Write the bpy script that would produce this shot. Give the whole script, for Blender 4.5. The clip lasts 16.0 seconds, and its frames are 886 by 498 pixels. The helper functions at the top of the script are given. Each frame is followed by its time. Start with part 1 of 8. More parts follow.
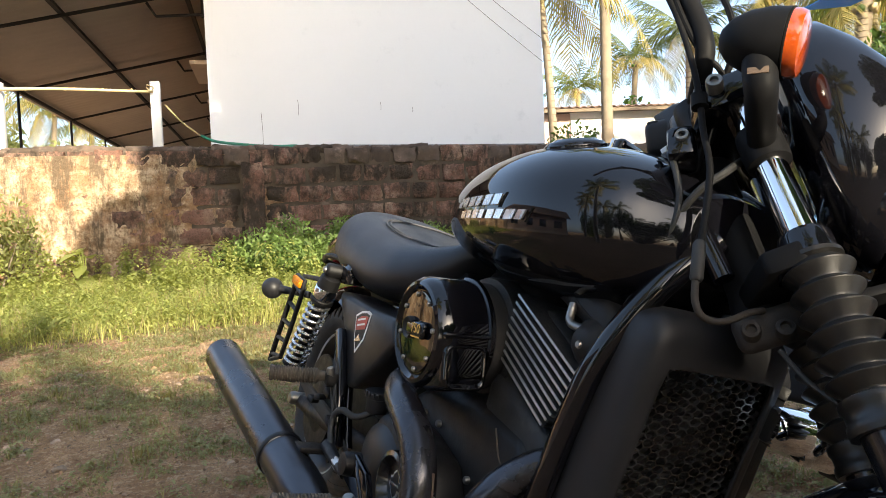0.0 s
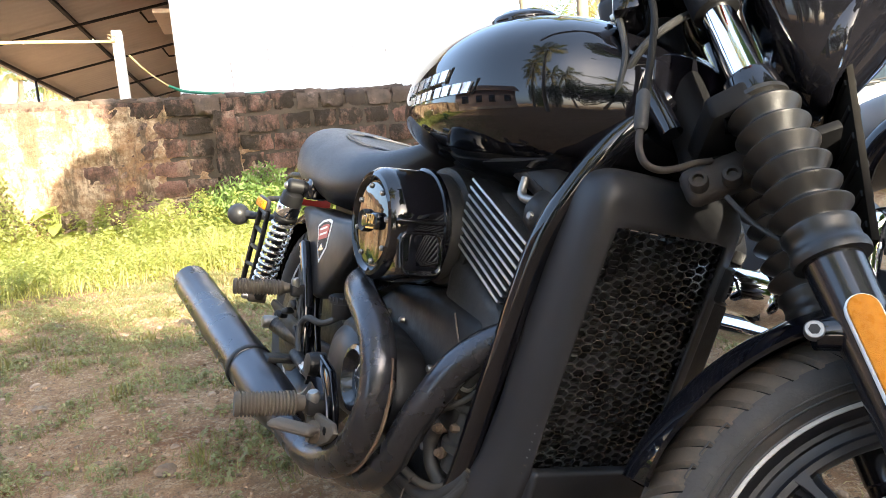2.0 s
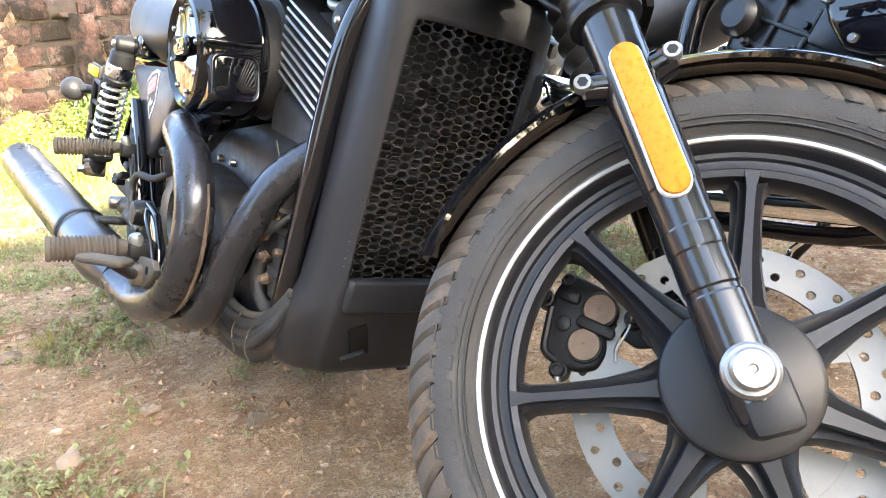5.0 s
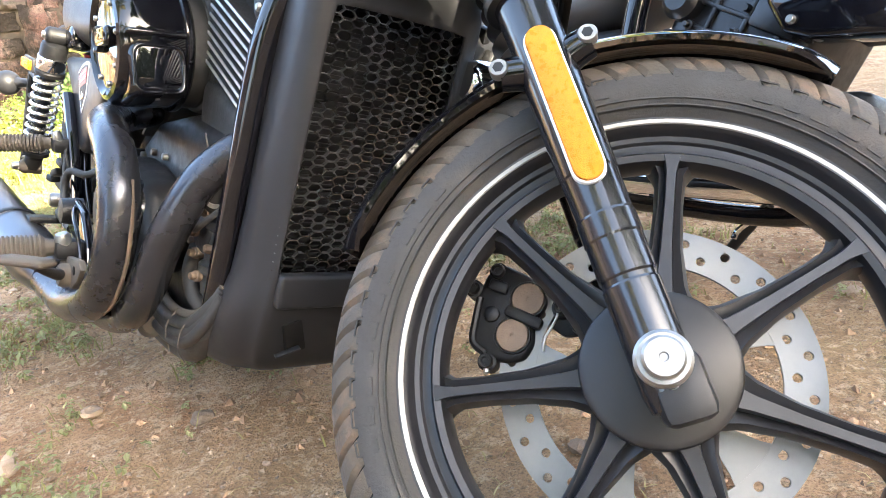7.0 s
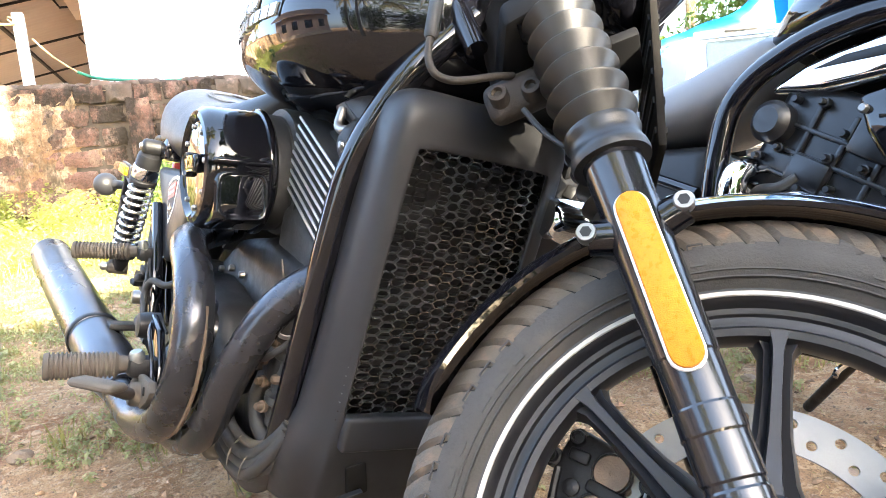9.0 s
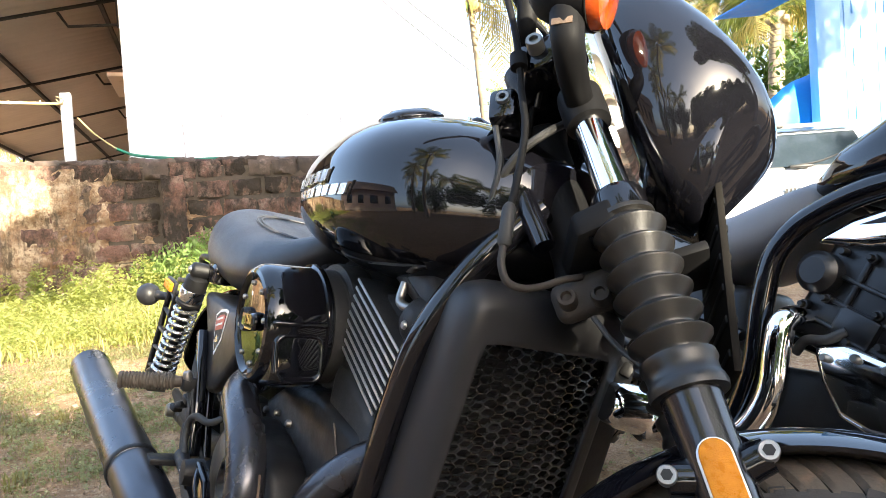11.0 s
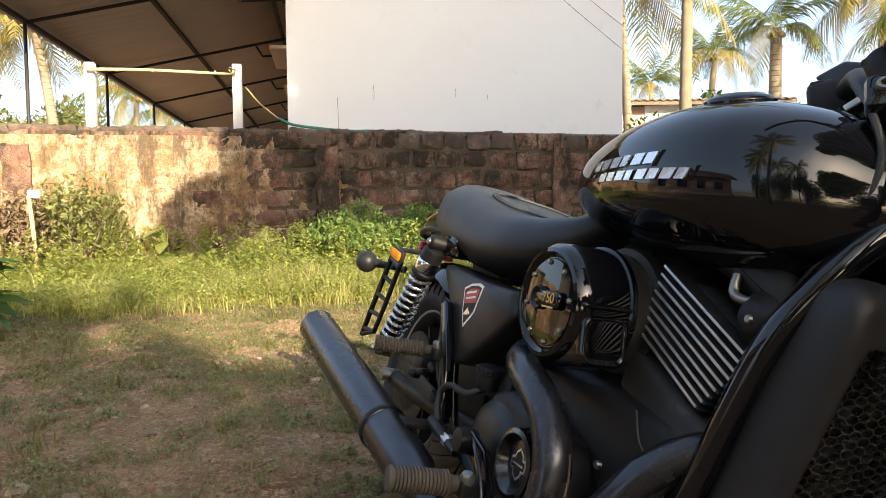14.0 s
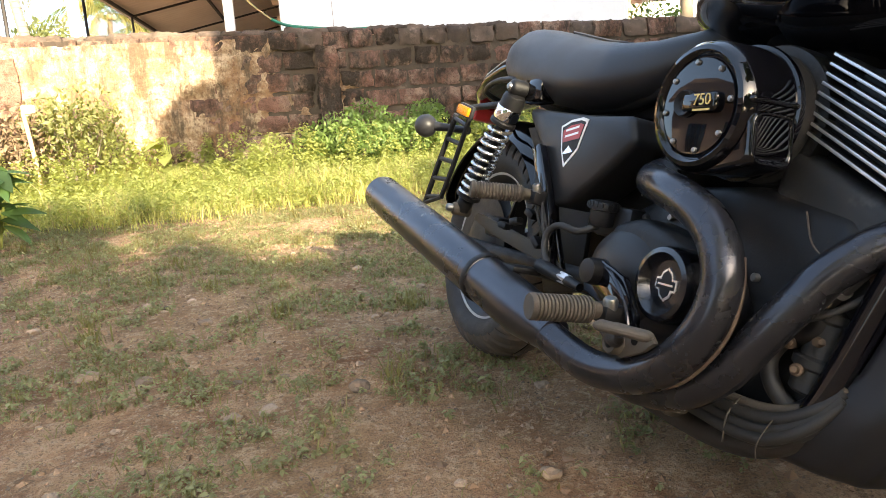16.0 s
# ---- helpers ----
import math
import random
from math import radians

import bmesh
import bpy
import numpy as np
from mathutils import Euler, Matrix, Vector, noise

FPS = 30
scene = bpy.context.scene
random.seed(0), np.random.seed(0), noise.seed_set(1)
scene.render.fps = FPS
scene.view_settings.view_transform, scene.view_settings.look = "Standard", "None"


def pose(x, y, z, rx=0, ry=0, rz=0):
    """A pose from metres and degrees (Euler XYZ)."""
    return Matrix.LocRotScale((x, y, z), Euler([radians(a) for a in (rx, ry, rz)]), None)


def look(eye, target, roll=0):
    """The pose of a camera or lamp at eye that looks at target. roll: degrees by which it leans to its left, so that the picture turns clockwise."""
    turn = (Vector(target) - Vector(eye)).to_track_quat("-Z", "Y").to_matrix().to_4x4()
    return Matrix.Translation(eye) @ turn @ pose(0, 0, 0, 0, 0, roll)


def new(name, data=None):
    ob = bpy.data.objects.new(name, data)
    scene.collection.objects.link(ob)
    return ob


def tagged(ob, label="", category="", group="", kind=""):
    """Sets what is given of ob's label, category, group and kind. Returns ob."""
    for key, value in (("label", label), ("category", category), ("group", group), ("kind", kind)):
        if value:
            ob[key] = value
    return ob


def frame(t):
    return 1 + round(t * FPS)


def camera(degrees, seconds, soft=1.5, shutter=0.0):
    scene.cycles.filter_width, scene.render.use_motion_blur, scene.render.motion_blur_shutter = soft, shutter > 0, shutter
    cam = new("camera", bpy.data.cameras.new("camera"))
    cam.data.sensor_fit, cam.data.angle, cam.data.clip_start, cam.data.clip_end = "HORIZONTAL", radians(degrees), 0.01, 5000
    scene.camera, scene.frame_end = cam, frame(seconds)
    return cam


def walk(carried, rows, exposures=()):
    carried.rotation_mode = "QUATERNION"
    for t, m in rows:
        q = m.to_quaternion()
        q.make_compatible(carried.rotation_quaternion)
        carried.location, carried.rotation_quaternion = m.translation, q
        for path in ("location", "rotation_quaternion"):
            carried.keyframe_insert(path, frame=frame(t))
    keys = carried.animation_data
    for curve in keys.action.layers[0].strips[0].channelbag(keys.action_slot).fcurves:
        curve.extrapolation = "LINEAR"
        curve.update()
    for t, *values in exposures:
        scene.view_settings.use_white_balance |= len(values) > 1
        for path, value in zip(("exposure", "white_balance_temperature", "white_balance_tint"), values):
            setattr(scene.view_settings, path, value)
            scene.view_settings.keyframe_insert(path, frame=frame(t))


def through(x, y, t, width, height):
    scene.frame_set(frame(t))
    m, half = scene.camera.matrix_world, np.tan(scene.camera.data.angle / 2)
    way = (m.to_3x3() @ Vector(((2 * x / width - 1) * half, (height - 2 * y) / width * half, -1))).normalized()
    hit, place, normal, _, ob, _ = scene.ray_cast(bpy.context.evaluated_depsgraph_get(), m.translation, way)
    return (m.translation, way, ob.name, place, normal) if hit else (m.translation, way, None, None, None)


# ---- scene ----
cam = camera(65.9, 16.0, soft=0.55)
METRES, EYE, TILT, LEAN, TURN = 1.143, 0.803, -2.5, 2.4, 0.0
ROWS = [
    (0.0, 0.0, 0.0, 0.0, 0.0, 0.0, -0.0),
    (0.5, 0.0089, 0.0074, -0.0224, -0.34, -1.07, 0.78),
    (1.0, 0.0184, 0.0165, -0.0449, -0.61, -2.81, 1.67),
    (1.5, 0.0287, 0.0188, -0.0652, -0.76, -3.76, 3.01),
    (2.0, 0.0407, 0.0146, -0.0843, -1.28, -4.24, 2.78),
    (2.5, 0.0571, 0.01, -0.1074, -2.44, -5.81, 3.03),
    (3.0, 0.0708, 0.0129, -0.1299, -3.1, -7.49, 4.11),
    (3.5, 0.084, 0.0042, -0.1541, -3.96, -8.23, 4.59),
    (4.0, 0.1022, 0.0039, -0.1785, -5.91, -9.46, 4.88),
    (4.5, 0.1157, 0.0055, -0.2015, -7.73, -10.11, 3.97),
    (5.0, 0.1306, 0.0033, -0.2138, -9.59, -11.18, 3.94),
    (7.5, 0.1838, 0.0155, -0.2164, -12.2, -12.36, 4.93),
    (8.0, 0.1915, 0.043, -0.1992, -9.64, -10.06, 4.48),
    (8.5, 0.1929, 0.0525, -0.1803, -7.72, -7.51, 4.21),
    (9.0, 0.1785, 0.0498, -0.1612, -6.14, -4.93, 3.57),
    (9.5, 0.1719, 0.0493, -0.1435, -5.85, -3.68, 3.33),
    (10.0, 0.1637, 0.0504, -0.1103, -5.68, -2.15, 2.69),
    (12.5, 0.0557, 0.0532, 0.0026, -2.14, 3.6, -0.84),
    (13.0, 0.0084, 0.0494, -0.0034, 0.22, 2.69, -1.02),
    (13.5, -0.0452, 0.0556, -0.023, 2.45, 0.77, -1.52),
    (14.0, -0.0944, 0.06, -0.0399, 5.12, -0.72, -2.06),
    (14.5, -0.1322, 0.0622, -0.0584, 5.56, -2.04, -1.73),
    (15.0, -0.1832, 0.0811, -0.0815, 4.82, -3.85, -1.1),
    (15.5, -0.2315, 0.0918, -0.1149, 4.57, -5.97, 0.74),
    (16.0, -0.2723, 0.1104, -0.1606, 4.24, -8.07, 1.0),
]

EXPOSURES = [(t, stops, kelvin, 10) for t, stops, kelvin in ((0.0, 1.70, 6400), (1.0, 2.08, 6400), (1.5, 2.51, 6250), (2.0, 2.81, 6250), (3.0, 3.4, 6250), (3.5, 3.65, 6250), (5.0, 3.95, 6250), (7.5, 3.9, 6250), (8.0, 4.0, 6250), (8.5, 4.0, 6250), (9.0, 3.95, 6250), (10.2, 3.65, 6250), (12.3, 1.54, 6450), (13.0, 1.56, 6700), (14.5, 1.75, 6800), (15.0, 1.98, 6700), (16.0, 2.42, 6700))]
walk(cam, [(t, pose(0, 0, EYE, TILT, LEAN, TURN) @ pose(METRES * x, METRES * y, METRES * z, 90 + pitch, roll, yaw)) for t, x, y, z, yaw, pitch, roll in ROWS], EXPOSURES)

# ---- world and sun ----
SUN_TO = Vector((0.432, -0.836, 0.342)).normalized()
world = bpy.data.worlds.new("sky")
scene.world = world
world.use_nodes = True
wn = world.node_tree.nodes
sky = wn.new("ShaderNodeTexSky")
sky.sky_type, sky.sun_disc = "NISHITA", False
sky.sun_elevation, sky.sun_rotation = math.asin(SUN_TO.z), math.atan2(SUN_TO.x, SUN_TO.y)
sky.dust_density, sky.air_density, sky.ozone_density = 3.5, 0.8, 0.5
wn["Background"].inputs["Strength"].default_value = 0.15
haze = wn.new("ShaderNodeHueSaturation")        # thin white haze
haze.inputs["Saturation"].default_value, haze.inputs["Value"].default_value = 1.0, 0.80
world.node_tree.links.new(sky.outputs[0], haze.inputs["Color"])
veil = wn.new("ShaderNodeMix")        # high even cloud veil over the whole sky
veil.data_type, veil.blend_type, veil.inputs[0].default_value = "RGBA", "ADD", 1.0
veil.inputs[7].default_value = (0.62, 0.84, 1.12, 1)
world.node_tree.links.new(haze.outputs[0], veil.inputs[6])
world.node_tree.links.new(veil.outputs[2], wn["Background"].inputs["Color"])
sun_data = bpy.data.lights.new("sun", "SUN")
sun_data.energy, sun_data.angle, sun_data.color = 5.0, radians(0.53), (1.0, 0.875, 0.65)
sun = new("sun", sun_data)
sun.matrix_world = look((0, 0, 30), Vector((0, 0, 30)) - SUN_TO)


# ---- materials ----
def ramp(nt, a, b, source, lo=0.35, hi=0.65):
    r = nt.nodes.new("ShaderNodeValToRGB")
    r.color_ramp.elements[0].position, r.color_ramp.elements[1].position = lo, hi
    r.color_ramp.elements[0].color, r.color_ramp.elements[1].color = (*a, 1), (*b, 1)
    nt.links.new(source, r.inputs[0])
    return r.outputs[0]


def mixed(nt, fac, a, b):
    m = nt.nodes.new("ShaderNodeMix")
    m.data_type = "RGBA"
    nt.links.new(fac, m.inputs[0])
    for k, v in ((6, a), (7, b)):
        if isinstance(v, tuple):
            m.inputs[k].default_value = (*v, 1)
        else:
            nt.links.new(v, m.inputs[k])
    return m.outputs[2]


def noisy(nt, scale, detail=4, rough=0.55, coords="Object", stretch=None):
    n = nt.nodes.new("ShaderNodeTexNoise")
    n.inputs["Scale"].default_value, n.inputs["Detail"].default_value, n.inputs["Roughness"].default_value = scale, detail, rough
    if coords == "World":
        g = nt.nodes.new("ShaderNodeNewGeometry")
        src = g.outputs["Position"]
    else:
        g = nt.nodes.new("ShaderNodeTexCoord")
        src = g.outputs[coords]
    if stretch:
        mp = nt.nodes.new("ShaderNodeMapping")
        mp.inputs["Scale"].default_value = stretch
        nt.links.new(src, mp.inputs[0])
        src = mp.outputs[0]
    nt.links.new(src, n.inputs["Vector"])
    return n.outputs["Fac"]


def material(name, a, b=None, rough=0.5, rough2=None, metal=0.0, scale=40.0, fine=300.0, bump=0.0, coat=0.0, coords="Object", spec=0.5, dust=None, dust_at=(0.5, 0.7), lo=0.35, hi=0.65, sheen=0.0):
    """Two tones mixed by coarse and fine noise, gloss that varies, fine relief, and dust in patches."""
    m = bpy.data.materials.new(name)
    m.use_nodes = True
    nt = m.node_tree
    p = nt.nodes["Principled BSDF"]
    b = b or tuple(min(1, c * 1.35 + 0.003) for c in a)
    coarse, small = noisy(nt, scale, 5, 0.6, coords), noisy(nt, fine, 3, 0.6, coords)
    col = ramp(nt, a, b, coarse, lo, hi)
    col = mixed(nt, small, col, tuple(0.5 * (x + y) for x, y in zip(a, b)))
    if dust:
        mask = ramp(nt, (0, 0, 0), (1, 1, 1), noisy(nt, scale * 0.6 + 3, 6, 0.7, coords), *dust_at)
        col = mixed(nt, mask, col, dust)
    nt.links.new(col, p.inputs["Base Color"])
    r2 = rough2 if rough2 is not None else min(1, rough * 1.3 + 0.02)
    rr = ramp(nt, (rough,) * 3, (r2,) * 3, coarse)
    nt.links.new(rr, p.inputs["Roughness"])
    p.inputs["Metallic"].default_value, p.inputs["Coat Weight"].default_value = metal, coat
    p.inputs["Specular IOR Level"].default_value = spec
    p.inputs["Sheen Weight"].default_value = sheen
    if bump:
        bp = nt.nodes.new("ShaderNodeBump")
        bp.inputs["Strength"].default_value, bp.inputs["Distance"].default_value = bump, 0.004
        nt.links.new(small, bp.inputs["Height"])
        nt.links.new(bp.outputs[0], p.inputs["Normal"])
    return m


def varied(m, amount=0.35):
    """Lets each object or island that wears the material differ a little in brightness."""
    nt = m.node_tree
    p = nt.nodes["Principled BSDF"]
    src = p.inputs["Base Color"].links[0].from_socket
    oi, ge = nt.nodes.new("ShaderNodeObjectInfo"), nt.nodes.new("ShaderNodeNewGeometry")
    ad = nt.nodes.new("ShaderNodeMath")
    ad.operation = "ADD"
    nt.links.new(oi.outputs["Random"], ad.inputs[0])
    nt.links.new(ge.outputs["Random Per Island"], ad.inputs[1])
    fr = nt.nodes.new("ShaderNodeMath")
    fr.operation = "FRACT"
    nt.links.new(ad.outputs[0], fr.inputs[0])
    mr = nt.nodes.new("ShaderNodeMapRange")
    mr.inputs["To Min"].default_value, mr.inputs["To Max"].default_value = 1 - amount, 1 + amount
    nt.links.new(fr.outputs[0], mr.inputs["Value"])
    hs = nt.nodes.new("ShaderNodeHueSaturation")
    nt.links.new(mr.outputs[0], hs.inputs["Value"])
    nt.links.new(src, hs.inputs["Color"])
    nt.links.new(hs.outputs[0], p.inputs["Base Color"])
    return m


GLOSS = material("black gloss paint", (0.003, 0.003, 0.004), (0.005, 0.005, 0.007), 0.03, 0.06, coat=1.0, fine=60, spec=0.0)
SATIN = material("black satin plastic", (0.010, 0.010, 0.011), (0.016, 0.016, 0.018), 0.40, 0.52, bump=0.04, fine=900, spec=0.32, dust=(0.04, 0.037, 0.033), dust_at=(0.68, 1.0))
PANEL = material("black matt panel", (0.011, 0.0105, 0.011), (0.016, 0.0155, 0.016), 0.36, 0.44, bump=0.02, fine=700, spec=0.3)
CLEANDARK = material("clean black engine metal", (0.006, 0.006, 0.007), (0.012, 0.012, 0.013), 0.30, 0.45, metal=0.2, bump=0.06, fine=400, dust=(0.04, 0.036, 0.03), dust_at=(0.68, 1.0))
DARK = material("dark engine metal", (0.005, 0.005, 0.006), (0.011, 0.0108, 0.011), 0.40, 0.58, metal=0.1, bump=0.12, fine=350, spec=0.32, dust=(0.06, 0.046, 0.033), dust_at=(0.62, 0.98))
WRINKLE = material("black wrinkle coat", (0.012, 0.012, 0.012), (0.024, 0.023, 0.022), 0.5, 0.62, bump=0.25, fine=1200, dust=(0.10, 0.09, 0.08), dust_at=(0.55, 0.95))
EXHAUST = material("black exhaust coat", (0.034, 0.035, 0.042), (0.054, 0.054, 0.060), 0.20, 0.30, metal=0.7, scale=14, fine=500, bump=0.02, dust=(0.10, 0.078, 0.055), dust_at=(0.66, 1.0))
MUFFLERM = material("satin black muffler", (0.060, 0.062, 0.070), (0.088, 0.090, 0.100), 0.24, 0.34, metal=0.9, scale=9, fine=500, bump=0.02, dust=(0.10, 0.08, 0.06), dust_at=(0.72, 1.0))
FORKBLACK = material("black fork enamel", (0.006, 0.006, 0.008), (0.010, 0.010, 0.012), 0.16, 0.24, spec=0.5, coat=0.25, fine=300, dust=(0.04, 0.034, 0.028), dust_at=(0.7, 1.0))
CHROME = material("chrome", (0.82, 0.82, 0.83), (0.88, 0.88, 0.88), 0.04, 0.09, metal=1.0)
ALLOY = material("brushed alloy edge", (0.52, 0.51, 0.49), (0.68, 0.67, 0.65), 0.30, 0.42, metal=0.85, fine=900, bump=0.05)
STEEL = material("disc steel", (0.15, 0.148, 0.142), (0.23, 0.226, 0.215), 0.40, 0.52, metal=0.8, fine=700, scale=25)
BOLT = material("zinc bolt", (0.20, 0.197, 0.19), (0.32, 0.31, 0.295), 0.32, 0.46, metal=0.9, fine=300, bump=0.1)
RUBBER = material("dusty black rubber", (0.012, 0.012, 0.012), (0.022, 0.021, 0.020), 0.55, 0.75, scale=20, fine=500, bump=0.12, dust=(0.07, 0.06, 0.046), dust_at=(0.58, 0.92))
GAITER = material("rubber gaiter", (0.007, 0.0065, 0.006), (0.013, 0.0118, 0.0105), 0.32, 0.48, scale=25, fine=500, bump=0.06, spec=0.45, dust=(0.065, 0.048, 0.032), dust_at=(0.56, 0.95))
TYRE = material("tyre rubber", (0.016, 0.015, 0.0145), (0.026, 0.0245, 0.023), 0.62, 0.8, scale=18, fine=400, bump=0.2, dust=(0.065, 0.048, 0.034), dust_at=(0.54, 0.95))
TREAD = material("dusty tread rubber", (0.036, 0.030, 0.024), (0.080, 0.062, 0.045), 0.75, 0.9, scale=30, fine=300, bump=0.3, dust=(0.16, 0.10, 0.06), dust_at=(0.50, 0.8))
MATTBLACK = material("matt black plastic", (0.005, 0.005, 0.0055), (0.009, 0.009, 0.0095), 0.50, 0.62, bump=0.05, fine=700, spec=0.09)
# Near-black; on the tyres it puts the grooves' shade into the colour.
GROOVE = material("near-black groove tone", (0.006, 0.0055, 0.005), (0.012, 0.011, 0.010), 0.85, 0.95, spec=0.05)
PEG = material("dusty peg rubber", (0.048, 0.040, 0.031), (0.092, 0.074, 0.056), 0.75, 0.9, scale=30, fine=600, bump=0.2)
GREYSEAT = material("grey seat vinyl", (0.10, 0.101, 0.106), (0.135, 0.136, 0.142), 0.40, 0.50, scale=8, fine=1400, bump=0.12)
LEATHER = material("black seat vinyl", (0.010, 0.010, 0.012), (0.015, 0.015, 0.017), 0.40, 0.50, scale=8, fine=1400, bump=0.12)
RIM = material("satin black rim", (0.008, 0.008, 0.010), (0.013, 0.013, 0.015), 0.32, 0.44, scale=15, fine=400, bump=0.03, spec=0.36, dust=(0.035, 0.031, 0.027), dust_at=(0.68, 1.0))
STRIPE = material("white rim stripe", (0.30, 0.295, 0.28), (0.44, 0.43, 0.41), 0.5, 0.6, scale=60)
STITCH = material("grey stitch thread", (0.03, 0.03, 0.033), (0.05, 0.05, 0.055), 0.6, 0.7)
AMBER = material("amber reflector", (0.40, 0.13, 0.002), (0.54, 0.20, 0.004), 0.25, 0.35, scale=160, fine=900, bump=0.4, spec=0.2)
AMBERDARK = material("orange lens", (0.22, 0.020, 0.003), (0.52, 0.09, 0.008), 0.08, 0.14, scale=30, fine=120, bump=0.12, coat=1.0)
WHITEP = material("white plastic", (0.75, 0.75, 0.73), (0.8, 0.8, 0.78), 0.4, 0.5)
SILVER = material("silver badge", (0.62, 0.62, 0.63), (0.75, 0.75, 0.76), 0.22, 0.3, metal=0.9)
REDP = material("red sticker", (0.33, 0.018, 0.018), (0.42, 0.03, 0.025), 0.3, 0.4)
BRONZE = material("rusty bolt", (0.070, 0.046, 0.031), (0.14, 0.098, 0.068), 0.6, 0.8, metal=0.3, fine=500, bump=0.3)
RUSTY = material("dust-caked bracket", (0.010, 0.008, 0.0065), (0.026, 0.019, 0.014), 0.65, 0.82, scale=30, fine=400, bump=0.2)
PISTON = material("rust-brown piston", (0.13, 0.088, 0.06), (0.24, 0.165, 0.115), 0.6, 0.75, metal=0.2, scale=60, fine=500, bump=0.15)
GOLD = material("gold numeral", (0.55, 0.38, 0.12), (0.68, 0.48, 0.18), 0.3, 0.4, metal=0.8)
GLASSY = material("clear lens plastic", (0.22, 0.23, 0.25), (0.46, 0.47, 0.49), 0.05, 0.12, metal=0.8, scale=35)
MESHM = material("dark steel mesh", (0.13, 0.13, 0.132), (0.28, 0.28, 0.283), 0.20, 0.34, metal=0.95)

WHITEWASH = material("whitewashed plaster", (0.78, 0.79, 0.79), (0.83, 0.835, 0.835), 0.85, 0.92, scale=0.6, fine=25, bump=0.12, coords="World", dust=(0.60, 0.615, 0.62), dust_at=(0.60, 0.95))
BROWNWALL = material("tan-stained plaster", (0.58, 0.455, 0.345), (0.72, 0.59, 0.46), 0.85, 0.92, scale=0.8, fine=30, bump=0.1, coords="World", dust=(0.36, 0.28, 0.21), dust_at=(0.56, 0.8))
TIN = material("dull tin sheet", (0.42, 0.365, 0.315), (0.58, 0.51, 0.45), 0.55, 0.7, metal=0.05, scale=1.5, fine=30, coords="World")
IRON = material("painted iron", (0.012, 0.010, 0.009), (0.03, 0.024, 0.02), 0.6, 0.75, scale=6)
POSTW = material("white concrete post", (0.70, 0.69, 0.66), (0.78, 0.77, 0.74), 0.85, 0.92, scale=8, fine=80, bump=0.15)
BAMBOO = material("dry bamboo", (0.42, 0.31, 0.15), (0.55, 0.43, 0.24), 0.55, 0.7, scale=6, fine=80)
HOSE = material("green hose", (0.015, 0.16, 0.10), (0.03, 0.22, 0.14), 0.4, 0.5)
GREYPIPE = material("grey pvc pipe", (0.16, 0.17, 0.18), (0.24, 0.25, 0.26), 0.5, 0.6)
BLUEPAINT = material("blue painted steel", (0.10, 0.27, 0.52), (0.16, 0.35, 0.60), 0.4, 0.5, scale=3, fine=60, coords="World", dust=(0.3, 0.36, 0.4), dust_at=(0.6, 0.95))
TARP = material("blue tarpaulin", (0.01, 0.20, 0.62), (0.02, 0.27, 0.72), 0.35, 0.45, scale=5, fine=60)
CARWHITE = material("white car paint", (0.72, 0.73, 0.74), (0.76, 0.77, 0.78), 0.08, 0.12, coat=1.0)
CARGLASS = material("dark car glass", (0.02, 0.03, 0.04), (0.03, 0.04, 0.05), 0.03, 0.05, spec=0.6)
ROOFTILE = material("old roof tiles", (0.10, 0.065, 0.05), (0.20, 0.13, 0.09), 0.85, 0.92, scale=4, fine=40, coords="World", bump=0.3)
PALMTRUNK = material("palm bark", (0.17, 0.135, 0.095), (0.29, 0.235, 0.165), 0.85, 0.95, scale=5, fine=40, bump=0.5)
BARK = material("tree bark", (0.11, 0.085, 0.06), (0.20, 0.16, 0.115), 0.9, 0.95, scale=6, fine=40, bump=0.5)
CLAY = material("clay house wall", (0.46, 0.33, 0.27), (0.58, 0.45, 0.38), 0.88, 0.93, scale=1.2, fine=30, coords="World")


def leafy(name, a, b, through=0.5):
    m = varied(material(name, a, b, 0.45, 0.6, scale=3, fine=40, coords="World", spec=0.35), 0.4)
    nt = m.node_tree
    p, out = nt.nodes["Principled BSDF"], nt.nodes["Material Output"]
    tr = nt.nodes.new("ShaderNodeBsdfTranslucent")
    tr.inputs[0].default_value = (b[0] * 1.5, b[1] * 1.5, b[2] * 0.8, 1)
    mx = nt.nodes.new("ShaderNodeMixShader")
    mx.inputs[0].default_value = through
    nt.links.new(p.outputs[0], mx.inputs[1])
    nt.links.new(tr.outputs[0], mx.inputs[2])
    nt.links.new(mx.outputs[0], out.inputs[0])
    return m


GRASS = leafy("grass blades", (0.28, 0.28, 0.085), (0.46, 0.44, 0.17), 0.45)
DRYGRASS = leafy("dry grass", (0.26, 0.20, 0.10), (0.40, 0.33, 0.18), 0.3)
MATGREEN = leafy("creeping weed leaves", (0.14, 0.145, 0.068), (0.28, 0.275, 0.14), 0.3)
YARDGRASS = leafy("dull yard grass", (0.125, 0.118, 0.042), (0.25, 0.215, 0.095), 0.35)
BROWNLEAF = varied(material("dead brown leaves", (0.11, 0.07, 0.04), (0.26, 0.18, 0.105), 0.8, 0.9, scale=20, fine=200), 0.4)
WEED = leafy("weed leaves", (0.16, 0.19, 0.055), (0.34, 0.355, 0.12), 0.45)
FROND = leafy("palm leaflets", (0.045, 0.075, 0.014), (0.14, 0.155, 0.038), 0.35)
FRONDDRY = leafy("yellowed palm leaflets", (0.20, 0.165, 0.05), (0.34, 0.28, 0.10), 0.4)
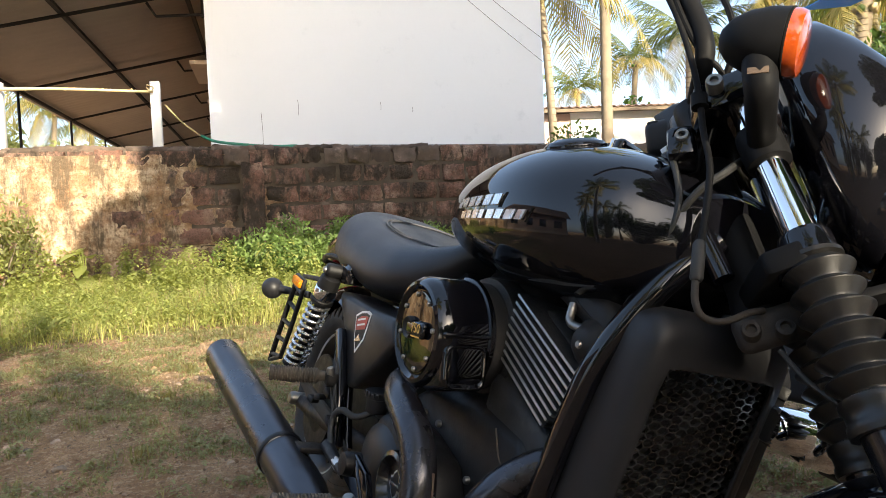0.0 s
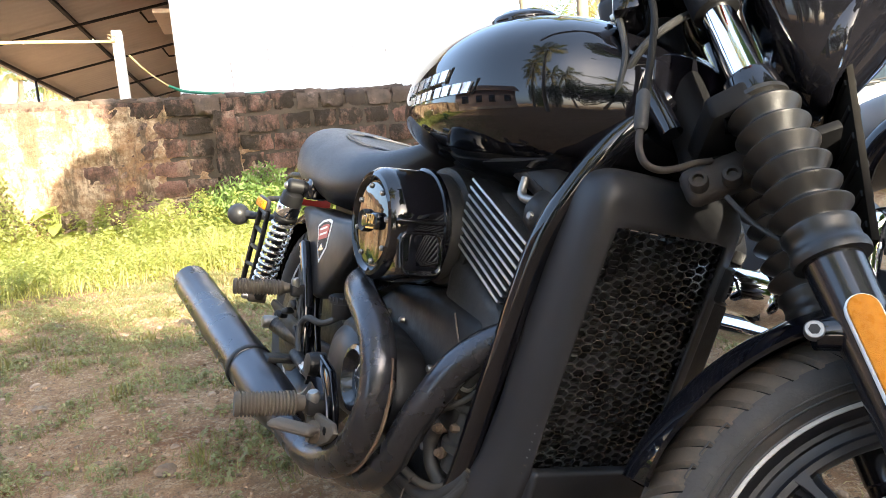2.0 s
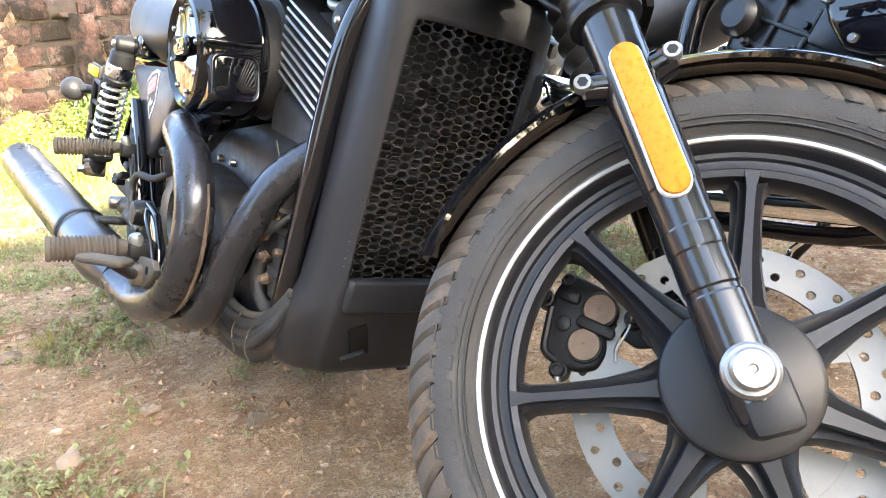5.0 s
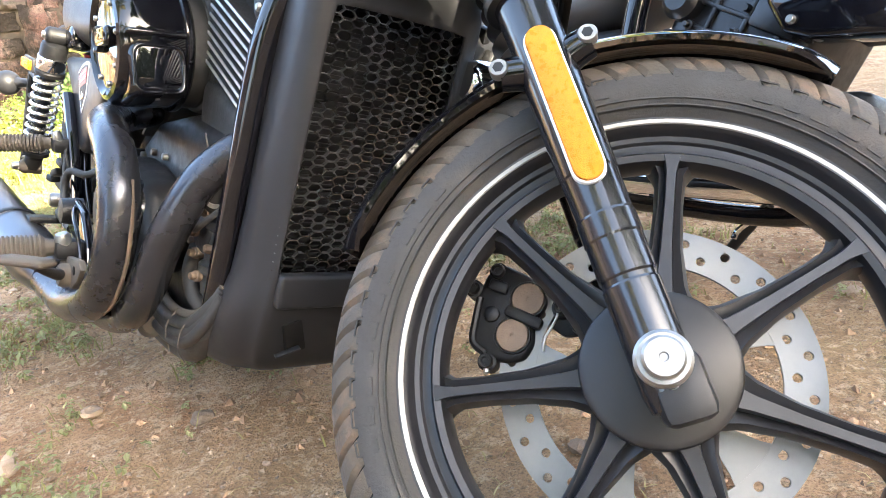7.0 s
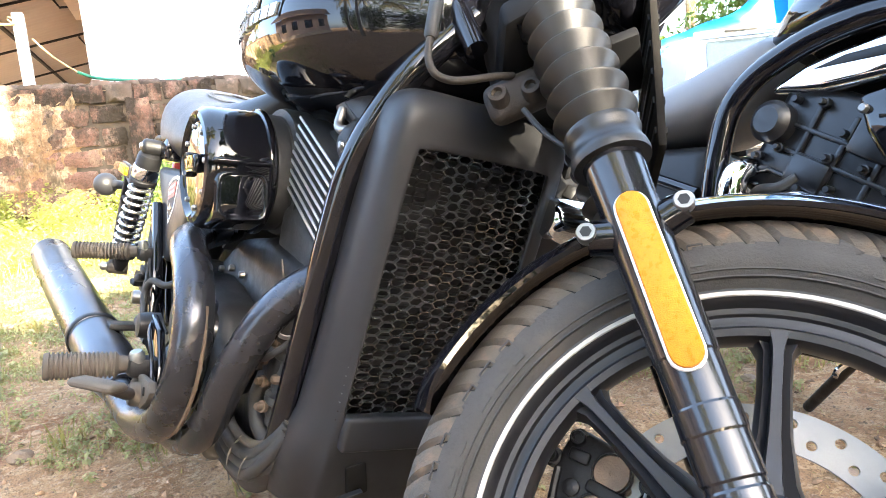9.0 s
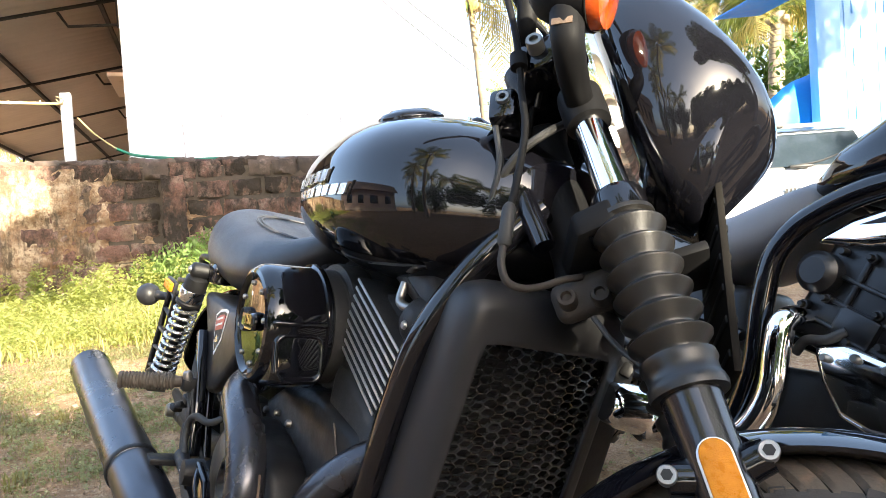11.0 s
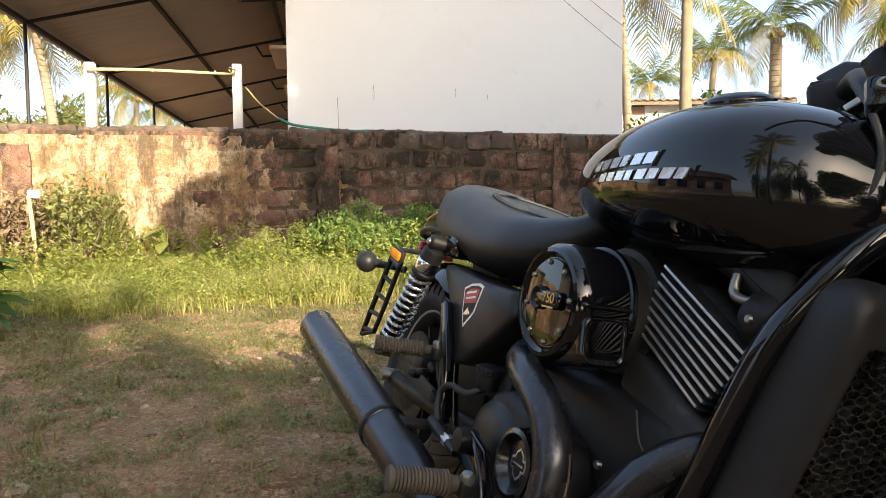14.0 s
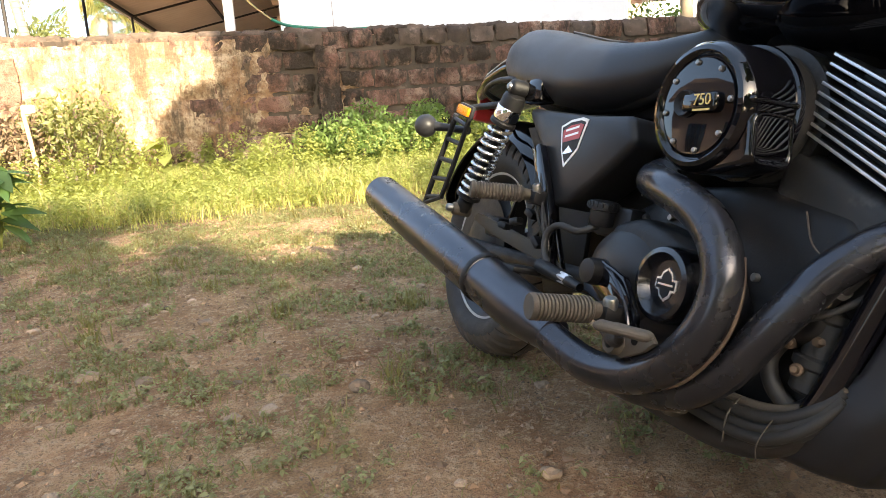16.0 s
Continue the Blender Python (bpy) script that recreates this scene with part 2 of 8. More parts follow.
LEAF = leafy("broad tree leaves", (0.035, 0.07, 0.014), (0.09, 0.14, 0.03), 0.3)
BIGLEAF = leafy("large dark leaves", (0.05, 0.105, 0.028), (0.10, 0.17, 0.05), 0.3)
# WEED darkened: shade at the wall foot is put into the colour.
BUSHLEAF = leafy("bush leaves darkened as in shade", (0.07, 0.12, 0.032), (0.17, 0.23, 0.065), 0.35)
# Pale copy of LEAF: the far trees' sun and haze are in the colour.
SUNLEAF = leafy("leaves painted sunlit and hazy", (0.11, 0.13, 0.045), (0.24, 0.24, 0.095), 0.4)


def soil_material():
    m = bpy.data.materials.new("laterite soil")
    m.use_nodes = True
    nt = m.node_tree
    p = nt.nodes["Principled BSDF"]
    big, mid, small, grit = (noisy(nt, k, 6, r, "World") for k, r in ((0.9, 0.6), (5, 0.7), (38, 0.75), (230, 0.65)))
    litter = noisy(nt, 95, 5, 0.75, "World")
    col = ramp(nt, (0.24, 0.120, 0.060), (0.50, 0.325, 0.190), mid, 0.38, 0.62)
    col = mixed(nt, ramp(nt, (0, 0, 0), (0.85, 0.85, 0.85), big, 0.44, 0.60), col, (0.33, 0.22, 0.115))
    col = mixed(nt, ramp(nt, (0, 0, 0), (0.85, 0.85, 0.85), small, 0.50, 0.60), col, (0.54, 0.39, 0.25))
    col = mixed(nt, ramp(nt, (0, 0, 0), (0.7, 0.7, 0.7), litter, 0.54, 0.62), col, (0.19, 0.135, 0.08))
    col = mixed(nt, ramp(nt, (0, 0, 0), (0.6, 0.6, 0.6), grit, 0.52, 0.60), col, (0.15, 0.10, 0.066))
    nt.links.new(col, p.inputs["Base Color"])
    p.inputs["Roughness"].default_value = 0.95
    p.inputs["Specular IOR Level"].default_value = 0.15
    bp = nt.nodes.new("ShaderNodeBump")
    bp.inputs["Strength"].default_value, bp.inputs["Distance"].default_value = 1.0, 0.024
    ad = nt.nodes.new("ShaderNodeMath")
    ad.operation = "MULTIPLY_ADD"
    ad.inputs[1].default_value = 0.5
    nt.links.new(grit, ad.inputs[0])
    nt.links.new(small, ad.inputs[2])
    nt.links.new(ad.outputs[0], bp.inputs["Height"])
    nt.links.new(bp.outputs[0], p.inputs["Normal"])
    return m


def laterite_material():
    m = bpy.data.materials.new("laterite block")
    m.use_nodes = True
    nt = m.node_tree
    p = nt.nodes["Principled BSDF"]
    mid, small, pit = noisy(nt, 5, 6, 0.65, "World"), noisy(nt, 28, 5, 0.7, "World"), noisy(nt, 110, 4, 0.7, "World")
    moss = noisy(nt, 2.2, 7, 0.75, "World", (1, 1, 0.55))
    pale = noisy(nt, 3.4, 7, 0.72, "World")
    col = ramp(nt, (0.15, 0.080, 0.056), (0.29, 0.165, 0.125), mid, 0.3, 0.7)
    col = mixed(nt, ramp(nt, (0, 0, 0), (0.85, 0.85, 0.85), pale, 0.50, 0.64), col, (0.37, 0.265, 0.20))
    col = mixed(nt, ramp(nt, (0, 0, 0), (0.9, 0.9, 0.9), small, 0.58, 0.75), col, (0.33, 0.15, 0.09))
    col = mixed(nt, ramp(nt, (0, 0, 0), (0.95, 0.95, 0.95), moss, 0.43, 0.55), col, (0.045, 0.037, 0.028))
    col = mixed(nt, ramp(nt, (0, 0, 0), (0.85, 0.85, 0.85), pit, 0.54, 0.66), col, (0.055, 0.038, 0.028))
    nt.links.new(col, p.inputs["Base Color"])
    p.inputs["Roughness"].default_value = 0.95
    p.inputs["Specular IOR Level"].default_value = 0.15
    bp = nt.nodes.new("ShaderNodeBump")
    bp.inputs["Strength"].default_value, bp.inputs["Distance"].default_value = 1.0, 0.03
    nt.links.new(small, bp.inputs["Height"])
    nt.links.new(bp.outputs[0], p.inputs["Normal"])
    return varied(m, 0.14)


def wall_plaster_material():
    m = bpy.data.materials.new("old blotched plaster")
    m.use_nodes = True
    nt = m.node_tree
    p = nt.nodes["Principled BSDF"]
    mid, small, pit = noisy(nt, 4, 7, 0.72, "World"), noisy(nt, 22, 6, 0.75, "World"), noisy(nt, 80, 5, 0.7, "World")
    rust, run = noisy(nt, 2.6, 7, 0.7, "World"), noisy(nt, 3.0, 7, 0.8, "World", (1.6, 1.6, 0.4))
    col = ramp(nt, (0.29, 0.18, 0.10), (0.54, 0.415, 0.28), mid, 0.42, 0.58)
    col = mixed(nt, ramp(nt, (0, 0, 0), (0.9, 0.9, 0.9), rust, 0.50, 0.62), col, (0.30, 0.165, 0.085))
    col = mixed(nt, ramp(nt, (0, 0, 0), (0.85, 0.85, 0.85), small, 0.50, 0.62), col, (0.20, 0.12, 0.072))
    col = mixed(nt, ramp(nt, (0, 0, 0), (0.9, 0.9, 0.9), run, 0.48, 0.60), col, (0.11, 0.082, 0.055))
    col = mixed(nt, ramp(nt, (0, 0, 0), (0.75, 0.75, 0.75), pit, 0.57, 0.68), col, (0.13, 0.085, 0.055))
    nt.links.new(col, p.inputs["Base Color"])
    p.inputs["Roughness"].default_value = 0.95
    p.inputs["Specular IOR Level"].default_value = 0.12
    bp = nt.nodes.new("ShaderNodeBump")
    bp.inputs["Strength"].default_value, bp.inputs["Distance"].default_value = 1.0, 0.03
    nt.links.new(small, bp.inputs["Height"])
    nt.links.new(bp.outputs[0], p.inputs["Normal"])
    return m


SOIL, LATERITE, OLDPLASTER = soil_material(), laterite_material(), wall_plaster_material()
MOSSY = varied(material("black mossy block", (0.045, 0.036, 0.028), (0.15, 0.105, 0.078), 0.95, 0.98, scale=7, fine=60, bump=0.8, coords="World", dust=(0.24, 0.17, 0.13), dust_at=(0.55, 0.75)), 0.3)
CLOD = varied(material("dry soil clod", (0.19, 0.112, 0.064), (0.32, 0.205, 0.122), 0.95, 0.98, scale=40, fine=300, bump=0.4), 0.3)
STONE = varied(material("small stone", (0.18, 0.115, 0.072), (0.40, 0.30, 0.21), 0.9, 0.95, scale=25, fine=200, bump=0.4), 0.5)
MORTAR = material("dark mossy mortar", (0.040, 0.033, 0.024), (0.13, 0.095, 0.068), 0.95, 0.98, scale=4, fine=60, bump=0.8, coords="World", dust=(0.19, 0.14, 0.105), dust_at=(0.58, 0.75))


# ---- mesh helpers ----
def finish(name, bm, mat, parent=None, label="", sharp=38, smooth=True):
    me = bpy.data.meshes.new(name)
    if bm.faces:
        bmesh.ops.recalc_face_normals(bm, faces=bm.faces)
    bm.to_mesh(me)
    bm.free()
    me.materials.append(mat)
    if smooth:
        me.polygons.foreach_set("use_smooth", [True] * len(me.polygons))
        me.set_sharp_from_angle(angle=radians(sharp))
    ob = new(name, me)
    if parent:
        ob.parent = parent
    if label:
        ob["label"] = label
    return ob


def part(name, bm, mat, parent, label="", sharp=38):
    return finish(name, bm, mat, parent, label, sharp)


def raw(name, verts, faces, mat, parent=None, smooth=False):
    me = bpy.data.meshes.new(name)
    me.from_pydata(verts, [], faces)
    me.materials.append(mat)
    if smooth:
        me.polygons.foreach_set("use_smooth", [True] * len(me.polygons))
    me.update()
    ob = new(name, me)
    if parent:
        ob.parent = parent
    return ob


def spline(points, steps=6):
    """A smooth line through the points (Catmull-Rom)."""
    pts = [Vector(p) for p in points]
    ext = [2 * pts[0] - pts[1]] + pts + [2 * pts[-1] - pts[-2]]
    out = []
    for i in range(1, len(ext) - 2):
        a, b, c, d = ext[i - 1:i + 3]
        for k in range(steps):
            t = k / steps
            out.append(0.5 * (2 * b + (c - a) * t + (2 * a - 5 * b + 4 * c - d) * t * t + (3 * b - a - 3 * c + d) * t ** 3))
    return out + [pts[-1]]


def loft(bm, rings, cap=True):
    rows = [[bm.verts.new(v) for v in ring] for ring in rings]
    n = len(rows[0])
    for a, b in zip(rows, rows[1:]):
        for i in range(n):
            bm.faces.new((a[i], a[(i + 1) % n], b[(i + 1) % n], b[i]))
    if cap:
        bm.faces.new(rows[0][::-1])
        bm.faces.new(rows[-1])
    return bm


def tube(points, radius, seg=14, steps=6, bm=None, smooth=True, flat=1.0):
    """A round bar along the points; radius: one number or one for each point."""
    bm = bm or bmesh.new()
    line = spline(points, steps) if smooth and len(points) > 2 else [Vector(p) for p in points]
    if isinstance(radius, (int, float)):
        radii = [radius] * len(line)
    else:
        radii = [float(v) for v in np.interp(np.linspace(0, 1, len(line)), np.linspace(0, 1, len(radius)), radius)]
    rings, side = [], None
    for i, p in enumerate(line):
        way = (line[min(i + 1, len(line) - 1)] - line[max(i - 1, 0)]).normalized()
        if side is None:
            side = way.orthogonal().normalized()
        side = (side - way * side.dot(way)).normalized()
        up = way.cross(side)
        rings.append([p + radii[i] * (side * math.cos(a) + flat * up * math.sin(a)) for a in (2 * math.pi * k / seg for k in range(seg))])
    return loft(bm, rings)


def lathe(profile, at, axis, seg=32, bm=None, close=False):
    """Turns (radius, height) pairs round an axis that starts at a point."""
    bm = bm or bmesh.new()
    axis = Vector(axis).normalized()
    s = axis.orthogonal().normalized()
    u = axis.cross(s)
    at = Vector(at)
    rings = [[at + axis * h + max(r, 0.0002) * (s * math.cos(a) + u * math.sin(a)) for a in (2 * math.pi * k / seg for k in range(seg))] for r, h in profile]
    if close:
        rings.append(rings[0])
        rows = [[bm.verts.new(v) for v in ring] for ring in rings[:-1]]
        rows.append(rows[0])
        for a, b in zip(rows, rows[1:]):
            for i in range(seg):
                bm.faces.new((a[i], a[(i + 1) % seg], b[(i + 1) % seg], b[i]))
        return bm
    return loft(bm, rings)


def block(size, m=None, bevel=0.0, bm=None, seg=2):
    """A box of that size, centred, its edges rounded, at the pose m."""
    own = bmesh.new()
    bmesh.ops.create_cube(own, size=1)
    bmesh.ops.scale(own, vec=size, verts=own.verts)
    if bevel:
        bmesh.ops.bevel(own, geom=own.edges[:], offset=bevel, segments=seg, affect="EDGES", profile=0.5)
    if m is not None:
        own.transform(m)
    if bm is None:
        return own
    me = bpy.data.meshes.new("tmp")
    own.to_mesh(me)
    own.free()
    bm.from_mesh(me)
    bpy.data.meshes.remove(me)
    return bm


def prism(outline, lo, hi, m=None, bevel=0.0, bm=None, seg=2):
    """An outline (x, z) drawn out along y from lo to hi."""
    own = bmesh.new()
    a = [own.verts.new((x, lo, z)) for x, z in outline]
    b = [own.verts.new((x, hi, z)) for x, z in outline]
    n = len(a)
    own.faces.new(a)
    own.faces.new(b[::-1])
    for i in range(n):
        own.faces.new((a[i], b[i], b[(i + 1) % n], a[(i + 1) % n]))
    bmesh.ops.recalc_face_normals(own, faces=own.faces)
    if bevel:
        bmesh.ops.bevel(own, geom=own.edges[:], offset=bevel, segments=seg, affect="EDGES", profile=0.5)
    if m is not None:
        own.transform(m)
    if bm is None:
        return own
    me = bpy.data.meshes.new("tmp")
    own.to_mesh(me)
    own.free()
    bm.from_mesh(me)
    bpy.data.meshes.remove(me)
    return bm


def thing(name, m, label, category, group="", kind=""):
    ob = new(name)
    ob.empty_display_size = 0.1
    ob.matrix_world = m
    return tagged(ob, label, category, group, kind)


# ---- the setting ----
def ground_z(x, y):
    d = max(0.0, y - 0.4)
    rise = 0.010 * min(d, 7) + 0.0036 * min(d, 6.6) ** 2
    return rise + 0.018 * noise.noise((x * 1.1, y * 1.1, 0)) * min(1, abs(y - 0.4) + abs(x - 0.4)) + 0.007 * noise.noise((x * 7, y * 7, 3)) + 0.0045 * noise.noise((x * 19, y * 19, 5)) + 0.003 * noise.noise((x * 47, y * 47, 8))


def ground():
    def axis(lo, hi, step, far):
        mid = list(np.arange(lo, hi, step))
        out, d = [], step
        x = hi
        while x < far:
            out.append(x)
            d *= 1.12
            x += d
        low, d, x = [], step, lo - step
        while x > -far:
            low.append(x)
            d *= 1.12
            x -= d
        return low[::-1] + mid + out + [far]
    xs, ys = axis(-3.2, 1.7, 0.016, 900), axis(0.2, 4.6, 0.016, 900)
    verts = [(x, y, ground_z(x, y) if abs(x) < 40 and -5 < y < 40 else 0.15) for y in ys for x in xs]
    w = len(xs)
    faces = [(j * w + i, j * w + i + 1, (j + 1) * w + i + 1, (j + 1) * w + i) for j in range(len(ys) - 1) for i in range(w - 1)]
    return tagged(raw("ground", verts, faces, SOIL, smooth=True), "dry reddish-brown laterite soil yard with grit", "ground", kind="structure")


ground()
WALL_TURN = 14.6
WALL = pose(-2.0, 7.3, 0, 0, 0, WALL_TURN)      # x along the wall, y behind it


wall = finish("wall_compound", block((17.4, 0.22, 1.56), WALL @ Matrix.Translation((1.0, 0.135, 0.80))), MORTAR)
tagged(wall, "weathered laterite block boundary wall with dark moss stains", "wall", kind="structure")


def building():
    m = WALL @ Matrix.Translation((0, 0.85, 0))
    b = thing("white_building", m, "plain whitewashed one-storey building with a flat concrete roof", "building")
    part("wall_foot", block((4.18, 0.2, 2.30), Matrix.Translation((1.63, 0.1, 1.15))), WHITEWASH, b)
    part("wall_left", block((1.80, 0.2, 1.82), Matrix.Translation((0.44, 0.1, 3.21))), WHITEWASH, b)
    part("wall_right", block((1.77, 0.2, 1.82), Matrix.Translation((2.835, 0.1, 3.21))), WHITEWASH, b)
    part("wall_below_vent", block((0.61, 0.2, 1.37), Matrix.Translation((1.645, 0.1, 2.985))), WHITEWASH, b)
    part("wall_above_vent", block((0.61, 0.2, 0.28), Matrix.Translation((1.645, 0.1, 3.96))), WHITEWASH, b)
    part("vent", block((0.66, 0.05, 0.2), Matrix.Translation((1.645, 0.17, 3.75))), BROWNWALL, b, "dark open vent slot")
    part("side_wall", block((0.2, 8.0, 4.1), Matrix.Translation((3.62, 4.2, 2.05))), WHITEWASH, b)
    part("roof_slab", block((4.55, 9.0, 0.12), Matrix.Translation((1.63, 4.2, 4.18)), 0.01), BROWNWALL, b, "grey concrete roof slab with a drip edge")
    part("plinth_pipe", tube([(-0.4, -0.03, 1.76), (0.9, -0.03, 1.75), (2.4, -0.03, 1.735), (3.7, -0.03, 1.73)], 0.012, 8), GREYPIPE, b, "grey plastic pipe along the wall foot")
    for u, z, ln in ((0.55, 2.3, 0.18), (1.55, 2.28, 0.10), (0.12, 2.15, 0.5), (1.95, 2.22, 0.06)):
        part("crack", tube([(u, -0.002, z), (u + 0.008, -0.002, z - ln * 0.5), (u + 0.003, -0.002, z - ln)], 0.0022, 5, 2), MORTAR, b)
    for a, c in (((1.95, 4.2), (3.72, 2.8)), ((2.4, 4.1), (3.72, 3.1))):
        part("wire", tube([(a[0], -0.03, a[1]), ((a[0] + c[0]) / 2, -0.03, (a[1] + c[1]) / 2 - 0.03), (c[0], -0.03, c[1])], 0.003, 5), IRON, b)
    return b


building()


def shed():
    m = WALL @ Matrix.Translation((0, 0.85, 0))
    s = thing("veranda_shed", m, "long tin-roofed veranda on thin iron posts beside the building", "shed")
    part("back_wall", block((0.2, 30, 4.0), Matrix.Translation((-0.362, 15.205, 2.0))), BROWNWALL, s, "tan plaster side wall under the tin roof")
    # corrugated sheet, sloping up towards the wall
    verts, faces = [], []
    ys = np.arange(-0.9, 30, 0.05)
    for k, y in enumerate(ys):
        dz = 0.015 * math.sin(y * 2 * math.pi / 0.2)
        verts += [(-3.66, y, 3.10 + dz), (-2.3, y, 3.44 + dz), (-0.47, y, 3.90 + dz)]
        if k:
            a = 3 * k
            faces += [(a - 3, a - 2, a + 1, a), (a - 2, a - 1, a + 2, a + 1)]
    sheet = raw("roof_sheet", verts, faces, TIN, s, True)
    sheet["label"] = "corrugated tin roof, brown from below"
    sheet.modifiers.new("thick", "SOLIDIFY").thickness = 0.006
    for x, z in ((-3.5, 3.10), (-2.1, 3.45), (-0.72, 3.79)):
        part("purlin", block((0.05, 31, 0.05), Matrix.Translation((x, 14.6, z - 0.03))), IRON, s)
    for k in range(9):
        y = 0.55 + 3.0 * k
        part("post", tube([(-3.5, y, 0), (-3.5, y, 3.08)], 0.022, 8, smooth=False), IRON, s)
    for k in range(9):
        y = 0.55 + 3.0 * k
        bm = tube([(-3.52, y, 3.05), (-0.50, y, 3.74)], 0.022, 8, smooth=False)
        tube([(-1.15, y, 3.56), (-1.05, y, 3.40), (-0.50, y, 3.44)], 0.018, 8, smooth=False, bm=bm)
        tube([(-0.50, y, 3.74), (-0.50, y, 3.40)], 0.030, 8, smooth=False, bm=bm)
        part("truss", bm, IRON, s)
    for k in range(5):
        part("sunshade", block((0.30, 1.3, 0.06), Matrix.Translation((-0.61, 1.9 + 2.9 * k, 3.02)), 0.01), BROWNWALL, s)
    part("cable", tube([(-0.48, 0.9, 3.75), (-0.52, 1.0, 3.4), (-0.475, 1.9, 2.9), (-0.48, 2.9, 2.6)], 0.008, 6), GREYPIPE, s)
    return s


shed()


def wall_post(u, top, label):
    b = thing("fence_post", WALL @ Matrix.Translation((u, 0.14, 1.55)), label, "post", "white posts on the wall")
    part("shaft", block((0.095, 0.095, top - 1.50), Matrix.Translation((0, 0, (top - 1.50) / 2)), 0.008), POSTW, b)
    return b


wall_post(-0.94, 2.31, "white square concrete post standing on the boundary wall")
wall_post(-2.40, 2.29, "white square concrete post standing on the boundary wall")
rail = thing("bamboo_rail", WALL @ Matrix.Translation((-1.67, 0.05, 2.25)), "dry bamboo pole tied between two white posts", "rail")
part("pole", tube([(-0.74, 0, 0.005), (-0.2, 0, 0.012), (0.3, 0, 0), (0.72, 0, -0.012)], [0.019, 0.017, 0.016, 0.013], 10), BAMBOO, rail)
for x in (-0.45, -0.1, 0.25, 0.52):
    part("node", lathe([(0.0165, -0.006), (0.0195, 0), (0.0165, 0.006)], (x, 0, 0.006), (1, 0, 0), 10), BAMBOO, rail)
part("tie", tube([(0.66, -0.02, 0.03), (0.70, -0.03, -0.01), (0.73, -0.02, 0.03), (0.70, 0.03, 0.05), (0.66, 0, 0.06)], 0.006, 6), BAMBOO, rail, "frayed rope tie")
hose = thing("garden_hose", WALL @ Matrix.Translation((-0.2, 0.3, 1.75)), "green garden hose hanging from a post to the wall top", "hose")
part("hose_body", tube([(-0.34, 0.1, 0.08), (-0.18, 0.15, 0.02), (0.1, 0.2, -0.01), (0.42, 0.25, -0.03), (0.70, 0.3, -0.02)], 0.016, 8), HOSE, hose)
part("cord", tube([(-0.66, -0.1, 0.38), (-0.52, 0.0, 0.22), (-0.34, 0.1, 0.08)], 0.010, 6), BAMBOO, hose, "pale cord tied to the hose")

# low stand pipe with a tap, in the weeds
tap = thing("stand_pipe", WALL @ Matrix.Translation((-2.58, -1.0, 0.1)), "rusty stand pipe with a pale tap in the weeds", "tap")
part("pipe", tube([(0.06, 0, 0), (0.03, 0, 0.5), (0.0, 0, 0.84)], 0.018, 8), BAMBOO, tap)
part("tap_head", block((0.10, 0.05, 0.07), Matrix.Translation((0.045, 0, 0.86)), 0.012), WHITEP, tap)


def far_house():
    h = thing("small_house", pose(4.55, 18.6, 0, 0, 0, 4), "small pale house with a thin corrugated roof", "house")
    part("wall", block((3.3, 3.0, 3.52), Matrix.Translation((0.65, 1.5, 1.76))), WHITEWASH, h)
    part("side_room", block((0.75, 2.9, 3.50), Matrix.Translation((-1.38, 1.5, 1.75))), CLAY, h, "pink-washed end room")
    verts, faces = [], []
    xs = np.arange(-2.1, 2.75, 0.05)
    for k, x in enumerate(xs):
        dz = 0.03 * math.sin(x * 2 * math.pi / 0.2)
        verts += [(x, -0.45, 3.58 + dz), (x, 1.4, 3.74 + dz), (x, 3.3, 3.90 + dz)]
        if k:
            a = 3 * k
            faces += [(a - 3, a - 2, a + 1, a), (a - 2, a - 1, a + 2, a + 1)]
    roof = raw("roof", verts, faces, ROOFTILE, h, True)
    roof["label"] = "thin dark corrugated roof with a ragged edge"
    roof.modifiers.new("thick", "SOLIDIFY").thickness = 0.02
    part("fascia", block((4.8, 0.04, 0.09), Matrix.Translation((0.32, -0.40, 3.52))), BARK, h)
    part("screen_wall", block((5.4, 0.15, 1.9), Matrix.Translation((0.9, -1.2, 0.95))), MOSSY, h, "mossy low yard wall")
    return h


far_house()


# ---- the black motorcycle (its frame: x forward, y to its left, z up; leaning on its stand) ----
bike = thing("motorcycle", pose(0.3557, 0.4502, 0.0311, -15.0, 0, -63.6), "black cruiser motorcycle leaning on its stand, dusty, front wheel turned", "motorcycle")
# the steered front end: x along the wheel, y to its left, z up the fork
FRONT = Matrix(((0.65516, -0.52494, -0.54333, 0.00438), (0.62478, 0.78080, -0.00100, 0.04237), (0.42476, -0.33881, 0.83952, 0.25620), (0, 0, 0, 1)))


def fpart(name, bm, mat, parent=bike, label="", sharp=38):
    bm.transform(FRONT)
    return part(name, bm, mat, parent, label, sharp)


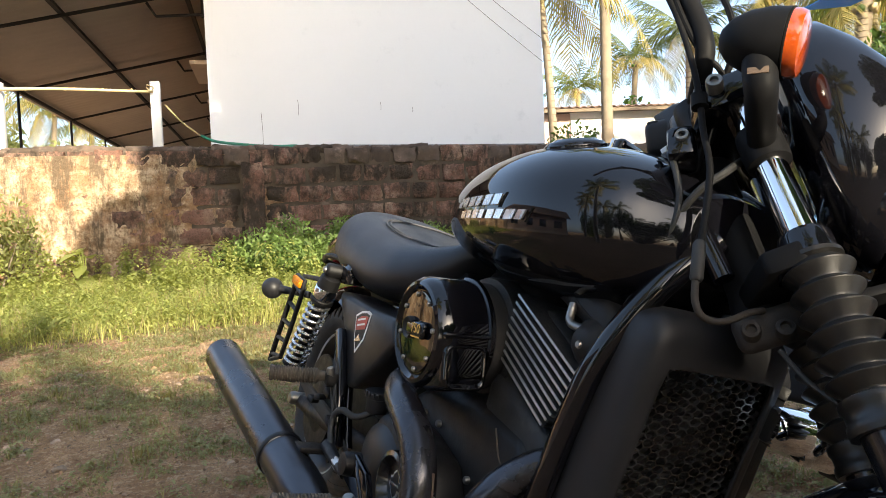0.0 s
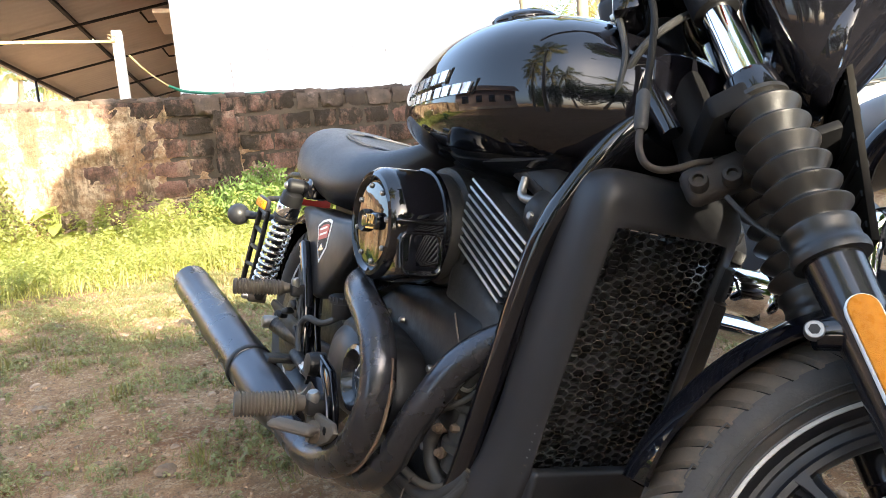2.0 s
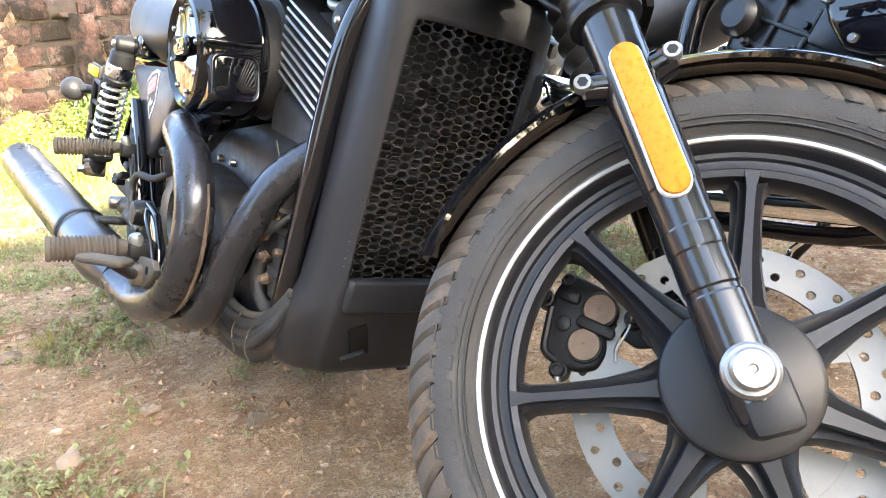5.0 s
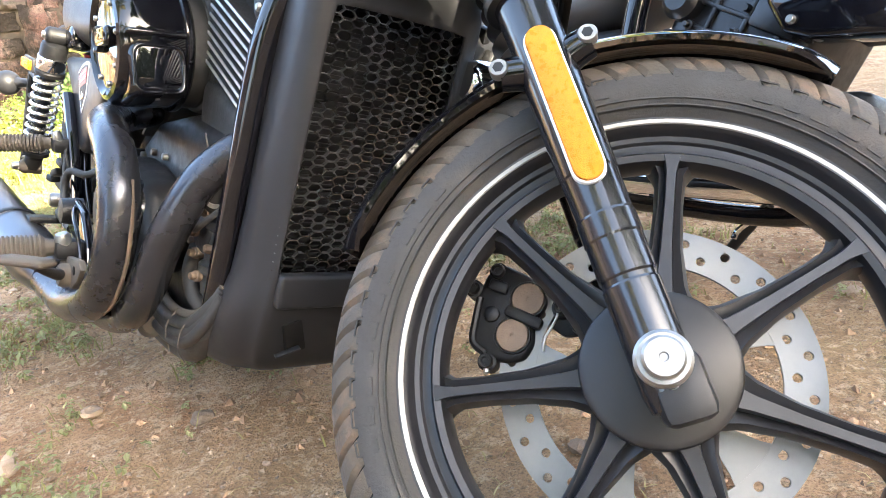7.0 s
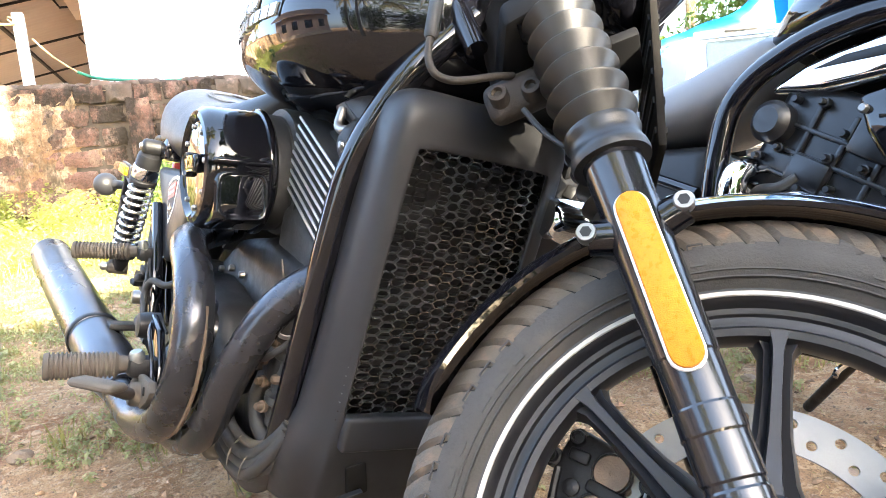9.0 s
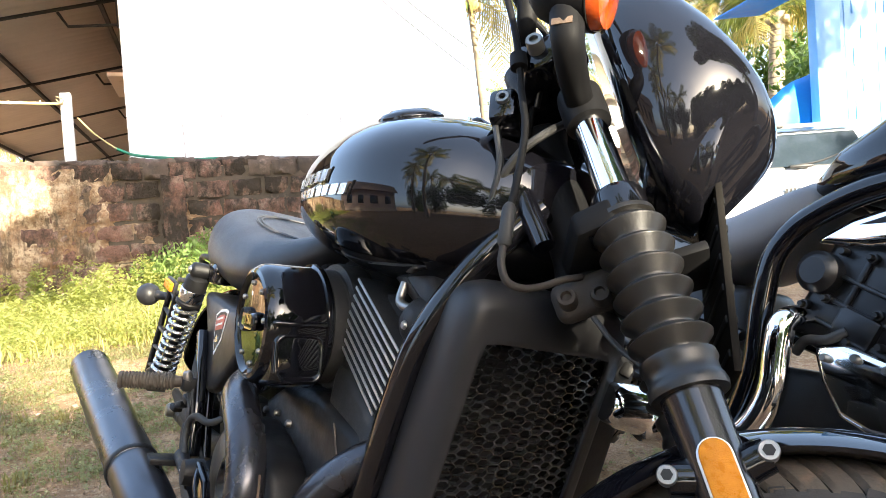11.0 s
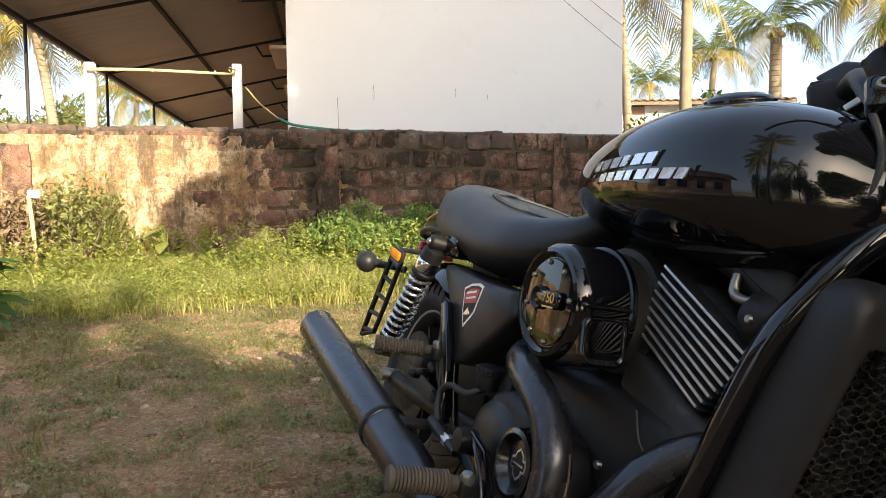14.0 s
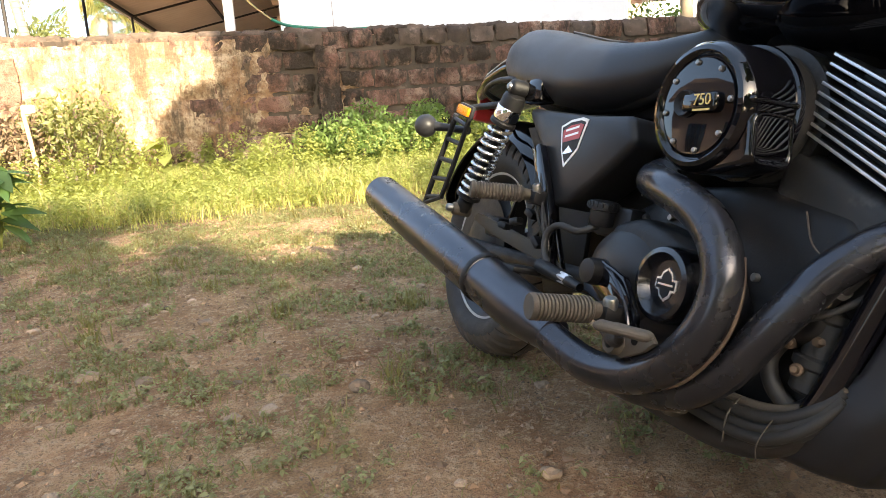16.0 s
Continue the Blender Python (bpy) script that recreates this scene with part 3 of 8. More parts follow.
def tyre_mesh(R, width, rim_r, grooves=66, nth=924, hand=1.0):
    """A tyre round the y axis, with cut tread on its crown."""
    verts, faces, prof, cut = [], [], [], []
    n = 84 if nth > 600 else 56
    side_h = R - rim_r
    for k in range(n):
        a = -math.pi * 0.5 * 1.32 + math.pi * 1.32 * k / (n - 1)
        y = 0.5 * width * math.sin(a) / max(1, abs(math.sin(a))) * (1.0 if abs(a) < math.pi / 2 else 1 - 0.16 * ((abs(a) - math.pi / 2) / 0.5) ** 2)
        r = R - side_h * 0.62 * (1 - math.cos(a)) if abs(a) <= math.pi / 2 else R - side_h * (0.62 + 0.38 * (abs(a) - math.pi / 2) / (math.pi * 0.16))
        prof.append((r, y, a))
    for i in range(nth):
        th = 2 * math.pi * i / nth
        for r, y, a in prof:
            t, c = abs(a) / (math.pi / 2), 0.0
            if t < 0.90:
                ph = (grooves * th / (2 * math.pi) + (0.5 if a < 0 else 0) + 0.001) % 1
                if 0.10 < t and ph < (0.24 if t > 0.45 else 0.20):
                    c = 0.0075
                if t < 0.05:
                    c = 0.0035
            cut.append(2 if c > 0 else 1 if t < 0.90 else 0)
            turn = th - hand * 1.7 * t * 2 * math.pi / grooves
            verts.append(((r - c) * math.cos(turn), y, (r - c) * math.sin(turn)))
    for i in range(nth):
        for k in range(n - 1):
            a, b = i * n + k, ((i + 1) % nth) * n + k
            faces.append((a, a + 1, b + 1, b))
    bm = bmesh.new()
    me = bpy.data.meshes.new("tmp")
    me.from_pydata(verts, [], faces)
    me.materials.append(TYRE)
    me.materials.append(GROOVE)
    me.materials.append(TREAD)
    # Faces inside the cuts are painted darker, as shade would make them.
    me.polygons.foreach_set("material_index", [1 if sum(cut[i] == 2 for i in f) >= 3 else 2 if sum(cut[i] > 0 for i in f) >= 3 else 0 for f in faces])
    bm.from_mesh(me)
    bpy.data.meshes.remove(me)
    return bm


Y = (0, 1, 0)
front_wheel = fpart("front_wheel", lathe([(0.034, -0.052), (0.060, -0.050), (0.064, -0.044), (0.064, 0.030), (0.04, 0.045), (0.02, 0.055)], (0, 0, 0), Y, 48), RIM, bike, "satin black seven-spoke cast wheel with a white rim stripe", 30)
ft = fpart("tyre", tyre_mesh(0.296, 0.104, 0.222), TYRE, front_wheel, "dusty road tyre with cut tread", 25)
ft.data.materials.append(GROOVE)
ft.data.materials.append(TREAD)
rim_profile = [(0.226, -0.039), (0.229, -0.037), (0.229, -0.030), (0.206, -0.024), (0.198, -0.012), (0.196, 0.012), (0.206, 0.024), (0.229, 0.030), (0.229, 0.037), (0.226, 0.039),
               (0.216, 0.036), (0.206, 0.022), (0.190, 0.018), (0.184, 0.0), (0.184, -0.016), (0.187, -0.025), (0.193, -0.0265), (0.196, -0.022), (0.203, -0.0205), (0.209, -0.0225), (0.213, -0.030), (0.2165, -0.0365), (0.222, -0.039)]
fpart("rim", lathe(rim_profile, (0, 0, 0), Y, 96, close=True), RIM, front_wheel)
fpart("rim_stripe", lathe([(0.2170, -0.0366), (0.2175, -0.0390), (0.2206, -0.0402), (0.2211, -0.0385)], (0, 0, 0), Y, 96, close=True), STRIPE, front_wheel, "white reflective stripe")


def spoke(m):
    """One cast spoke along +x, with a raised rib and hollowed flanks."""
    bm = bmesh.new()
    rings = []
    for x, w, d in ((0.058, 0.029, 0.031), (0.075, 0.021, 0.029), (0.11, 0.0145, 0.027), (0.15, 0.0125, 0.026), (0.176, 0.0135, 0.026), (0.184, 0.018, 0.0265), (0.192, 0.025, 0.027)):
        rib = 0.36 * w
        pts = [(w, -d * 0.30), (w, d * 0.7), (-w, d * 0.7), (-w, -d * 0.30), (-w * 0.78, -d * 0.72), (-rib, -d * 0.60), (-rib * 0.8, -d), (rib * 0.8, -d), (rib, -d * 0.60), (w * 0.78, -d * 0.72)]
        rings.append([Vector((x, y, z)) for z, y in pts])
    loft(bm, rings)
    bm.transform(m)
    return bm


for k in range(7):
    fpart("spoke", spoke(pose(0, 0, 0, 0, -(65.6 + k * 360 / 7), 0)), RIM, front_wheel, sharp=28)
fpart("hub_cover", lathe([(0.0, -0.053), (0.058, -0.053), (0.0625, -0.050), (0.0625, -0.046)], (0, 0, 0), Y, 48), PANEL, front_wheel, "matt black hub disc")
for rr, yy in ((0.237, -0.0488), (0.231, -0.0470)):
    fpart("sidewall_ridge", lathe([(rr - 0.0012, yy + 0.002), (rr - 0.0006, yy - 0.0012), (rr + 0.0006, yy - 0.0012), (rr + 0.0012, yy + 0.002)], (0, 0, 0), Y, 96, close=True), TYRE, ft)
# raised marks on the sidewall, their words left as plain hollow bars
for a0, a1, r, h in ((140, 181, 0.2515, 0.0100), (119, 136, 0.2515, 0.0100), (78, 90, 0.2515, 0.0095), (24, 52, 0.2515, 0.0095), (200, 240, 0.2515, 0.0100), (255, 290, 0.2515, 0.0095)):
    n = max(2, round((a1 - a0) / 5.6))
    for k in range(n):
        a = a0 + (a1 - a0) * (k + 0.5) / n
        m, w = pose(0, 0, 0, 0, -a, 0) @ Matrix.Translation((r, -0.0506, 0)), 0.0078 if k % 3 else 0.0060
        bm = bmesh.new()
        for x, z, sx, sz in ((h, 0, 0.0014, 2 * w), (-h, 0, 0.0014, 2 * w), (0, w, 2 * h, 0.0014), (0, -w, 2 * h, 0.0014)):
            block((sx, 0.0022, sz), m @ Matrix.Translation((x, 0, z)), 0, bm)
        fpart("sidewall_mark", bm, TYRE, ft)
bm = prism([(-0.030, -0.004), (0.012, -0.004), (0.012, -0.009), (0.030, 0), (0.012, 0.009), (0.012, 0.004), (-0.030, 0.004)], -0.0518, -0.049)
bm.transform(pose(0, 0, 0, 0, -(60 - 90), 0) @ Matrix.Translation((0, 0, 0.258)))
fpart("direction_arrow", bm, TYRE, ft)


def brake_disc(r0, r1, y, holes, arms, parent, front=True):
    bm = bmesh.new()
    def ring(r, n, cx=0, cz=0):
        vs = [bm.verts.new((cx + r * math.cos(2 * math.pi * k / n), 0, cz + r * math.sin(2 * math.pi * k / n))) for k in range(n)]
        return [bm.edges.new((vs[k], vs[(k + 1) % n])) for k in range(n)]
    edges = ring(r1, 96) + ring(r0, 72)
    for k in range(holes):
        a = 2 * math.pi * k / holes
        rr = r0 + (r1 - r0) * (0.32, 0.68)[k % 2]
        edges += ring(0.0045, 10, rr * math.cos(a), rr * math.sin(a))
    bmesh.ops.triangle_fill(bm, use_beauty=True, use_dissolve=False, edges=edges)
    got = bmesh.ops.extrude_face_region(bm, geom=bm.faces[:])
    bmesh.ops.translate(bm, vec=(0, 0.005, 0), verts=[v for v in got["geom"] if isinstance(v, bmesh.types.BMVert)])
    bm.transform(Matrix.Translation((0, y, 0)))
    make = fpart if front else part
    disc = make("brake_disc", bm, STEEL, parent, "drilled steel brake disc", 20)
    for k in range(arms):
        a = 360 * k / arms + 12
        c = prism([(0.045, -0.016), (0.075, -0.011), (r0 - 0.012, -0.020), (r0 + 0.006, -0.030), (r0 + 0.006, 0.030), (r0 - 0.012, 0.020), (0.075, 0.011), (0.045, 0.016)], y + 0.0005, y + 0.0045, pose(0, 0, 0, 0, -a, 0))
        make("carrier_arm", c, STEEL, disc)
    return disc


brake_disc(0.112, 0.148, 0.060, 44, 5, front_wheel)
fpart("disc_carrier", lathe([(0.03, 0.03), (0.052, 0.032), (0.056, 0.058), (0.05, 0.066), (0.02, 0.066)], (0, 0, 0), Y, 40), DARK, front_wheel)

# fork, right and left leg
for side, y in (("right", -0.085), ("left", 0.085)):
    leg = fpart("fork_slider", lathe([(0.014, -0.036), (0.020, -0.034), (0.0225, -0.02), (0.0232, 0.02), (0.0232, 0.062), (0.0222, 0.064), (0.0222, 0.068), (0.0234, 0.070), (0.0234, 0.10), (0.0242, 0.102), (0.0242, 0.120), (0.0234, 0.122), (0.0240, 0.158), (0.0250, 0.160), (0.0252, 0.30), (0.0265, 0.335), (0.027, 0.345)], (0, y, 0), (0, 0, 1), 48), FORKBLACK, bike, "black enamelled lower fork leg", 10)
    prof, n = [(0.0290, 0.338), (0.0345, 0.338), (0.0355, 0.343), (0.0345, 0.349), (0.0325, 0.351), (0.0325, 0.362), (0.0350, 0.366), (0.0345, 0.372)], 6
    for k in range(n):
        z0 = 0.372 + k * 0.0245
        prof += [(0.0262, z0 + 0.003), (0.0268, z0 + 0.006), (0.0385 - 0.0004 * k, z0 + 0.0165), (0.0392 - 0.0004 * k, z0 + 0.0185), (0.0375 - 0.0004 * k, z0 + 0.0205)]
    prof += [(0.027, 0.523), (0.031, 0.526), (0.031, 0.531), (0.021, 0.532)]
    fpart("gaiter", lathe(prof, (0, y, 0), (0, 0, 1), 40), GAITER, bike, "dusty ribbed rubber fork gaiter", 50)
    fpart("fork_collar", lathe([(0.020, 0.528), (0.0285, 0.529), (0.0285, 0.555), (0.0265, 0.560), (0.020, 0.561)], (0, y, 0), (0, 0, 1), 32), GLOSS, bike)
    fpart("fork_tube", lathe([(0.0185, 0.52), (0.0185, 0.755), (0.014, 0.76)], (0, y, 0), (0, 0, 1), 32), CHROME, bike, "chrome fork tube")
    for x, z in ((-0.040, 0.276), (0.040, 0.276)):
        lug = fpart("fender_lug", tube([(x * 0.25, y * 0.98, z - 0.006), (x * 0.7, y * 1.02, z - 0.002), (x * 1.02, y * 1.04, z)], [0.017, 0.0155, 0.0145], 14, 3), GLOSS, bike)
        if side == "right":
            fpart("bolt", lathe([(0.0, -0.1045), (0.005, -0.1045), (0.0076, -0.1045), (0.0086, -0.103), (0.0086, -0.095)], (x, 0, z), Y, 20), BOLT, lug)
            # Dark hexagon on the bolt face, painted for the shade inside its hollow.
            fpart("socket", lathe([(0.0050, -0.1050), (0.0050, -0.101)], (x, 0, z), Y, 6), DARK, lug)
    # axle clamp at the foot
    fpart("axle_clamp", block((0.040, 0.044, 0.052), Matrix.Translation((0.006, y, -0.022)), 0.009), SATIN, bike)

# amber reflector on the right leg
def slot(w, h, n=8):
    return [(w * math.cos(a), (h - w) + w * math.sin(a)) for a in (math.pi * k / n for k in range(n + 1))] + [(w * math.cos(a), -(h - w) + w * math.sin(a)) for a in (math.pi + math.pi * k / n for k in range(n + 1))]


refl = fpart("side_reflector", prism(slot(0.0125, 0.074), -0.1165, -0.104, Matrix.Translation((0, 0, 0.219)), 0.0015), AMBER, bike, "long amber reflector with a pale rim")
bm = prism(slot(0.0142, 0.0757), -0.1125, -0.1035, Matrix.Translation((0, 0, 0.219)), 0.001)
fpart("reflector_rim", bm, WHITEP, refl)
# axle nut
nut = fpart("axle_nut", lathe([(0.0, -0.122), (0.0028, -0.122), (0.0034, -0.1245), (0.0135, -0.1245), (0.0155, -0.1225), (0.0155, -0.115), (0.0185, -0.1148), (0.0210, -0.1125), (0.0210, -0.104), (0.016, -0.104)], (0, 0, 0), Y, 36), BOLT, bike, "bright steel axle nut and washer", 25)

# front mudguard: a curved strip over the tyre
def mudguard(r, half, a0, a1, thick=0.004, n=44, k=19, lip=0.026, bow=3.6):
    bm = bmesh.new()
    rings = []
    for i in range(n + 1):
        f = i / n
        a = radians(a0 + (a1 - a0) * f)
        taper = 1 - 0.35 * max(0, (0.08 - min(f, 1 - f)) / 0.08) ** 2
        outer, inner = [], []
        for j in range(k + 1):
            s = -1 + 2 * j / k
            y = half * taper * s
            drop = lip * abs(s) ** bow
            outer.append(Vector(((r - drop) * math.cos(a), y, (r - drop) * math.sin(a))))
            inner.append(Vector(((r - drop - thick) * math.cos(a), y * 0.96, (r - drop - thick) * math.sin(a))))
        rings.append(outer + inner[::-1])
    return loft(bm, rings)


fpart("front_fender", mudguard(0.321, 0.064, 140, 40, k=25, lip=0.030, bow=2.0), GLOSS, bike, "gloss black front mudguard", 50)
fpart("fender_stay", tube([(-0.03, -0.075, 0.270), (-0.0, -0.066, 0.292), (0.03, -0.075, 0.270)], 0.008, 8), GLOSS, bike)

# caliper behind the disc
body = [(-0.120, 0.150), (-0.101, 0.155), (-0.080, 0.134), (-0.069, 0.118), (-0.076, 0.096), (-0.090, 0.086), (-0.096, 0.066), (-0.110, 0.054), (-0.128, 0.056), (-0.150, 0.070), (-0.160, 0.090), (-0.149, 0.112), (-0.138, 0.130)]
cal = fpart("brake_caliper", prism(body, 0.052, 0.100, None, 0.006, seg=3), DARK, bike, "black two-piston brake caliper, dusty")
for x, z in ((-0.0885, 0.110), (-0.1145, 0.0805)):
    fpart("piston", lathe([(0.0, 0.0490), (0.0016, 0.0490), (0.0018, 0.0482), (0.0155, 0.0482), (0.0165, 0.0495), (0.0165, 0.07)], (x, 0, z), Y, 28), PISTON, cal, "rust-brown piston face")
    fpart("piston_ring", lathe([(0.0167, 0.0515), (0.0172, 0.0500), (0.0180, 0.0500), (0.0190, 0.052), (0.0190, 0.075)], (x, 0, z), Y, 28), DARK, cal)
fpart("body_rib", tube([(-0.134, 0.051, 0.128), (-0.145, 0.051, 0.108), (-0.154, 0.051, 0.088), (-0.146, 0.051, 0.072)], 0.004, 8), DARK, cal)
fpart("body_boss", lathe([(0.0, 0.0475), (0.005, 0.0475), (0.008, 0.049), (0.009, 0.056)], (-0.128, 0, 0.108), Y, 16), DARK, cal)
fpart("body_boss", block((0.020, 0.012, 0.012), Matrix.Translation((-0.112, 0.050, 0.132)) @ pose(0, 0, 0, 0, 38, 0), 0.003), DARK, cal)
fpart("bridge", block((0.012, 0.014, 0.040), Matrix.Translation((-0.098, 0.051, 0.094)) @ pose(0, 0, 0, 0, -48, 0), 0.004), DARK, cal)
fpart("caliper_bracket", prism([(-0.072, 0.102), (-0.056, 0.104), (-0.034, 0.072), (-0.040, 0.060), (-0.066, 0.066), (-0.078, 0.082)], 0.070, 0.082, None, 0.004), DARK, cal)
for x, z in ((-0.147, 0.064), (-0.138, 0.140), (-0.108, 0.148), (-0.060, 0.092), (-0.048, 0.072)):
    fpart("caliper_bolt", lathe([(0.0, 0.046), (0.0035, 0.046), (0.004, 0.043), (0.0062, 0.043), (0.0072, 0.046), (0.0072, 0.052), (0.0095, 0.053), (0.0095, 0.078)], (x, 0, z), Y, 14), DARK, cal)
fpart("bleed_nipple", lathe([(0.002, 0.0), (0.003, 0.001), (0.003, 0.010), (0.005, 0.011), (0.005, 0.018)], (-0.150, 0.05, 0.052), (0.1, 0.2, 1), 10), ALLOY, cal)
fpart("bleed_pipe", tube([(-0.136, 0.06, 0.142), (-0.142, 0.055, 0.160), (-0.140, 0.055, 0.19)], 0.004, 8), RUBBER, cal)
fpart("pad_spring", tube([(-0.066, 0.050, 0.112), (-0.060, 0.047, 0.098), (-0.068, 0.047, 0.082), (-0.084, 0.048, 0.068), (-0.090, 0.050, 0.056)], 0.0014, 8), ALLOY, cal, "bent steel wire")
fpart("sensor_wire", tube([(-0.05, 0.07, 0.066), (-0.046, 0.06, 0.048), (-0.036, 0.055, 0.036), (-0.02, 0.05, 0.034)], 0.0025, 6), RUBBER, cal)

# clamps, stem
fpart("lower_clamp", prism([(-0.085, 0.0), (-0.05, -0.105), (-0.01, -0.114), (0.012, -0.09), (-0.02, -0.05), (-0.02, 0.05), (0.012, 0.09), (-0.01, 0.114), (-0.05, 0.105)], 0.515, 0.545, Matrix(((1, 0, 0, 0), (0, 0, 1, 0), (0, 1, 0, 0), (0, 0, 0, 1))), 0.006), MATTBLACK, bike, "black lower fork clamp")
fpart("clamp_bolt", lathe([(0.0, -0.136), (0.0055, -0.136), (0.0095, -0.135), (0.0105, -0.131), (0.0105, -0.10)], (-0.033, 0.03, 0.530), Y, 20), BOLT, bike)
fpart("clamp_bolt_boss", lathe([(0.0165, -0.10), (0.0165, -0.07), (0.012, -0.06)], (-0.033, 0, 0.530), Y, 20), GLOSS, bike)
fpart("upper_clamp", prism([(-0.085, 0.0), (-0.05, -0.112), (0.02, -0.116), (0.028, -0.085), (0.0, -0.05), (0.0, 0.05), (0.028, 0.085), (0.02, 0.116), (-0.05, 0.112)], 0.752, 0.800, Matrix(((1, 0, 0, 0), (0, 0, 1, 0), (0, 1, 0, 0), (0, 0, 0, 1))), 0.008), GLOSS, bike, "black upper fork clamp")
fpart("top_bolt", lathe([(0.0, -0.126), (0.005, -0.126), (0.0055, -0.131), (0.0095, -0.131), (0.0108, -0.128), (0.0108, -0.095)], (-0.028, 0.0, 0.779), Y, 20), BOLT, bike)
fpart("lock_bracket", block((0.035, 0.05, 0.045), Matrix.Translation((-0.086, -0.082, 0.725)) @ pose(0, 0, 0, 0, 15, 0), 0.008), GLOSS, bike)
fpart("bracket_bolt", lathe([(0.0, -0.106), (0.004, -0.106), (0.0045, -0.111), (0.008, -0.111), (0.0092, -0.108), (0.0092, -0.09)], (-0.083, 0.0, 0.729), Y, 18), BOLT, bike)
fpart("steering_head", lathe([(0.030, 0.50), (0.034, 0.52), (0.030, 0.55), (0.030, 0.72), (0.034, 0.735), (0.03, 0.74)], (-0.058, 0, 0), (0, 0, 1), 28), MATTBLACK, bike)

# handlebar: risers, bar, cables
fpart("riser", lathe([(0.022, 0.755), (0.020, 0.78), (0.024, 0.79), (0.024, 0.812), (0.018, 0.818)], (-0.055, -0.05, 0), (0, 0, 1), 20), DARK, bike)
fpart("riser", lathe([(0.022, 0.755), (0.020, 0.78), (0.024, 0.79), (0.024, 0.812), (0.018, 0.818)], (-0.055, 0.05, 0), (0, 0, 1), 20), DARK, bike)
bar = fpart("handlebar", tube([(-0.24, 0.40, 0.86), (-0.16, 0.30, 0.90), (-0.07, 0.10, 0.83), (-0.055, 0.0, 0.805), (-0.05, -0.06, 0.805), (-0.035, -0.11, 0.812), (-0.022, -0.132, 0.84), (-0.020, -0.14, 0.90), (-0.03, -0.16, 0.975), (-0.08, -0.25, 1.03), (-0.16, -0.38, 1.05)], 0.0125, 12), MATTBLACK, bike, "matt black handlebar")
fpart("brake_hose", tube([(-0.05, -0.16, 1.0), (-0.042, -0.145, 0.90), (-0.044, -0.135, 0.82), (-0.051, -0.125, 0.762), (-0.060, -0.12, 0.715), (-0.068, -0.12, 0.66), (-0.092, -0.12, 0.595), (-0.110, -0.12, 0.555), (-0.122, -0.12, 0.522)], 0.0042, 10), MATTBLACK, bike, "black brake hose")
fpart("hose_clip", lathe([(0.006, -0.008), (0.0105, -0.006), (0.0105, 0.012), (0.006, 0.014)], (-0.053, -0.124, 0.755), (0.2, -0.1, 1), 14), MATTBLACK, bike)
fpart("bar_cable", tube([(0.02, -0.13, 0.95), (0.022, -0.125, 0.88), (0.01, -0.11, 0.83), (-0.03, -0.07, 0.79), (-0.075, -0.03, 0.72)], 0.0045, 8), MATTBLACK, bike)
fpart("bar_cable", tube([(-0.035, -0.15, 0.96), (-0.036, -0.145, 0.89), (-0.03, -0.13, 0.835), (-0.012, -0.10, 0.80), (-0.05, -0.06, 0.74)], 0.004, 8), MATTBLACK, bike)
fpart("hose_sleeve", lathe([(0.005, 0.0), (0.0075, 0.004), (0.0075, 0.045), (0.005, 0.05)], (-0.122, -0.12, 0.522), (0.15, 0.0, 0.42), 14), RUBBER, bike)
fpart("steel_line", tube([(-0.122, -0.12, 0.524), (-0.129, -0.118, 0.503), (-0.128, -0.112, 0.486), (-0.116, -0.10, 0.480), (-0.098, -0.085, 0.484), (-0.078, -0.062, 0.497), (-0.060, -0.045, 0.503)], 0.0040, 10), RUSTY, bike, "bent steel brake line")
hub = fpart("brake_union", block((0.105, 0.030, 0.044), Matrix.Translation((-0.045, -0.030, 0.488)) @ pose(0, 0, 0, 10, -4, 0), 0.012, seg=3), RUSTY, bike, "dust-caked brake line union")
for x, z in ((-0.080, 0.480), (-0.046, 0.474), (-0.014, 0.492)):
    fpart("union_bolt", lathe([(0.0, -0.053), (0.005, -0.053), (0.006, -0.058), (0.0095, -0.057), (0.0105, -0.054), (0.0105, -0.04)], (x, 0, z), Y, 18), RUSTY, hub)
fpart("union_arm", tube([(-0.005, -0.03, 0.493), (0.012, -0.045, 0.495), (0.022, -0.055, 0.498)], 0.011, 10), RUSTY, hub)
fpart("lower_hose", tube([(-0.005, -0.02, 0.445), (0.02, -0.02, 0.42), (0.03, -0.01, 0.36), (-0.02, 0.02, 0.25), (-0.08, 0.055, 0.18)], 0.0045, 8), RUBBER, bike)
fpart("speed_cable", tube([(-0.06, -0.055, 0.45), (-0.045, -0.055, 0.41), (-0.015, -0.06, 0.36), (0.0, -0.05, 0.31), (0.01, -0.03, 0.29)], 0.003, 8), RUBBER, bike)
fpart("cable", tube([(-0.09, -0.03, 0.80), (-0.10, -0.085, 0.72), (-0.11, -0.085, 0.65), (-0.15, -0.06, 0.60), (-0.22, 0.0, 0.56)], 0.0045, 8), RUBBER, bike)
fpart("cable", tube([(-0.02, -0.06, 0.70), (-0.05, -0.095, 0.665), (-0.09, -0.09, 0.65), (-0.15, -0.05, 0.62), (-0.20, 0.0, 0.60)], 0.0050, 8), RUBBER, bike)
loom = fpart("loom_sleeve", tube([(-0.10, -0.05, 0.70), (-0.095, -0.052, 0.62), (-0.088, -0.05, 0.55)], 0.013, 12), GLOSS, bike, "black moulded cable sleeve")

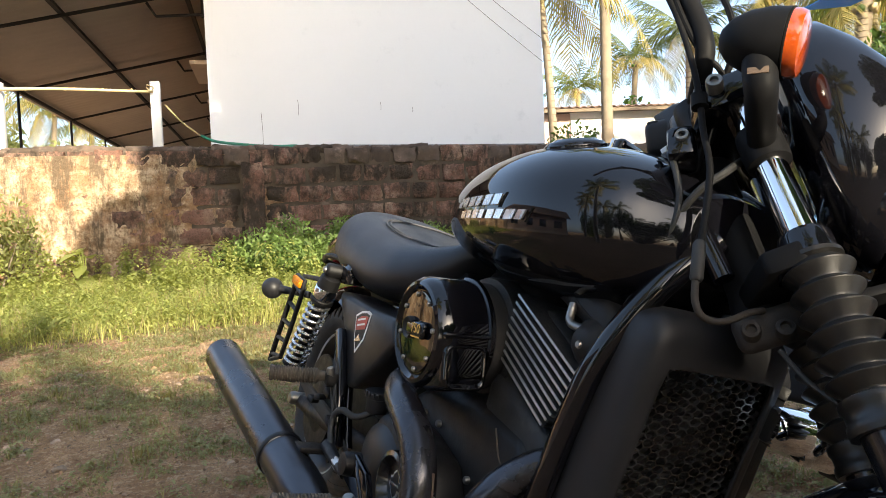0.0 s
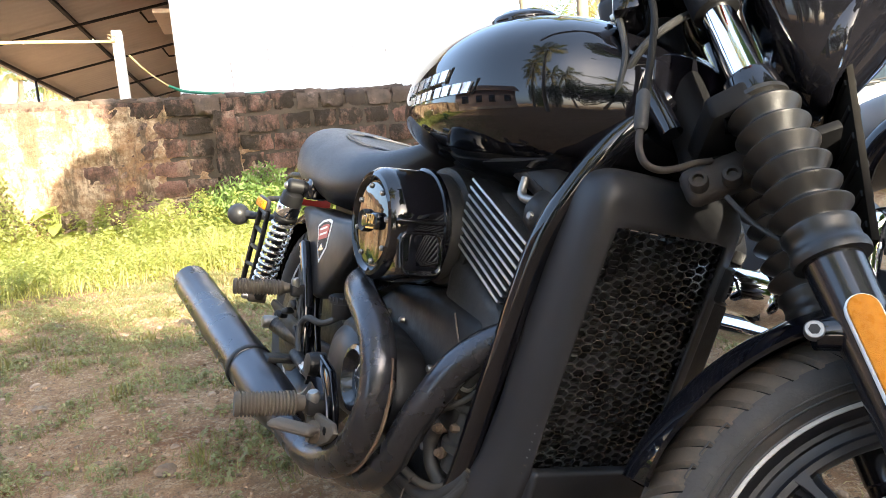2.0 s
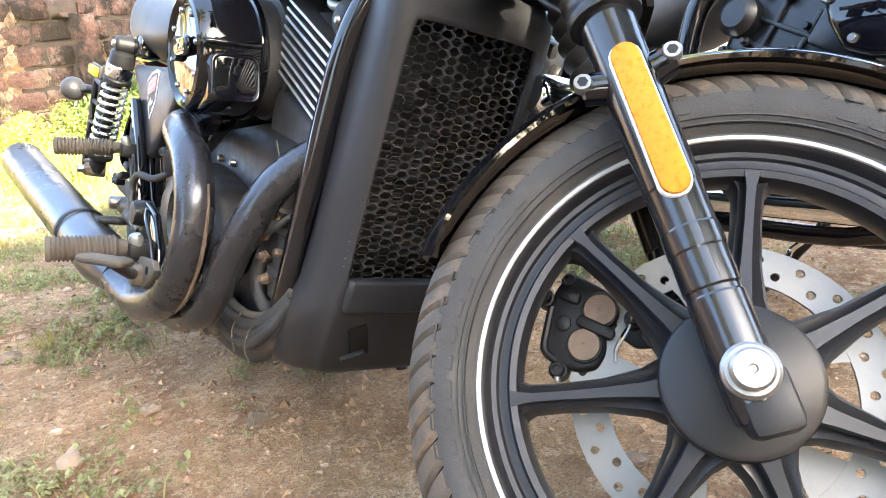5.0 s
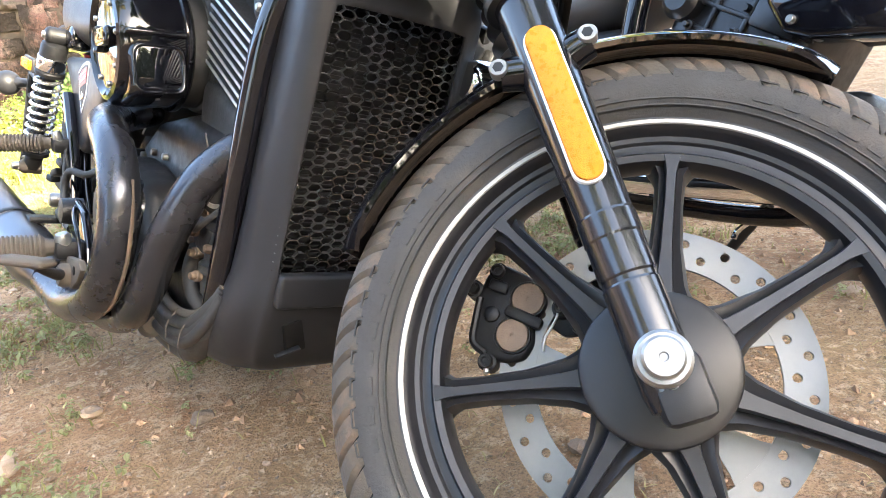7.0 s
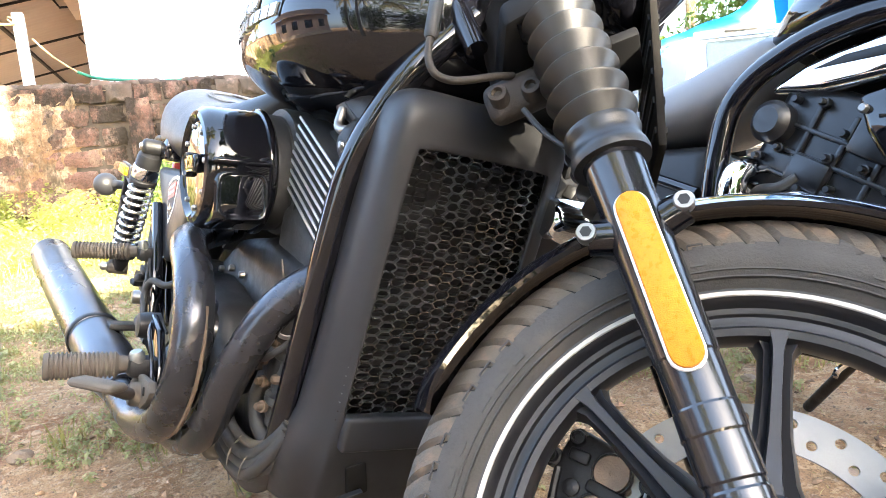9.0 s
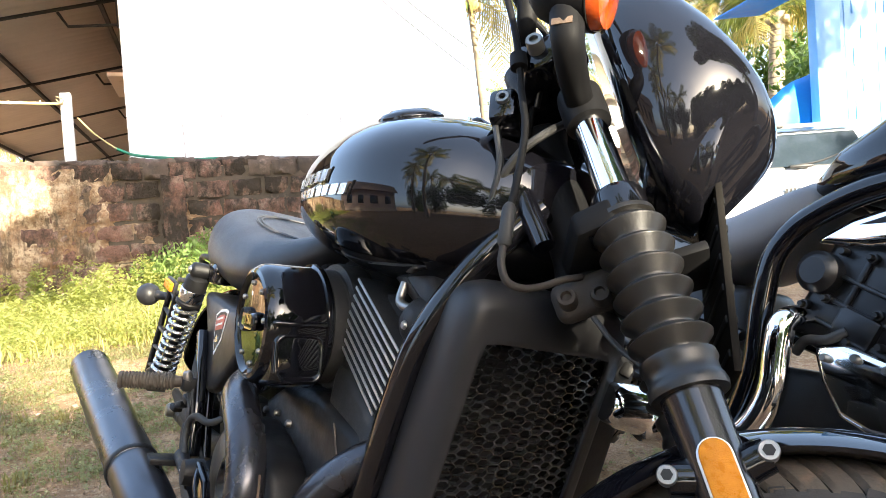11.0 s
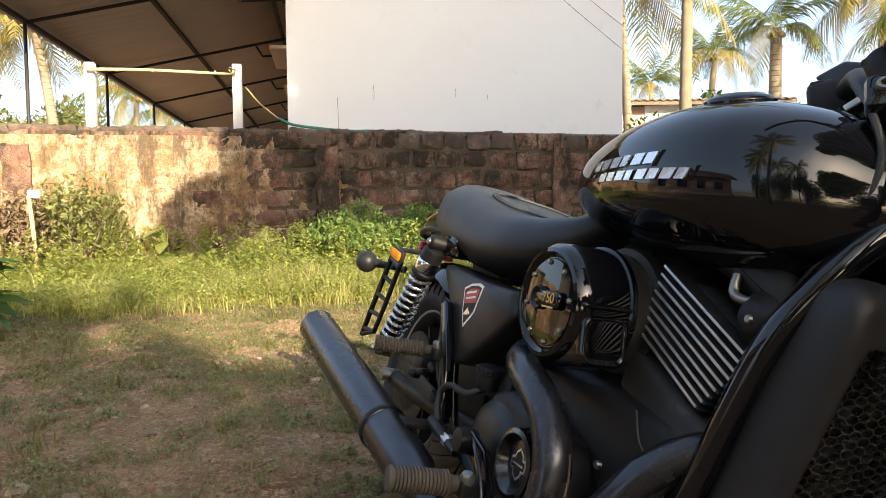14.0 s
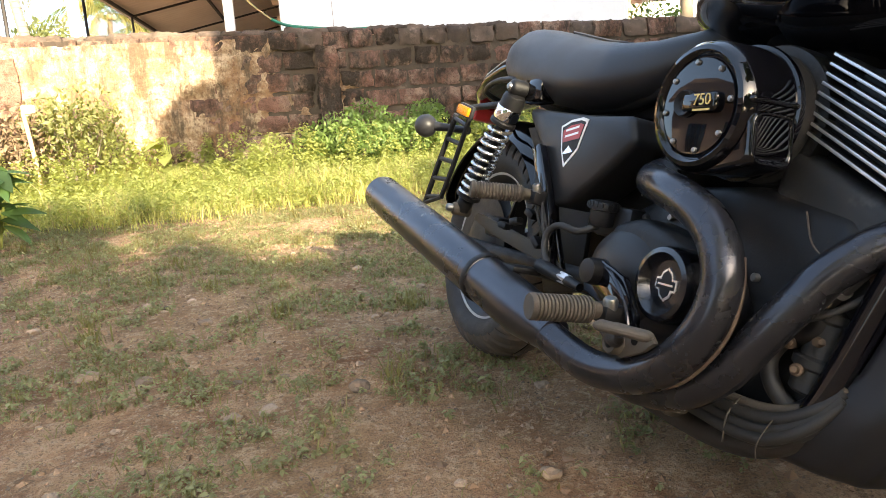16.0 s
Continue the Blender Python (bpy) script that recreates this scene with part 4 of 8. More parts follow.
# right front indicator: a bullet shell with an orange lens
def bullet(shift, name, scale=1.0):
    c = Vector(shift)
    ax = Vector((0.85, 0.0, -0.53)).normalized()
    k = scale
    body = lathe([(0.0, -0.048 * k), (0.012 * k, -0.046 * k), (0.024 * k, -0.036 * k), (0.032 * k, -0.020 * k), (0.0365 * k, 0.0), (0.037 * k, 0.019 * k), (0.035 * k, 0.021 * k)], c, ax, 40)
    ind = fpart(name, body, MATTBLACK, bike, "matt black bullet indicator with an orange lens")
    lens = fpart("indicator_lens", lathe([(0.0355 * k, 0.019 * k), (0.0355 * k, 0.028 * k), (0.033 * k, 0.034 * k), (0.024 * k, 0.037 * k), (0.0, 0.038 * k)], c, ax, 40), AMBERDARK, ind, "orange lens")
    fpart("lens_seam", lathe([(0.0360 * k, 0.0195 * k), (0.0372 * k, 0.0200 * k), (0.0372 * k, 0.0215 * k), (0.0360 * k, 0.022 * k)], c, ax, 40), GROOVE, lens)
    return ind


ind = bullet((0.028, -0.187, 0.757), "front_indicator", 1.08)
fpart("indicator_stalk", tube([(0.018, -0.187, 0.748), (0.009, -0.186, 0.722), (0.003, -0.180, 0.700), (-0.001, -0.150, 0.690), (-0.002, -0.10, 0.688)], [0.021, 0.019, 0.018, 0.017, 0.016], 16), MATTBLACK, ind)
fpart("stalk_clamp", lathe([(0.019, 0.662), (0.0255, 0.664), (0.0265, 0.672), (0.0265, 0.704), (0.0255, 0.712), (0.019, 0.714)], (0, -0.085, 0), (0, 0, 1), 32), MATTBLACK, ind)
fpart("indicator_label", block((0.022, 0.0016, 0.009), Matrix.Translation((0.003, -0.2022, 0.709)) @ pose(0, 0, 0, 0, 18, 0), 0.0004), BRONZE, ind, "small tan paper label")

# headlight cowl
def cowl():
    bm = bmesh.new()
    rings = []
    for f, half, lo, hi in ((0.046, 0.112, 0.565, 0.900), (0.060, 0.127, 0.545, 0.908), (0.085, 0.134, 0.545, 0.906), (0.112, 0.134, 0.560, 0.888), (0.136, 0.128, 0.575, 0.850), (0.157, 0.116, 0.588, 0.800), (0.174, 0.098, 0.600, 0.745), (0.186, 0.074, 0.610, 0.700), (0.193, 0.045, 0.622, 0.668)):
        ring = []
        for k in range(36):
            a = 2 * math.pi * k / 36
            c, s = math.cos(a), math.sin(a)
            e = 0.84 if s >= 0 else 1.0
            ring.append(Vector((f, half * math.copysign(abs(c) ** e, c), (lo + hi) / 2 + (hi - lo) / 2 * math.copysign(abs(s) ** e, s))))
        rings.append(ring)
    return loft(bm, rings)


lamp = fpart("headlight_cowl", cowl(), GLOSS, bike, "gloss black headlight cowl", 60)
HL = (0.126, 0.0, 0.604)
fpart("headlight_bucket", lathe([(0.05, -0.08), (0.080, -0.06), (0.087, -0.03), (0.085, -0.022), (0.0, -0.022)], HL, (0.78, 0, -0.62), 40), GLOSS, lamp)
fpart("headlight_lens", lathe([(0.077, -0.014), (0.070, -0.005), (0.052, 0.002), (0.026, 0.006), (0.0, 0.007)], HL, (0.78, 0, -0.62), 40), GLASSY, lamp, "clear round headlight lens")
fpart("headlight_rim", lathe([(0.074, -0.02), (0.087, -0.03), (0.090, -0.004), (0.087, 0.003), (0.081, 0.004), (0.077, -0.004)], HL, (0.78, 0, -0.62), 48), GLOSS, lamp, "gloss black headlight rim")
plate = fpart("plate_holder", block((0.008, 0.115, 0.22), Matrix.Translation((0.068, 0.010, 0.465)) @ pose(0, 0, 0, 0, 16, 11), 0.002), GROOVE, bike, "black slotted number plate holder")
for k in range(6):
    fpart("plate_rib", block((0.012, 0.106, 0.008), Matrix.Translation((0.068, 0.010, 0.465)) @ pose(0, 0, 0, 0, 16, 11) @ Matrix.Translation((0, 0, -0.09 + 0.035 * k)), 0.001), MATTBLACK, plate)
fpart("plate_bracket", block((0.06, 0.09, 0.012), Matrix.Translation((0.04, -0.01, 0.492)), 0.003), MATTBLACK, plate)

# ---- tank ----
TANK = [(-0.985, 0.045, 0.795, 0.772, 0.748), (-0.965, 0.085, 0.812, 0.772, 0.736), (-0.92, 0.125, 0.834, 0.772, 0.712), (-0.84, 0.168, 0.861, 0.770, 0.686), (-0.74, 0.200, 0.880, 0.768, 0.662),
        (-0.64, 0.216, 0.889, 0.766, 0.646), (-0.55, 0.218, 0.884, 0.764, 0.636), (-0.47, 0.200, 0.866, 0.762, 0.634), (-0.41, 0.160, 0.842, 0.760, 0.648), (-0.375, 0.105, 0.816, 0.756, 0.675), (-0.36, 0.05, 0.79, 0.745, 0.70)]


def tank_at(x):
    xs = [s[0] for s in TANK]
    near = [x + d for d in (-0.036, -0.018, 0.0, 0.018, 0.036)]
    return [float(np.mean(np.interp(near, xs, [s[k] for s in TANK]))) for k in range(1, 5)]


def tank_point(x, a, out=0.0):
    """On the tank's skin: a in degrees from its right side (0) up to the top (90)."""
    w, top, mid, low = tank_at(x)
    c, s = math.cos(radians(a)), math.sin(radians(a))
    e = 0.80
    h = (top - mid) if s >= 0 else (mid - low)
    y = -(w + out) * math.copysign(abs(c) ** e, c)
    return Vector((x, y, mid + (h + out) * math.copysign(abs(s) ** (0.92 if s >= 0 else 0.8), s)))


bm = bmesh.new()
stations = [-0.985 + 0.625 * (0.5 - 0.5 * math.cos(math.pi * k / 44)) for k in range(45)]
loft(bm, [[tank_point(x, 360 * k / 64) for k in range(64)] for x in stations])
tank = part("fuel_tank", bm, GLOSS, bike, "gloss black teardrop fuel tank", 75)
cap_at = tank_point(-0.575, 62, -0.002)
part("filler_cap", lathe([(0.044, -0.010), (0.044, 0.002), (0.041, 0.006), (0.034, 0.008), (0.030, 0.011), (0.0, 0.012)], cap_at, (0.05, -0.30, 0.95), 40), GLOSS, tank, "black filler cap")
part("cap_ring", lathe([(0.0455, -0.006), (0.0465, 0.0), (0.0455, 0.002), (0.043, 0.003)], cap_at, (0.05, -0.30, 0.95), 40), GLOSS, tank)
# maker's badge as two rows of slanted silver bars on a dark ground
def badge(x0, x1, a0, a1, n):
    def plate(l, r, lo, hi, out, mat, nm):
        low, top = (lo - a0) / (a1 - a0), (hi - a0) / (a1 - a0)
        corners = [(l - 0.008 * (1 - low), lo), (r - 0.008 * (1 - low), lo), (r - 0.008 * (1 - top), hi), (l - 0.008 * (1 - top), hi)]
        part(nm, loft(bmesh.new(), [[tank_point(x, a, -0.004) for x, a in corners], [tank_point(x, a, out) for x, a in corners]]), mat, tank)

    plate(x0 - 0.004, x1 + 0.002, a0 - 1.0, a1 + 1.0, 0.0010, GROOVE, "badge_ground")
    for k in range(n):
        f0, f1 = x0 + (x1 - x0) * (k + 0.06) / n, x0 + (x1 - x0) * (k + (0.86, 0.80, 0.88, 0.66)[k % 4]) / n
        plate(f0, f1, a0, a1, 0.0026, SILVER, "badge_bar")


badge(-0.728, -0.516, -8.0, -3.2, 8)
badge(-0.752, -0.578, -1.2, 3.6, 6)

# ---- seat ----
SEAT = [(-0.84, 0.035, 0.775, 0.735), (-0.88, 0.075, 0.752, 0.690), (-0.93, 0.115, 0.738, 0.640), (-1.00, 0.150, 0.732, 0.600), (-1.08, 0.175, 0.735, 0.582), (-1.17, 0.188, 0.752, 0.578), (-1.27, 0.190, 0.780, 0.588), (-1.37, 0.186, 0.806, 0.600), (-1.46, 0.172, 0.816, 0.625), (-1.53, 0.145, 0.812, 0.665), (-1.575, 0.10, 0.795, 0.705), (-1.588, 0.055, 0.775, 0.725)]


def seat_point(i, a):
    x, w, top, low = SEAT[i]
    c, s = math.cos(radians(a)), math.sin(radians(a))
    mid = low + 0.40 * (top - low)
    h = (top - mid) if s >= 0 else (mid - low)
    dip = 0.022 * max(0, s) ** 6 * (1 if 2 < i < 8 else 0.3)
    return Vector((x, -w * math.copysign(abs(c) ** 0.75, c), mid + h * math.copysign(abs(s) ** 0.85, s) - dip))


bm = bmesh.new()
loft(bm, [[seat_point(i, 360 * k / 40) for k in range(40)] for i in range(len(SEAT))])
bmesh.ops.subdivide_edges(bm, edges=bm.edges[:], cuts=1, use_grid_fill=True, smooth=0.6)
seat = part("seat", bm, LEATHER, bike, "black vinyl seat with double stitching", 70)


def seat_top(x, y):
    xs = [s[0] for s in SEAT][::-1]
    w, top, low = (float(np.interp(x, xs, [s[k] for s in SEAT][::-1])) for k in (1, 2, 3))
    c = min(0.999, (abs(y) / w)) ** (1 / 0.75)
    s = math.sqrt(1 - c * c)
    mid = low + 0.4 * (top - low)
    return mid + (top - mid) * s ** 0.85 - 0.022 * s ** 6


for grow in (0.0, 0.009):
    line = []
    for k in range(37):
        a = radians(-90 + 360 * k / 36)
        x = -1.20 + (0.17 + grow) * math.cos(a) + (0.04 if math.cos(a) > 0 else 0) * math.cos(a) ** 2
        y = (0.105 + grow) * math.sin(a) * (1 - 0.22 * math.cos(a))
        line.append((x, y, seat_top(x, y) + 0.0035))
    part("stitching", tube(line, 0.0022, 6, 2), STITCH, seat)

# ---- side cover, crest ----
cover = [(-1.275, 0.588), (-1.20, 0.580), (-1.06, 0.566), (-0.93, 0.560), (-0.905, 0.515), (-0.965, 0.470), (-1.00, 0.445), (-1.065, 0.405), (-1.115, 0.392), (-1.135, 0.415), (-1.19, 0.495), (-1.262, 0.560)]
bm = prism(cover, -0.196, -0.10, None, 0.013, seg=3)
side = part("side_cover", bm, PANEL, bike, "matt black side cover")


def crest(points, lift, mat, name, parent):
    points = [(-1.088 + (x + 1.088) * 1.3, z) for x, z in points]
    b = prism(points, -0.1966 - lift, -0.1955)
    return part(name, b, mat, parent)


outer = [(-1.122, 0.545), (-1.098, 0.556), (-1.070, 0.560), (-1.056, 0.556), (-1.070, 0.500), (-1.098, 0.468), (-1.112, 0.500)]
cx, cz = -1.09, 0.522
inset = lambda k, pts: [(cx + (x - cx) * k, cz + (z - cz) * k) for x, z in pts]
sticker = crest(outer, 0.0006, WHITEP, "crest_sticker", side)
sticker["label"] = "shield sticker, red over black with a white edge"
crest(inset(0.86, outer), 0.0012, DARK, "crest_field", sticker)
crest([(-1.113, 0.536), (-1.094, 0.546), (-1.072, 0.549), (-1.064, 0.547), (-1.070, 0.522), (-1.110, 0.514)], 0.0018, REDP, "crest_chief", sticker)
for k in range(2):
    crest([(-1.106 + 0.0, 0.538 - 0.011 * k), (-1.074, 0.545 - 0.011 * k), (-1.074, 0.541 - 0.011 * k), (-1.106, 0.534 - 0.011 * k)], 0.0022, WHITEP, "crest_bar", sticker)
crest([(-1.106, 0.492), (-1.092, 0.508), (-1.080, 0.497), (-1.090, 0.494)], 0.0022, SILVER, "crest_mark", sticker)

# ---- air cleaner ----
AC = Vector((-0.735, 0, 0.560))
ac = part("air_cleaner", lathe([(0.0, -0.236), (0.066, -0.236), (0.068, -0.240), (0.074, -0.244), (0.080, -0.242), (0.0865, -0.233), (0.0885, -0.220), (0.0885, -0.20), (0.0885, -0.150), (0.0845, -0.147), (0.0845, -0.125), (0.0865, -0.070), (0.083, -0.055), (0.06, -0.03)], AC, Y, 64), GLOSS, bike, "gloss black round air cleaner", 30)
part("cover_plate", lathe([(0.0, -0.2405), (0.046, -0.2405), (0.0635, -0.239), (0.065, -0.236)], AC, Y, 56), GLOSS, ac, "polished black cover plate")
for k in range(8):
    a = radians(97 + 45 * k)
    part("cover_screw", lathe([(0.0, -0.2435), (0.0032, -0.243), (0.0042, -0.241), (0.0042, -0.237)], AC + Vector((0.0585 * math.cos(a), 0, 0.0585 * math.sin(a))), Y, 12), BOLT, ac)
boss = part("badge_boss", block((0.064, 0.012, 0.026), Matrix.Translation(AC + Vector((0.012, -0.245, 0.004))), 0.007, seg=3), GLOSS, ac)
part("badge_eye", lathe([(0.0, -0.2445), (0.009, -0.2445), (0.011, -0.247), (0.0165, -0.249), (0.018, -0.246), (0.018, -0.236)], AC + Vector((-0.018, 0, 0.004)), Y, 28), DARK, ac)


def lettering(words, size, m, mat, parent, name="lettering"):
    cu = bpy.data.curves.new(name, "FONT")
    cu.body, cu.size, cu.extrude, cu.align_x, cu.align_y = words, size, 0.0006, "CENTER", "CENTER"
    tmp = bpy.data.objects.new(name, cu)
    me = bpy.data.meshes.new_from_object(tmp)
    bpy.data.objects.remove(tmp)
    me.materials.clear()
    me.materials.append(mat)
    me.transform(m)
    ob = new(name, me)
    ob.parent = parent
    return ob


lettering("750", 0.021, Matrix.Translation(AC + Vector((0.021, -0.2518, 0.006))) @ pose(0, 0, 0, 90, 0, 0) @ Matrix.Shear("XY", 4, (0.2, 0)), GOLD, ac, "numerals")
part("numeral_bar", block((0.030, 0.001, 0.0025), Matrix.Translation(AC + Vector((0.021, -0.2514, -0.0065)))), GOLD, ac)
# intake nose on the front of the drum, with its round mouth
nose = [(0.020, 0.010), (0.084, 0.006), (0.094, -0.004), (0.100, -0.060), (0.092, -0.076), (0.040, -0.088), (0.0, -0.085)]
part("intake_nose", prism([(AC.x + x - 0.006, AC.z + z) for x, z in nose], -0.232, -0.160, None, 0.010, seg=4), GLOSS, ac, "gloss black intake nose", 50)
part("nose_ledge", block((0.080, 0.080, 0.009), Matrix.Translation((AC.x + 0.052, -0.196, AC.z + 0.009)) @ pose(0, 0, 0, 0, 4, 0), 0.004, seg=3), GLOSS, ac)


def nose_face(n=36):
    """Front of the intake nose: a raised rounded frame round a soft hollow."""
    bm, rows = bmesh.new(), []
    for i in range(n + 1):
        v = -1 + 2 * i / n
        row = []
        for j in range(n + 1):
            u = -1 + 2 * j / n
            d = (abs(u) ** 5 + abs(v) ** 5) ** 0.2
            r = math.hypot(u, v) / 0.62
            h = 0.0045 * max(0.0, 1 - ((d - 0.86) / 0.11) ** 2) - 0.020 * max(0.0, d - 0.97) / 0.2
            h -= 0.015 * (0.5 + 0.5 * math.cos(math.pi * min(1.0, r))) ** 0.8
            row.append(bm.verts.new((AC.x + 0.092 - 0.006 * (v + 1) * 0.5 + h, -0.196 + 0.0375 * u, AC.z - 0.040 + 0.036 * v)))
        rows.append(row)
    for a, b in zip(rows, rows[1:]):
        for k in range(n):
            bm.faces.new((a[k], a[k + 1], b[k + 1], b[k]))
    return bm


part("nose_face", nose_face(), GLOSS, ac, "framed front of the intake with a round hollow", 80)
part("drum_bead", lathe([(0.0880, -0.160), (0.0925, -0.158), (0.0935, -0.154), (0.0925, -0.150), (0.0880, -0.148)], AC, Y, 64, close=True), GLOSS, ac)
part("intake_boot", lathe([(0.080, -0.147), (0.0868, -0.146), (0.0868, -0.128), (0.0855, -0.125), (0.0868, -0.122), (0.0868, -0.082), (0.078, -0.074)], AC + Vector((0.002, 0, 0)), Y, 56), RUBBER, ac, "scuffed black rubber intake boot")
for k in range(6):
    a = radians(172 + 9 * k)
    part("drum_slot", block((0.016, 0.030, 0.0035), Matrix.Translation(AC + Vector((0.0895 * math.cos(a), -0.180, 0.0895 * math.sin(a)))) @ pose(0, 0, 0, 0, -math.degrees(a), 0), 0.001), ALLOY, ac)
part("backing_plate", lathe([(0.0, -0.122), (0.094, -0.122), (0.096, -0.116), (0.094, -0.085), (0.0, -0.085)], AC + Vector((0.010, 0, 0.002)), Y, 56), WRINKLE, ac)

# the whole air cleaner is set a little towards the front
hinge = Matrix.Translation((-0.735, -0.18, 0.56))
ac.matrix_basis = hinge @ pose(0, 0, 0, 5, 0, 0.5) @ hinge.inverted()

# ---- engine ----
engine = part("engine_case", prism([(-0.50, 0.36), (-0.56, 0.44), (-0.70, 0.47), (-0.86, 0.46), (-0.99, 0.40), (-1.02, 0.28), (-0.95, 0.17), (-0.80, 0.12), (-0.62, 0.13), (-0.51, 0.20)], -0.13, 0.13, None, 0.02, seg=3), DARK, bike, "dark grey engine case, dusty")


def cylinder(base, lean, n, parent, w=0.205, tall=0.105, flare=0.0):
    """Finned cylinder: plates across a leaning axis, with bright edges."""
    m = Matrix.Translation(base) @ pose(0, 0, 0, 0, lean, 0)
    core = part("cylinder", block((w * 0.86, 0.22, tall + 0.01), m @ Matrix.Translation((0, 0, tall / 2)), 0.03, seg=3), WRINKLE, parent, "black finned engine cylinder")
    for k in range(n):
        z = tall * (k + 0.5) / n
        mm, wk = m @ Matrix.Translation((0, 0, z)), w * (1 + flare * ((k + 0.5) / n - 0.5))
        part("fin", block((wk, 0.255, 0.0050), mm, 0.0022), WRINKLE, core)
        part("fin_edge", block((wk - 0.008, 0.0022, 0.0040), mm @ Matrix.Translation((0, -0.1282, 0)), 0.0007), ALLOY, core, "bright machined fin edge")
    return core


cylinder((-0.594, 0.0, 0.503), 29, 9, bike, 0.190, 0.106, 0.30)
part("cylinder_foot", prism([(-0.70, 0.42), (-0.685, 0.535), (-0.51, 0.455), (-0.49, 0.40), (-0.53, 0.36)], -0.122, 0.122, None, 0.02, seg=3), WRINKLE, bike)
part("rocker_cover", prism([(-0.610, 0.668), (-0.440, 0.585), (-0.420, 0.61), (-0.45, 0.655), (-0.59, 0.715)], -0.118, 0.118, None, 0.022, seg=3), DARK, bike)
part("plug_boss", lathe([(0.0, -0.134), (0.014, -0.134), (0.020, -0.130), (0.032, -0.118), (0.034, -0.10)], (-0.468, 0, 0.592), Y, 24), DARK, bike)
part("plug_bolt", lathe([(0.0, -0.138), (0.004, -0.138), (0.0055, -0.136), (0.0055, -0.13)], (-0.465, 0, 0.588), Y, 14), BOLT, bike)
part("coolant_pipe", tube([(-0.512, -0.118, 0.640), (-0.507, -0.124, 0.618), (-0.490, -0.124, 0.610), (-0.455, -0.118, 0.609)], 0.0062, 10), BOLT, bike, "bare alloy coolant pipe")
# Near-black block added to close a see-through gap beside the fins.
part("engine_head", block((0.20, 0.20, 0.20), Matrix.Translation((-0.72, 0.01, 0.585)), 0.03, seg=3), GROOVE, bike)
cylinder((-0.885, 0.0, 0.47), -32, 7, bike, 0.15, 0.10)
part("spark_lead", tube([(-0.62, -0.135, 0.44), (-0.605, -0.13, 0.40), (-0.57, -0.13, 0.38)], 0.0014, 6), PEG, bike)

# clutch cover with its round boss
part("clutch_cover", prism([(-0.93, 0.385), (-0.86, 0.402), (-0.79, 0.388), (-0.70, 0.36), (-0.66, 0.29), (-0.70, 0.23), (-0.80, 0.215), (-0.90, 0.24), (-0.945, 0.31)], -0.195, -0.12, None, 0.022, seg=3), DARK, bike, "black clutch cover")
sh = lathe([(0.098, -0.12), (0.098, -0.165), (0.094, -0.182), (0.082, -0.197), (0.062, -0.206), (0.03, -0.210), (0.0, -0.211)], (0, 0, 0), Y, 48)
sh.transform(Matrix.Translation((-0.872, 0, 0.302)) @ pose(0, 0, 0, 0, 14, 0) @ Matrix.Diagonal((1.06, 1, 0.84, 1)))
part("cover_shield", sh, PANEL, bike, "rounded black clutch cover", 60)
cc = Vector((-0.745, -0.014, 0.312))
cl = part("clutch_boss", lathe([(0.0, -0.2035), (0.034, -0.2035), (0.0385, -0.211), (0.0440, -0.2185), (0.0515, -0.2165), (0.0545, -0.206), (0.0555, -0.16)], cc, Y, 48), FORKBLACK, bike, "round black boss with a shield badge", 25)
part("shield_badge", prism([(0, 0.024), (0.010, 0.017), (0.013, 0.009), (0.021, 0.009), (0.021, -0.009), (0.013, -0.009), (0.010, -0.017), (0, -0.024), (-0.010, -0.017), (-0.013, -0.009), (-0.021, -0.009), (-0.021, 0.009), (-0.013, 0.009), (-0.010, 0.017)], -0.2055, -0.203, Matrix.Translation(cc)), SILVER, cl, "silver shield outline")
part("shield_field", prism([(0, 0.020), (0.008, 0.014), (0.010, 0.006), (0.018, 0.006), (0.018, -0.006), (0.010, -0.006), (0.008, -0.014), (0, -0.020), (-0.008, -0.014), (-0.010, -0.006), (-0.018, -0.006), (-0.018, 0.006), (-0.010, 0.006), (-0.008, 0.014)], -0.2062, -0.2045, Matrix.Translation(cc)), DARK, cl)
part("shield_bar", block((0.030, 0.001, 0.003), Matrix.Translation(cc + Vector((0, -0.2066, 0)))), SILVER, cl)
for x, z in ((-0.92, 0.402), (-0.86, 0.408), (-0.80, 0.402), (-0.677, 0.345), (-0.66, 0.23)):
    part("case_bolt", lathe([(0.0, -0.138), (0.0045, -0.138), (0.0062, -0.1355), (0.0062, -0.11)], (x, 0, z), Y, 12), BOLT, engine)
# ribs, covers and hoses of the lower engine
part("water_pump", lathe([(0.0, -0.150), (0.022, -0.150), (0.030, -0.146), (0.036, -0.136), (0.038, -0.11)], (-0.585, 0, 0.310), Y, 28), DARK, engine, "dusty round pump cover")
part("pump_hose", tube([(-0.565, -0.14, 0.335), (-0.54, -0.146, 0.36), (-0.515, -0.135, 0.395), (-0.485, -0.11, 0.40)], 0.012, 12), RUBBER, engine, "dusty coolant hose")
part("pump_hose", tube([(-0.60, -0.145, 0.285), (-0.615, -0.148, 0.25), (-0.60, -0.145, 0.215), (-0.565, -0.13, 0.19)], 0.011, 12), RUBBER, engine, "dusty coolant hose")
for x, z in ((-0.590, 0.345), (-0.556, 0.288), (-0.618, 0.292)):
    part("pump_bolt", lathe([(0.0, -0.152), (0.005, -0.152), (0.0066, -0.148), (0.0066, -0.13)], (x, 0, z), Y, 6), BRONZE, engine)
